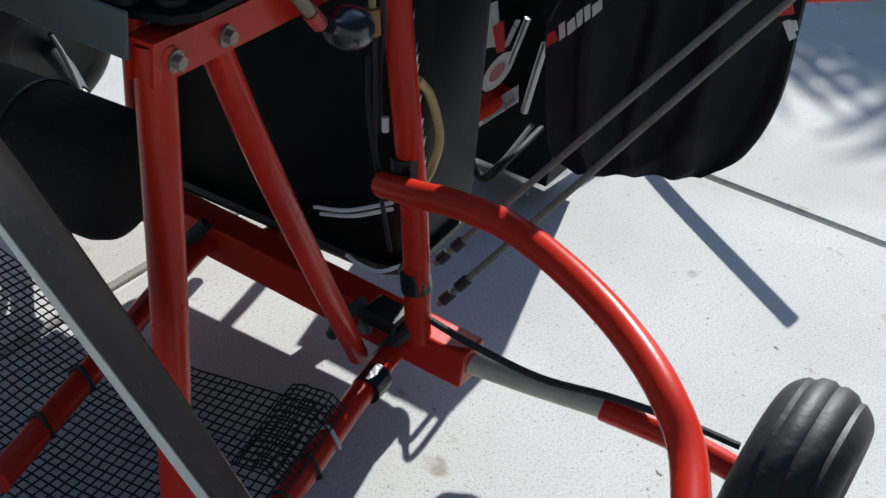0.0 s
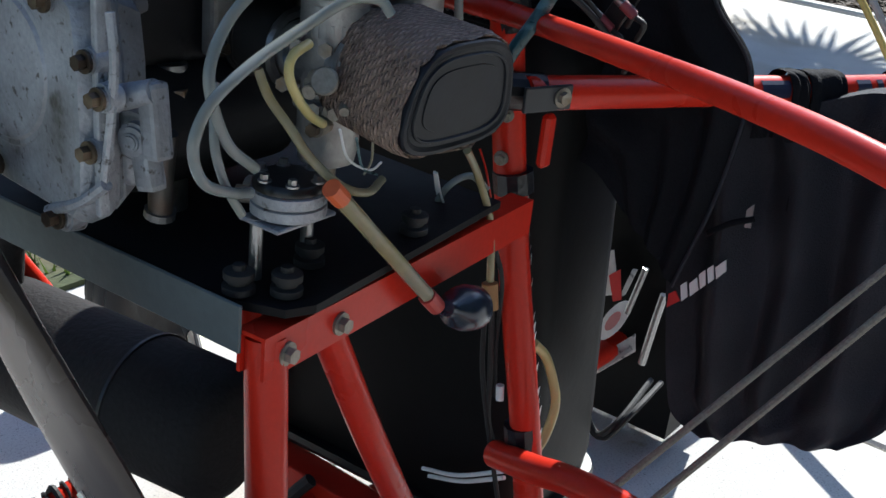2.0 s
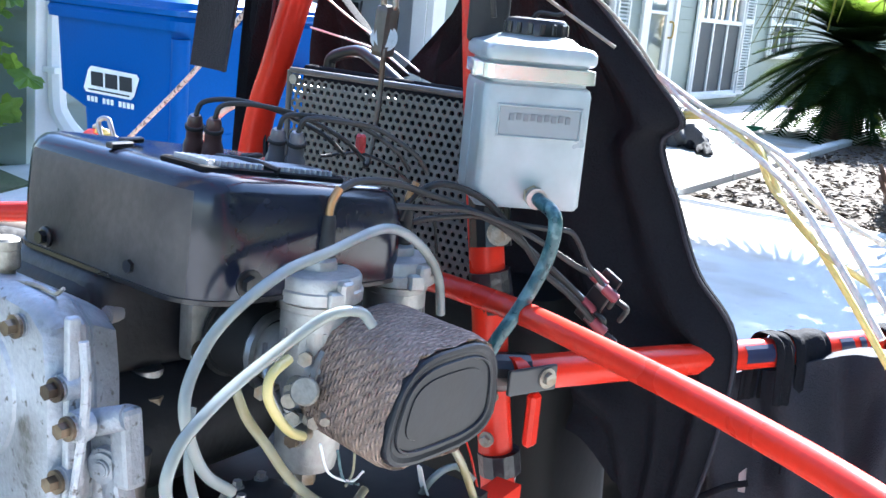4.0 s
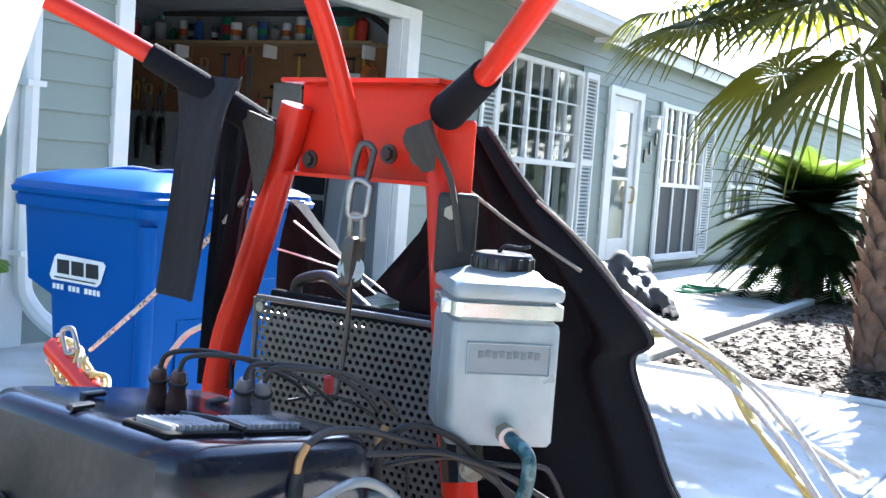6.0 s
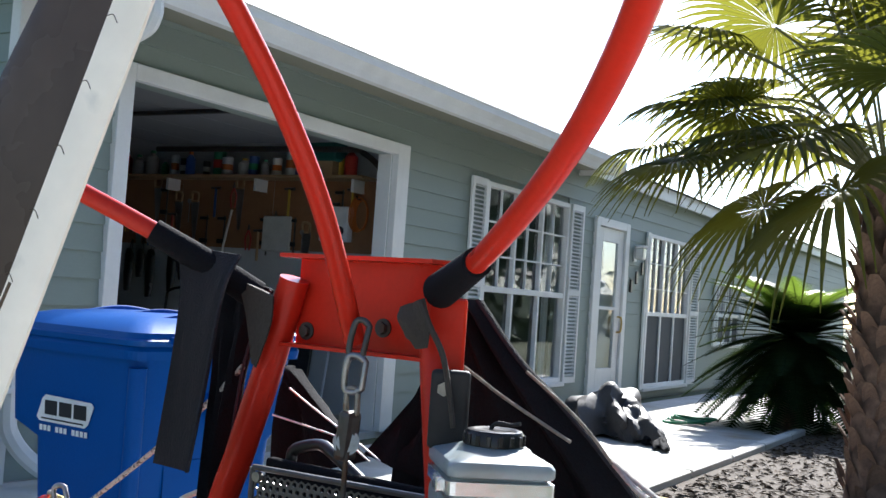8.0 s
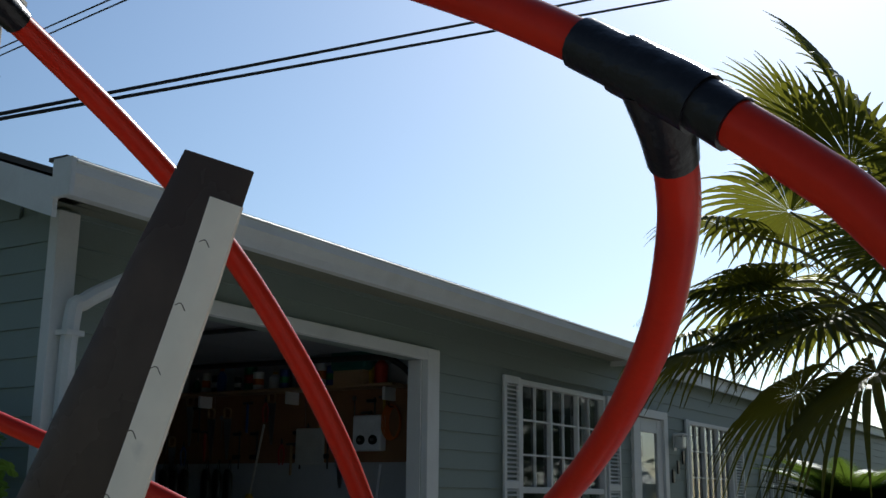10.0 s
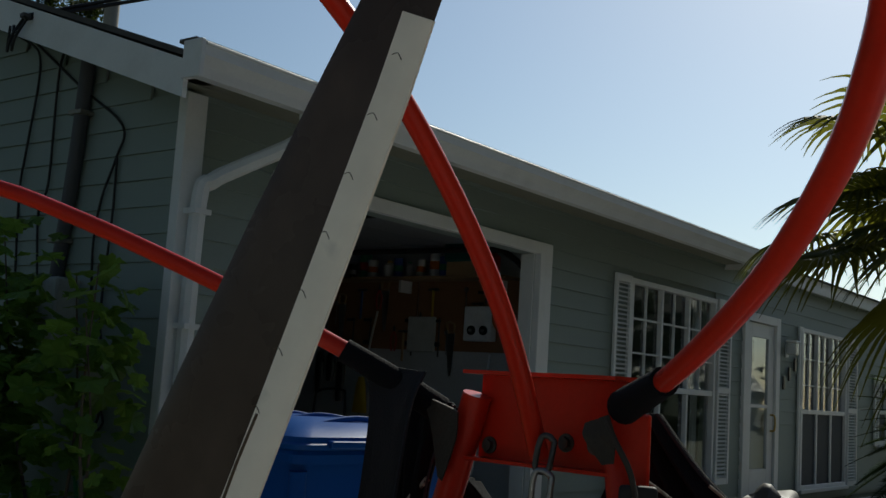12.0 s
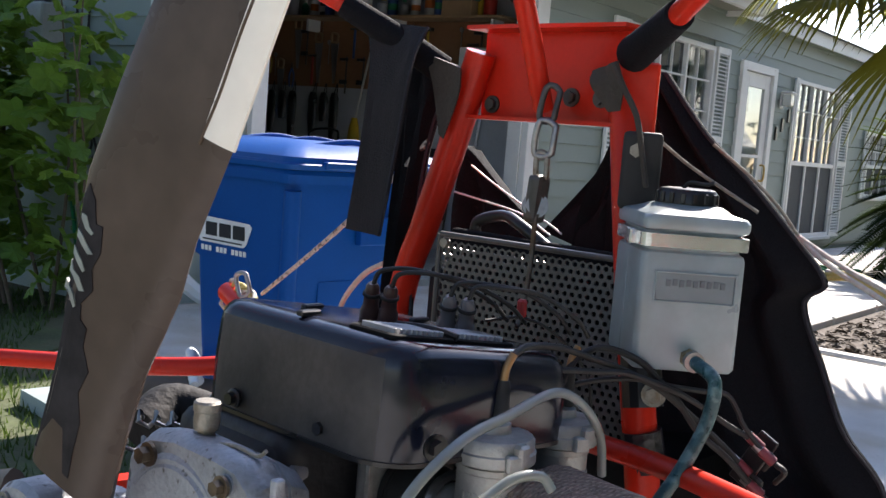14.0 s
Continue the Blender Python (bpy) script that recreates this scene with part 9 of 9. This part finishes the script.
for pts in (((2.2, 3.5), (1.67, 3.3), (1.48, 3.11), (1.53, 2.57), (1.56, 2.27), (1.5, 1.7)), ((1.1, 3.2), (1.25, 3.08), (1.24, 2.31), (1.32, 2.14), (1.25, 1.68)), ((1.6, 3.3), (1.01, 2.91), (0.53, 2.61), (0.56, 2.41), (0.66, 2.18), (0.7, 1.91), (0.67, 1.6)), ((0.55, 2.41), (0.54, 2.03), (0.56, 1.5), (0.5, 1.22))):
    part("cable", tubem([hp(-0.02, w, z) for w, z in pts], 0.008, 6, 5), RUBBER, cabs, "", True)
weather = thing("weatherhead", hp(-0.42, 1.05, 3.3), "service entry loops of black cable at the rake", "service head")
for k in (0, 1):
    part("loop", tubem([hp(-0.40, 1.05 + 0.05 * k, 3.25), hp(-0.44, 1.1 + 0.05 * k, 3.12), hp(-0.42, 1.16 + 0.05 * k, 3.05), hp(-0.4, 1.2 + 0.04 * k, 3.22)], 0.009, 6, 6), RUBBER, weather, "", True)
part("clamp", boxm(hp(-0.42, 1.05, 3.25), (0.05, 0.05, 0.03), None, 0.005), DARKSTEEL, weather)

# ---- power pole, wires and a far tree ----
POLE = mat("weathered_pole", (0.3, 0.28, 0.25), 0.85, var=0.15, scale=3, fine=50, bump=0.3, stretch=(3, 3, 0.3))
pb = hp(9.1, 14.0, 0)
pole = thing("power_pole", pb, "weathered wooden power pole behind the house", "power pole")
part("mast", cylm(pb, pb + Vector((0, 0, 12.6)), 0.19, 0.14, 16), POLE, pole, "", True)
part("cross_arm", boxm(pb + Vector((0, -0.18, 11.6)), (2.2, 0.1, 0.12), Matrix.Rotation(0.6, 4, "Z"), 0.01), POLE, pole)
part("transformer", cylm(pb + Vector((-0.35, -0.3, 10.9)), pb + Vector((-0.35, -0.3, 11.7)), 0.22, seg=20, bevel=0.03), plain_mat("transformer_grey", (0.3, 0.31, 0.32), 0.5), pole, "", True)
for k in (-0.9, -0.45, 0.45, 0.9):
    c = pb + Vector((k * 0.82, -0.18 + k * 0.56, 11.66))
    part("insulator", cylm(c, c + Vector((0, 0, 0.16)), 0.04, 0.028, 10), plain_mat("porcelain", (0.25, 0.2, 0.17), 0.3), pole)
part("jumper", tubem([pb + Vector((-0.6, 0.3, 11.6)), pb + Vector((-0.85, 0.2, 11.1)), pb + Vector((-0.7, 0.1, 10.6)), pb + Vector((-0.3, 0, 10.5))], 0.025, 6, 6), RUBBER, pole, "", True)
sa = hp(-0.42, 1.05, 3.25)
for k, q in enumerate(((15.000, 3.819, 8.861), (15.000, 3.528, 8.549))):
    b = sa + (Vector(q) - sa) * 1.7
    solid("service_wire", tubem([sa + Vector((0, 0, -0.02 * k)), sa.lerp(b, 0.42) - Vector((0, 0, 0.02)), b], 0.014, 6, 8), RUBBER, "black overhead service wire to the house", "wire", "overhead wires")
for k, (p, q) in enumerate((((16.000, 33.335, 12.922), (12.000, 18.133, 10.182)), ((16.000, 33.282, 12.659), (12.000, 18.076, 10.018)))):
    p, q = Vector(p), Vector(q)
    solid("overhead_cable", tubem([p - (q - p) * 0.3, p, q, q + (q - p) * 0.8], 0.016, 6, 4), RUBBER, "thick black overhead cable", "wire", "overhead wires")
far = thing("far_tree", hp(5, 24, 0), "leafy green tree behind the house", "tree")
tc = Vector((24.000, 46.791, 19.4))
part("trunk", tubem([(tc.x, tc.y, -0.05), (tc.x + 0.1, tc.y, tc.z * 0.5), (tc.x, tc.y, tc.z)], 0.25, 10, 5, 0.08), BARK, far, "", True)
for k in range(7):
    a = k * 0.9
    part("limb", tubem([(tc.x, tc.y, tc.z - 1.2), (tc.x + 0.5 * math.cos(a), tc.y + 0.5 * math.sin(a), tc.z - 0.5), (tc.x + 1.0 * math.cos(a), tc.y + 1.0 * math.sin(a), tc.z + 0.2)], 0.06, 6, 4, 0.02), BARK, far)
vv, ff = [], []
hubs = [tc + Vector((rg.uniform(-2.4, 2.4), rg.uniform(-2.4, 2.4), rg.uniform(-3.0, 1.6))) for _ in range(70)]
for k in range(12000):
    h = rg.choice(hubs)
    c = h + Vector((rg.gauss(0, 0.24), rg.gauss(0, 0.24), rg.gauss(0, 0.2)))
    d = Vector((rg.gauss(0, 1), rg.gauss(0, 1), rg.gauss(0, 1))).normalized()
    e = d.cross(Vector((rg.gauss(0, 1), rg.gauss(0, 1), rg.gauss(0, 1)))).normalized()
    s = rg.uniform(0.08, 0.15)
    o = len(vv)
    vv += [c - d * s, c + e * s * 0.45, c + d * s, c - e * s * 0.45]
    ff.append((o, o + 1, o + 2, o + 3))
me = bpy.data.meshes.new("crown")
me.from_pydata(vv, [], ff)
me.materials.append(leaf_mat("far_tree_leaf", (0.022, 0.036, 0.012), (0.05, 0.07, 0.012), 0.5, 0.3, 0.15))
cr = new("crown", me)
cr.parent = far
cr.matrix_parent_inverse = far.matrix_basis.inverted()

# ---- unseen trees across the yard, made tall to block skylight on the front wall ----
TREES = mat("dark_foliage", (0.035, 0.06, 0.02), 0.6, var=0.4, scale=1.5, fine=12, bump=0.5, island=True)
vv, ff = [], []
belt = smoothline([Vector(p) for p in ((-10, -12, 0), (-3, -10.5, 0), (5, -9.5, 0), (12, -8, 0), (18, -5, 0), (26, -3, 0), (40, -2.5, 0))], 10)
for i in range(61):
    u = i / 60
    c = belt[min(len(belt) - 1, int(u * (len(belt) - 1) + 0.5))]
    for j in range(13):
        f = j / 12
        top = 10.5 + 2.6 * noise.noise((u * 9, 1.7, 3)) + 1.3 * noise.noise((u * 31, 0.3, 8))
        d = 1.2 * noise.noise((u * 14, f * 4, 2)) + 0.7 * noise.noise((u * 40, f * 10, 5)) + 1.5 * f * f
        vv.append(Vector((c.x + 0.3 * d, c.y - d, -0.1 + f * top)))
for i in range(60):
    for j in range(12):
        o = i * 13 + j
        ff.append((o, o + 13, o + 14, o + 1))
for k in range(9000):
    base = vv[rg.randrange(61 * 13)] + Vector((rg.gauss(0, 0.3), rg.gauss(0, 0.3), rg.gauss(0, 0.3)))
    d = Vector((rg.gauss(0, 1), rg.gauss(0, 1), rg.gauss(0, 1))).normalized()
    e = d.cross(Vector((rg.gauss(0, 1), rg.gauss(0, 1), rg.gauss(0, 1)))).normalized()
    s = rg.uniform(0.12, 0.28)
    o = len(vv)
    vv += [base - d * s, base + e * s * 0.45, base + d * s, base - e * s * 0.45]
    ff.append((o, o + 1, o + 2, o + 3))
me = bpy.data.meshes.new("tree_belt")
me.from_pydata(vv, [], ff)
me.materials.append(TREES)
tagged(new("tree_belt", me), "unseen dark green tree belt added to block low skylight from across the yard", "trees", kind="stuff")
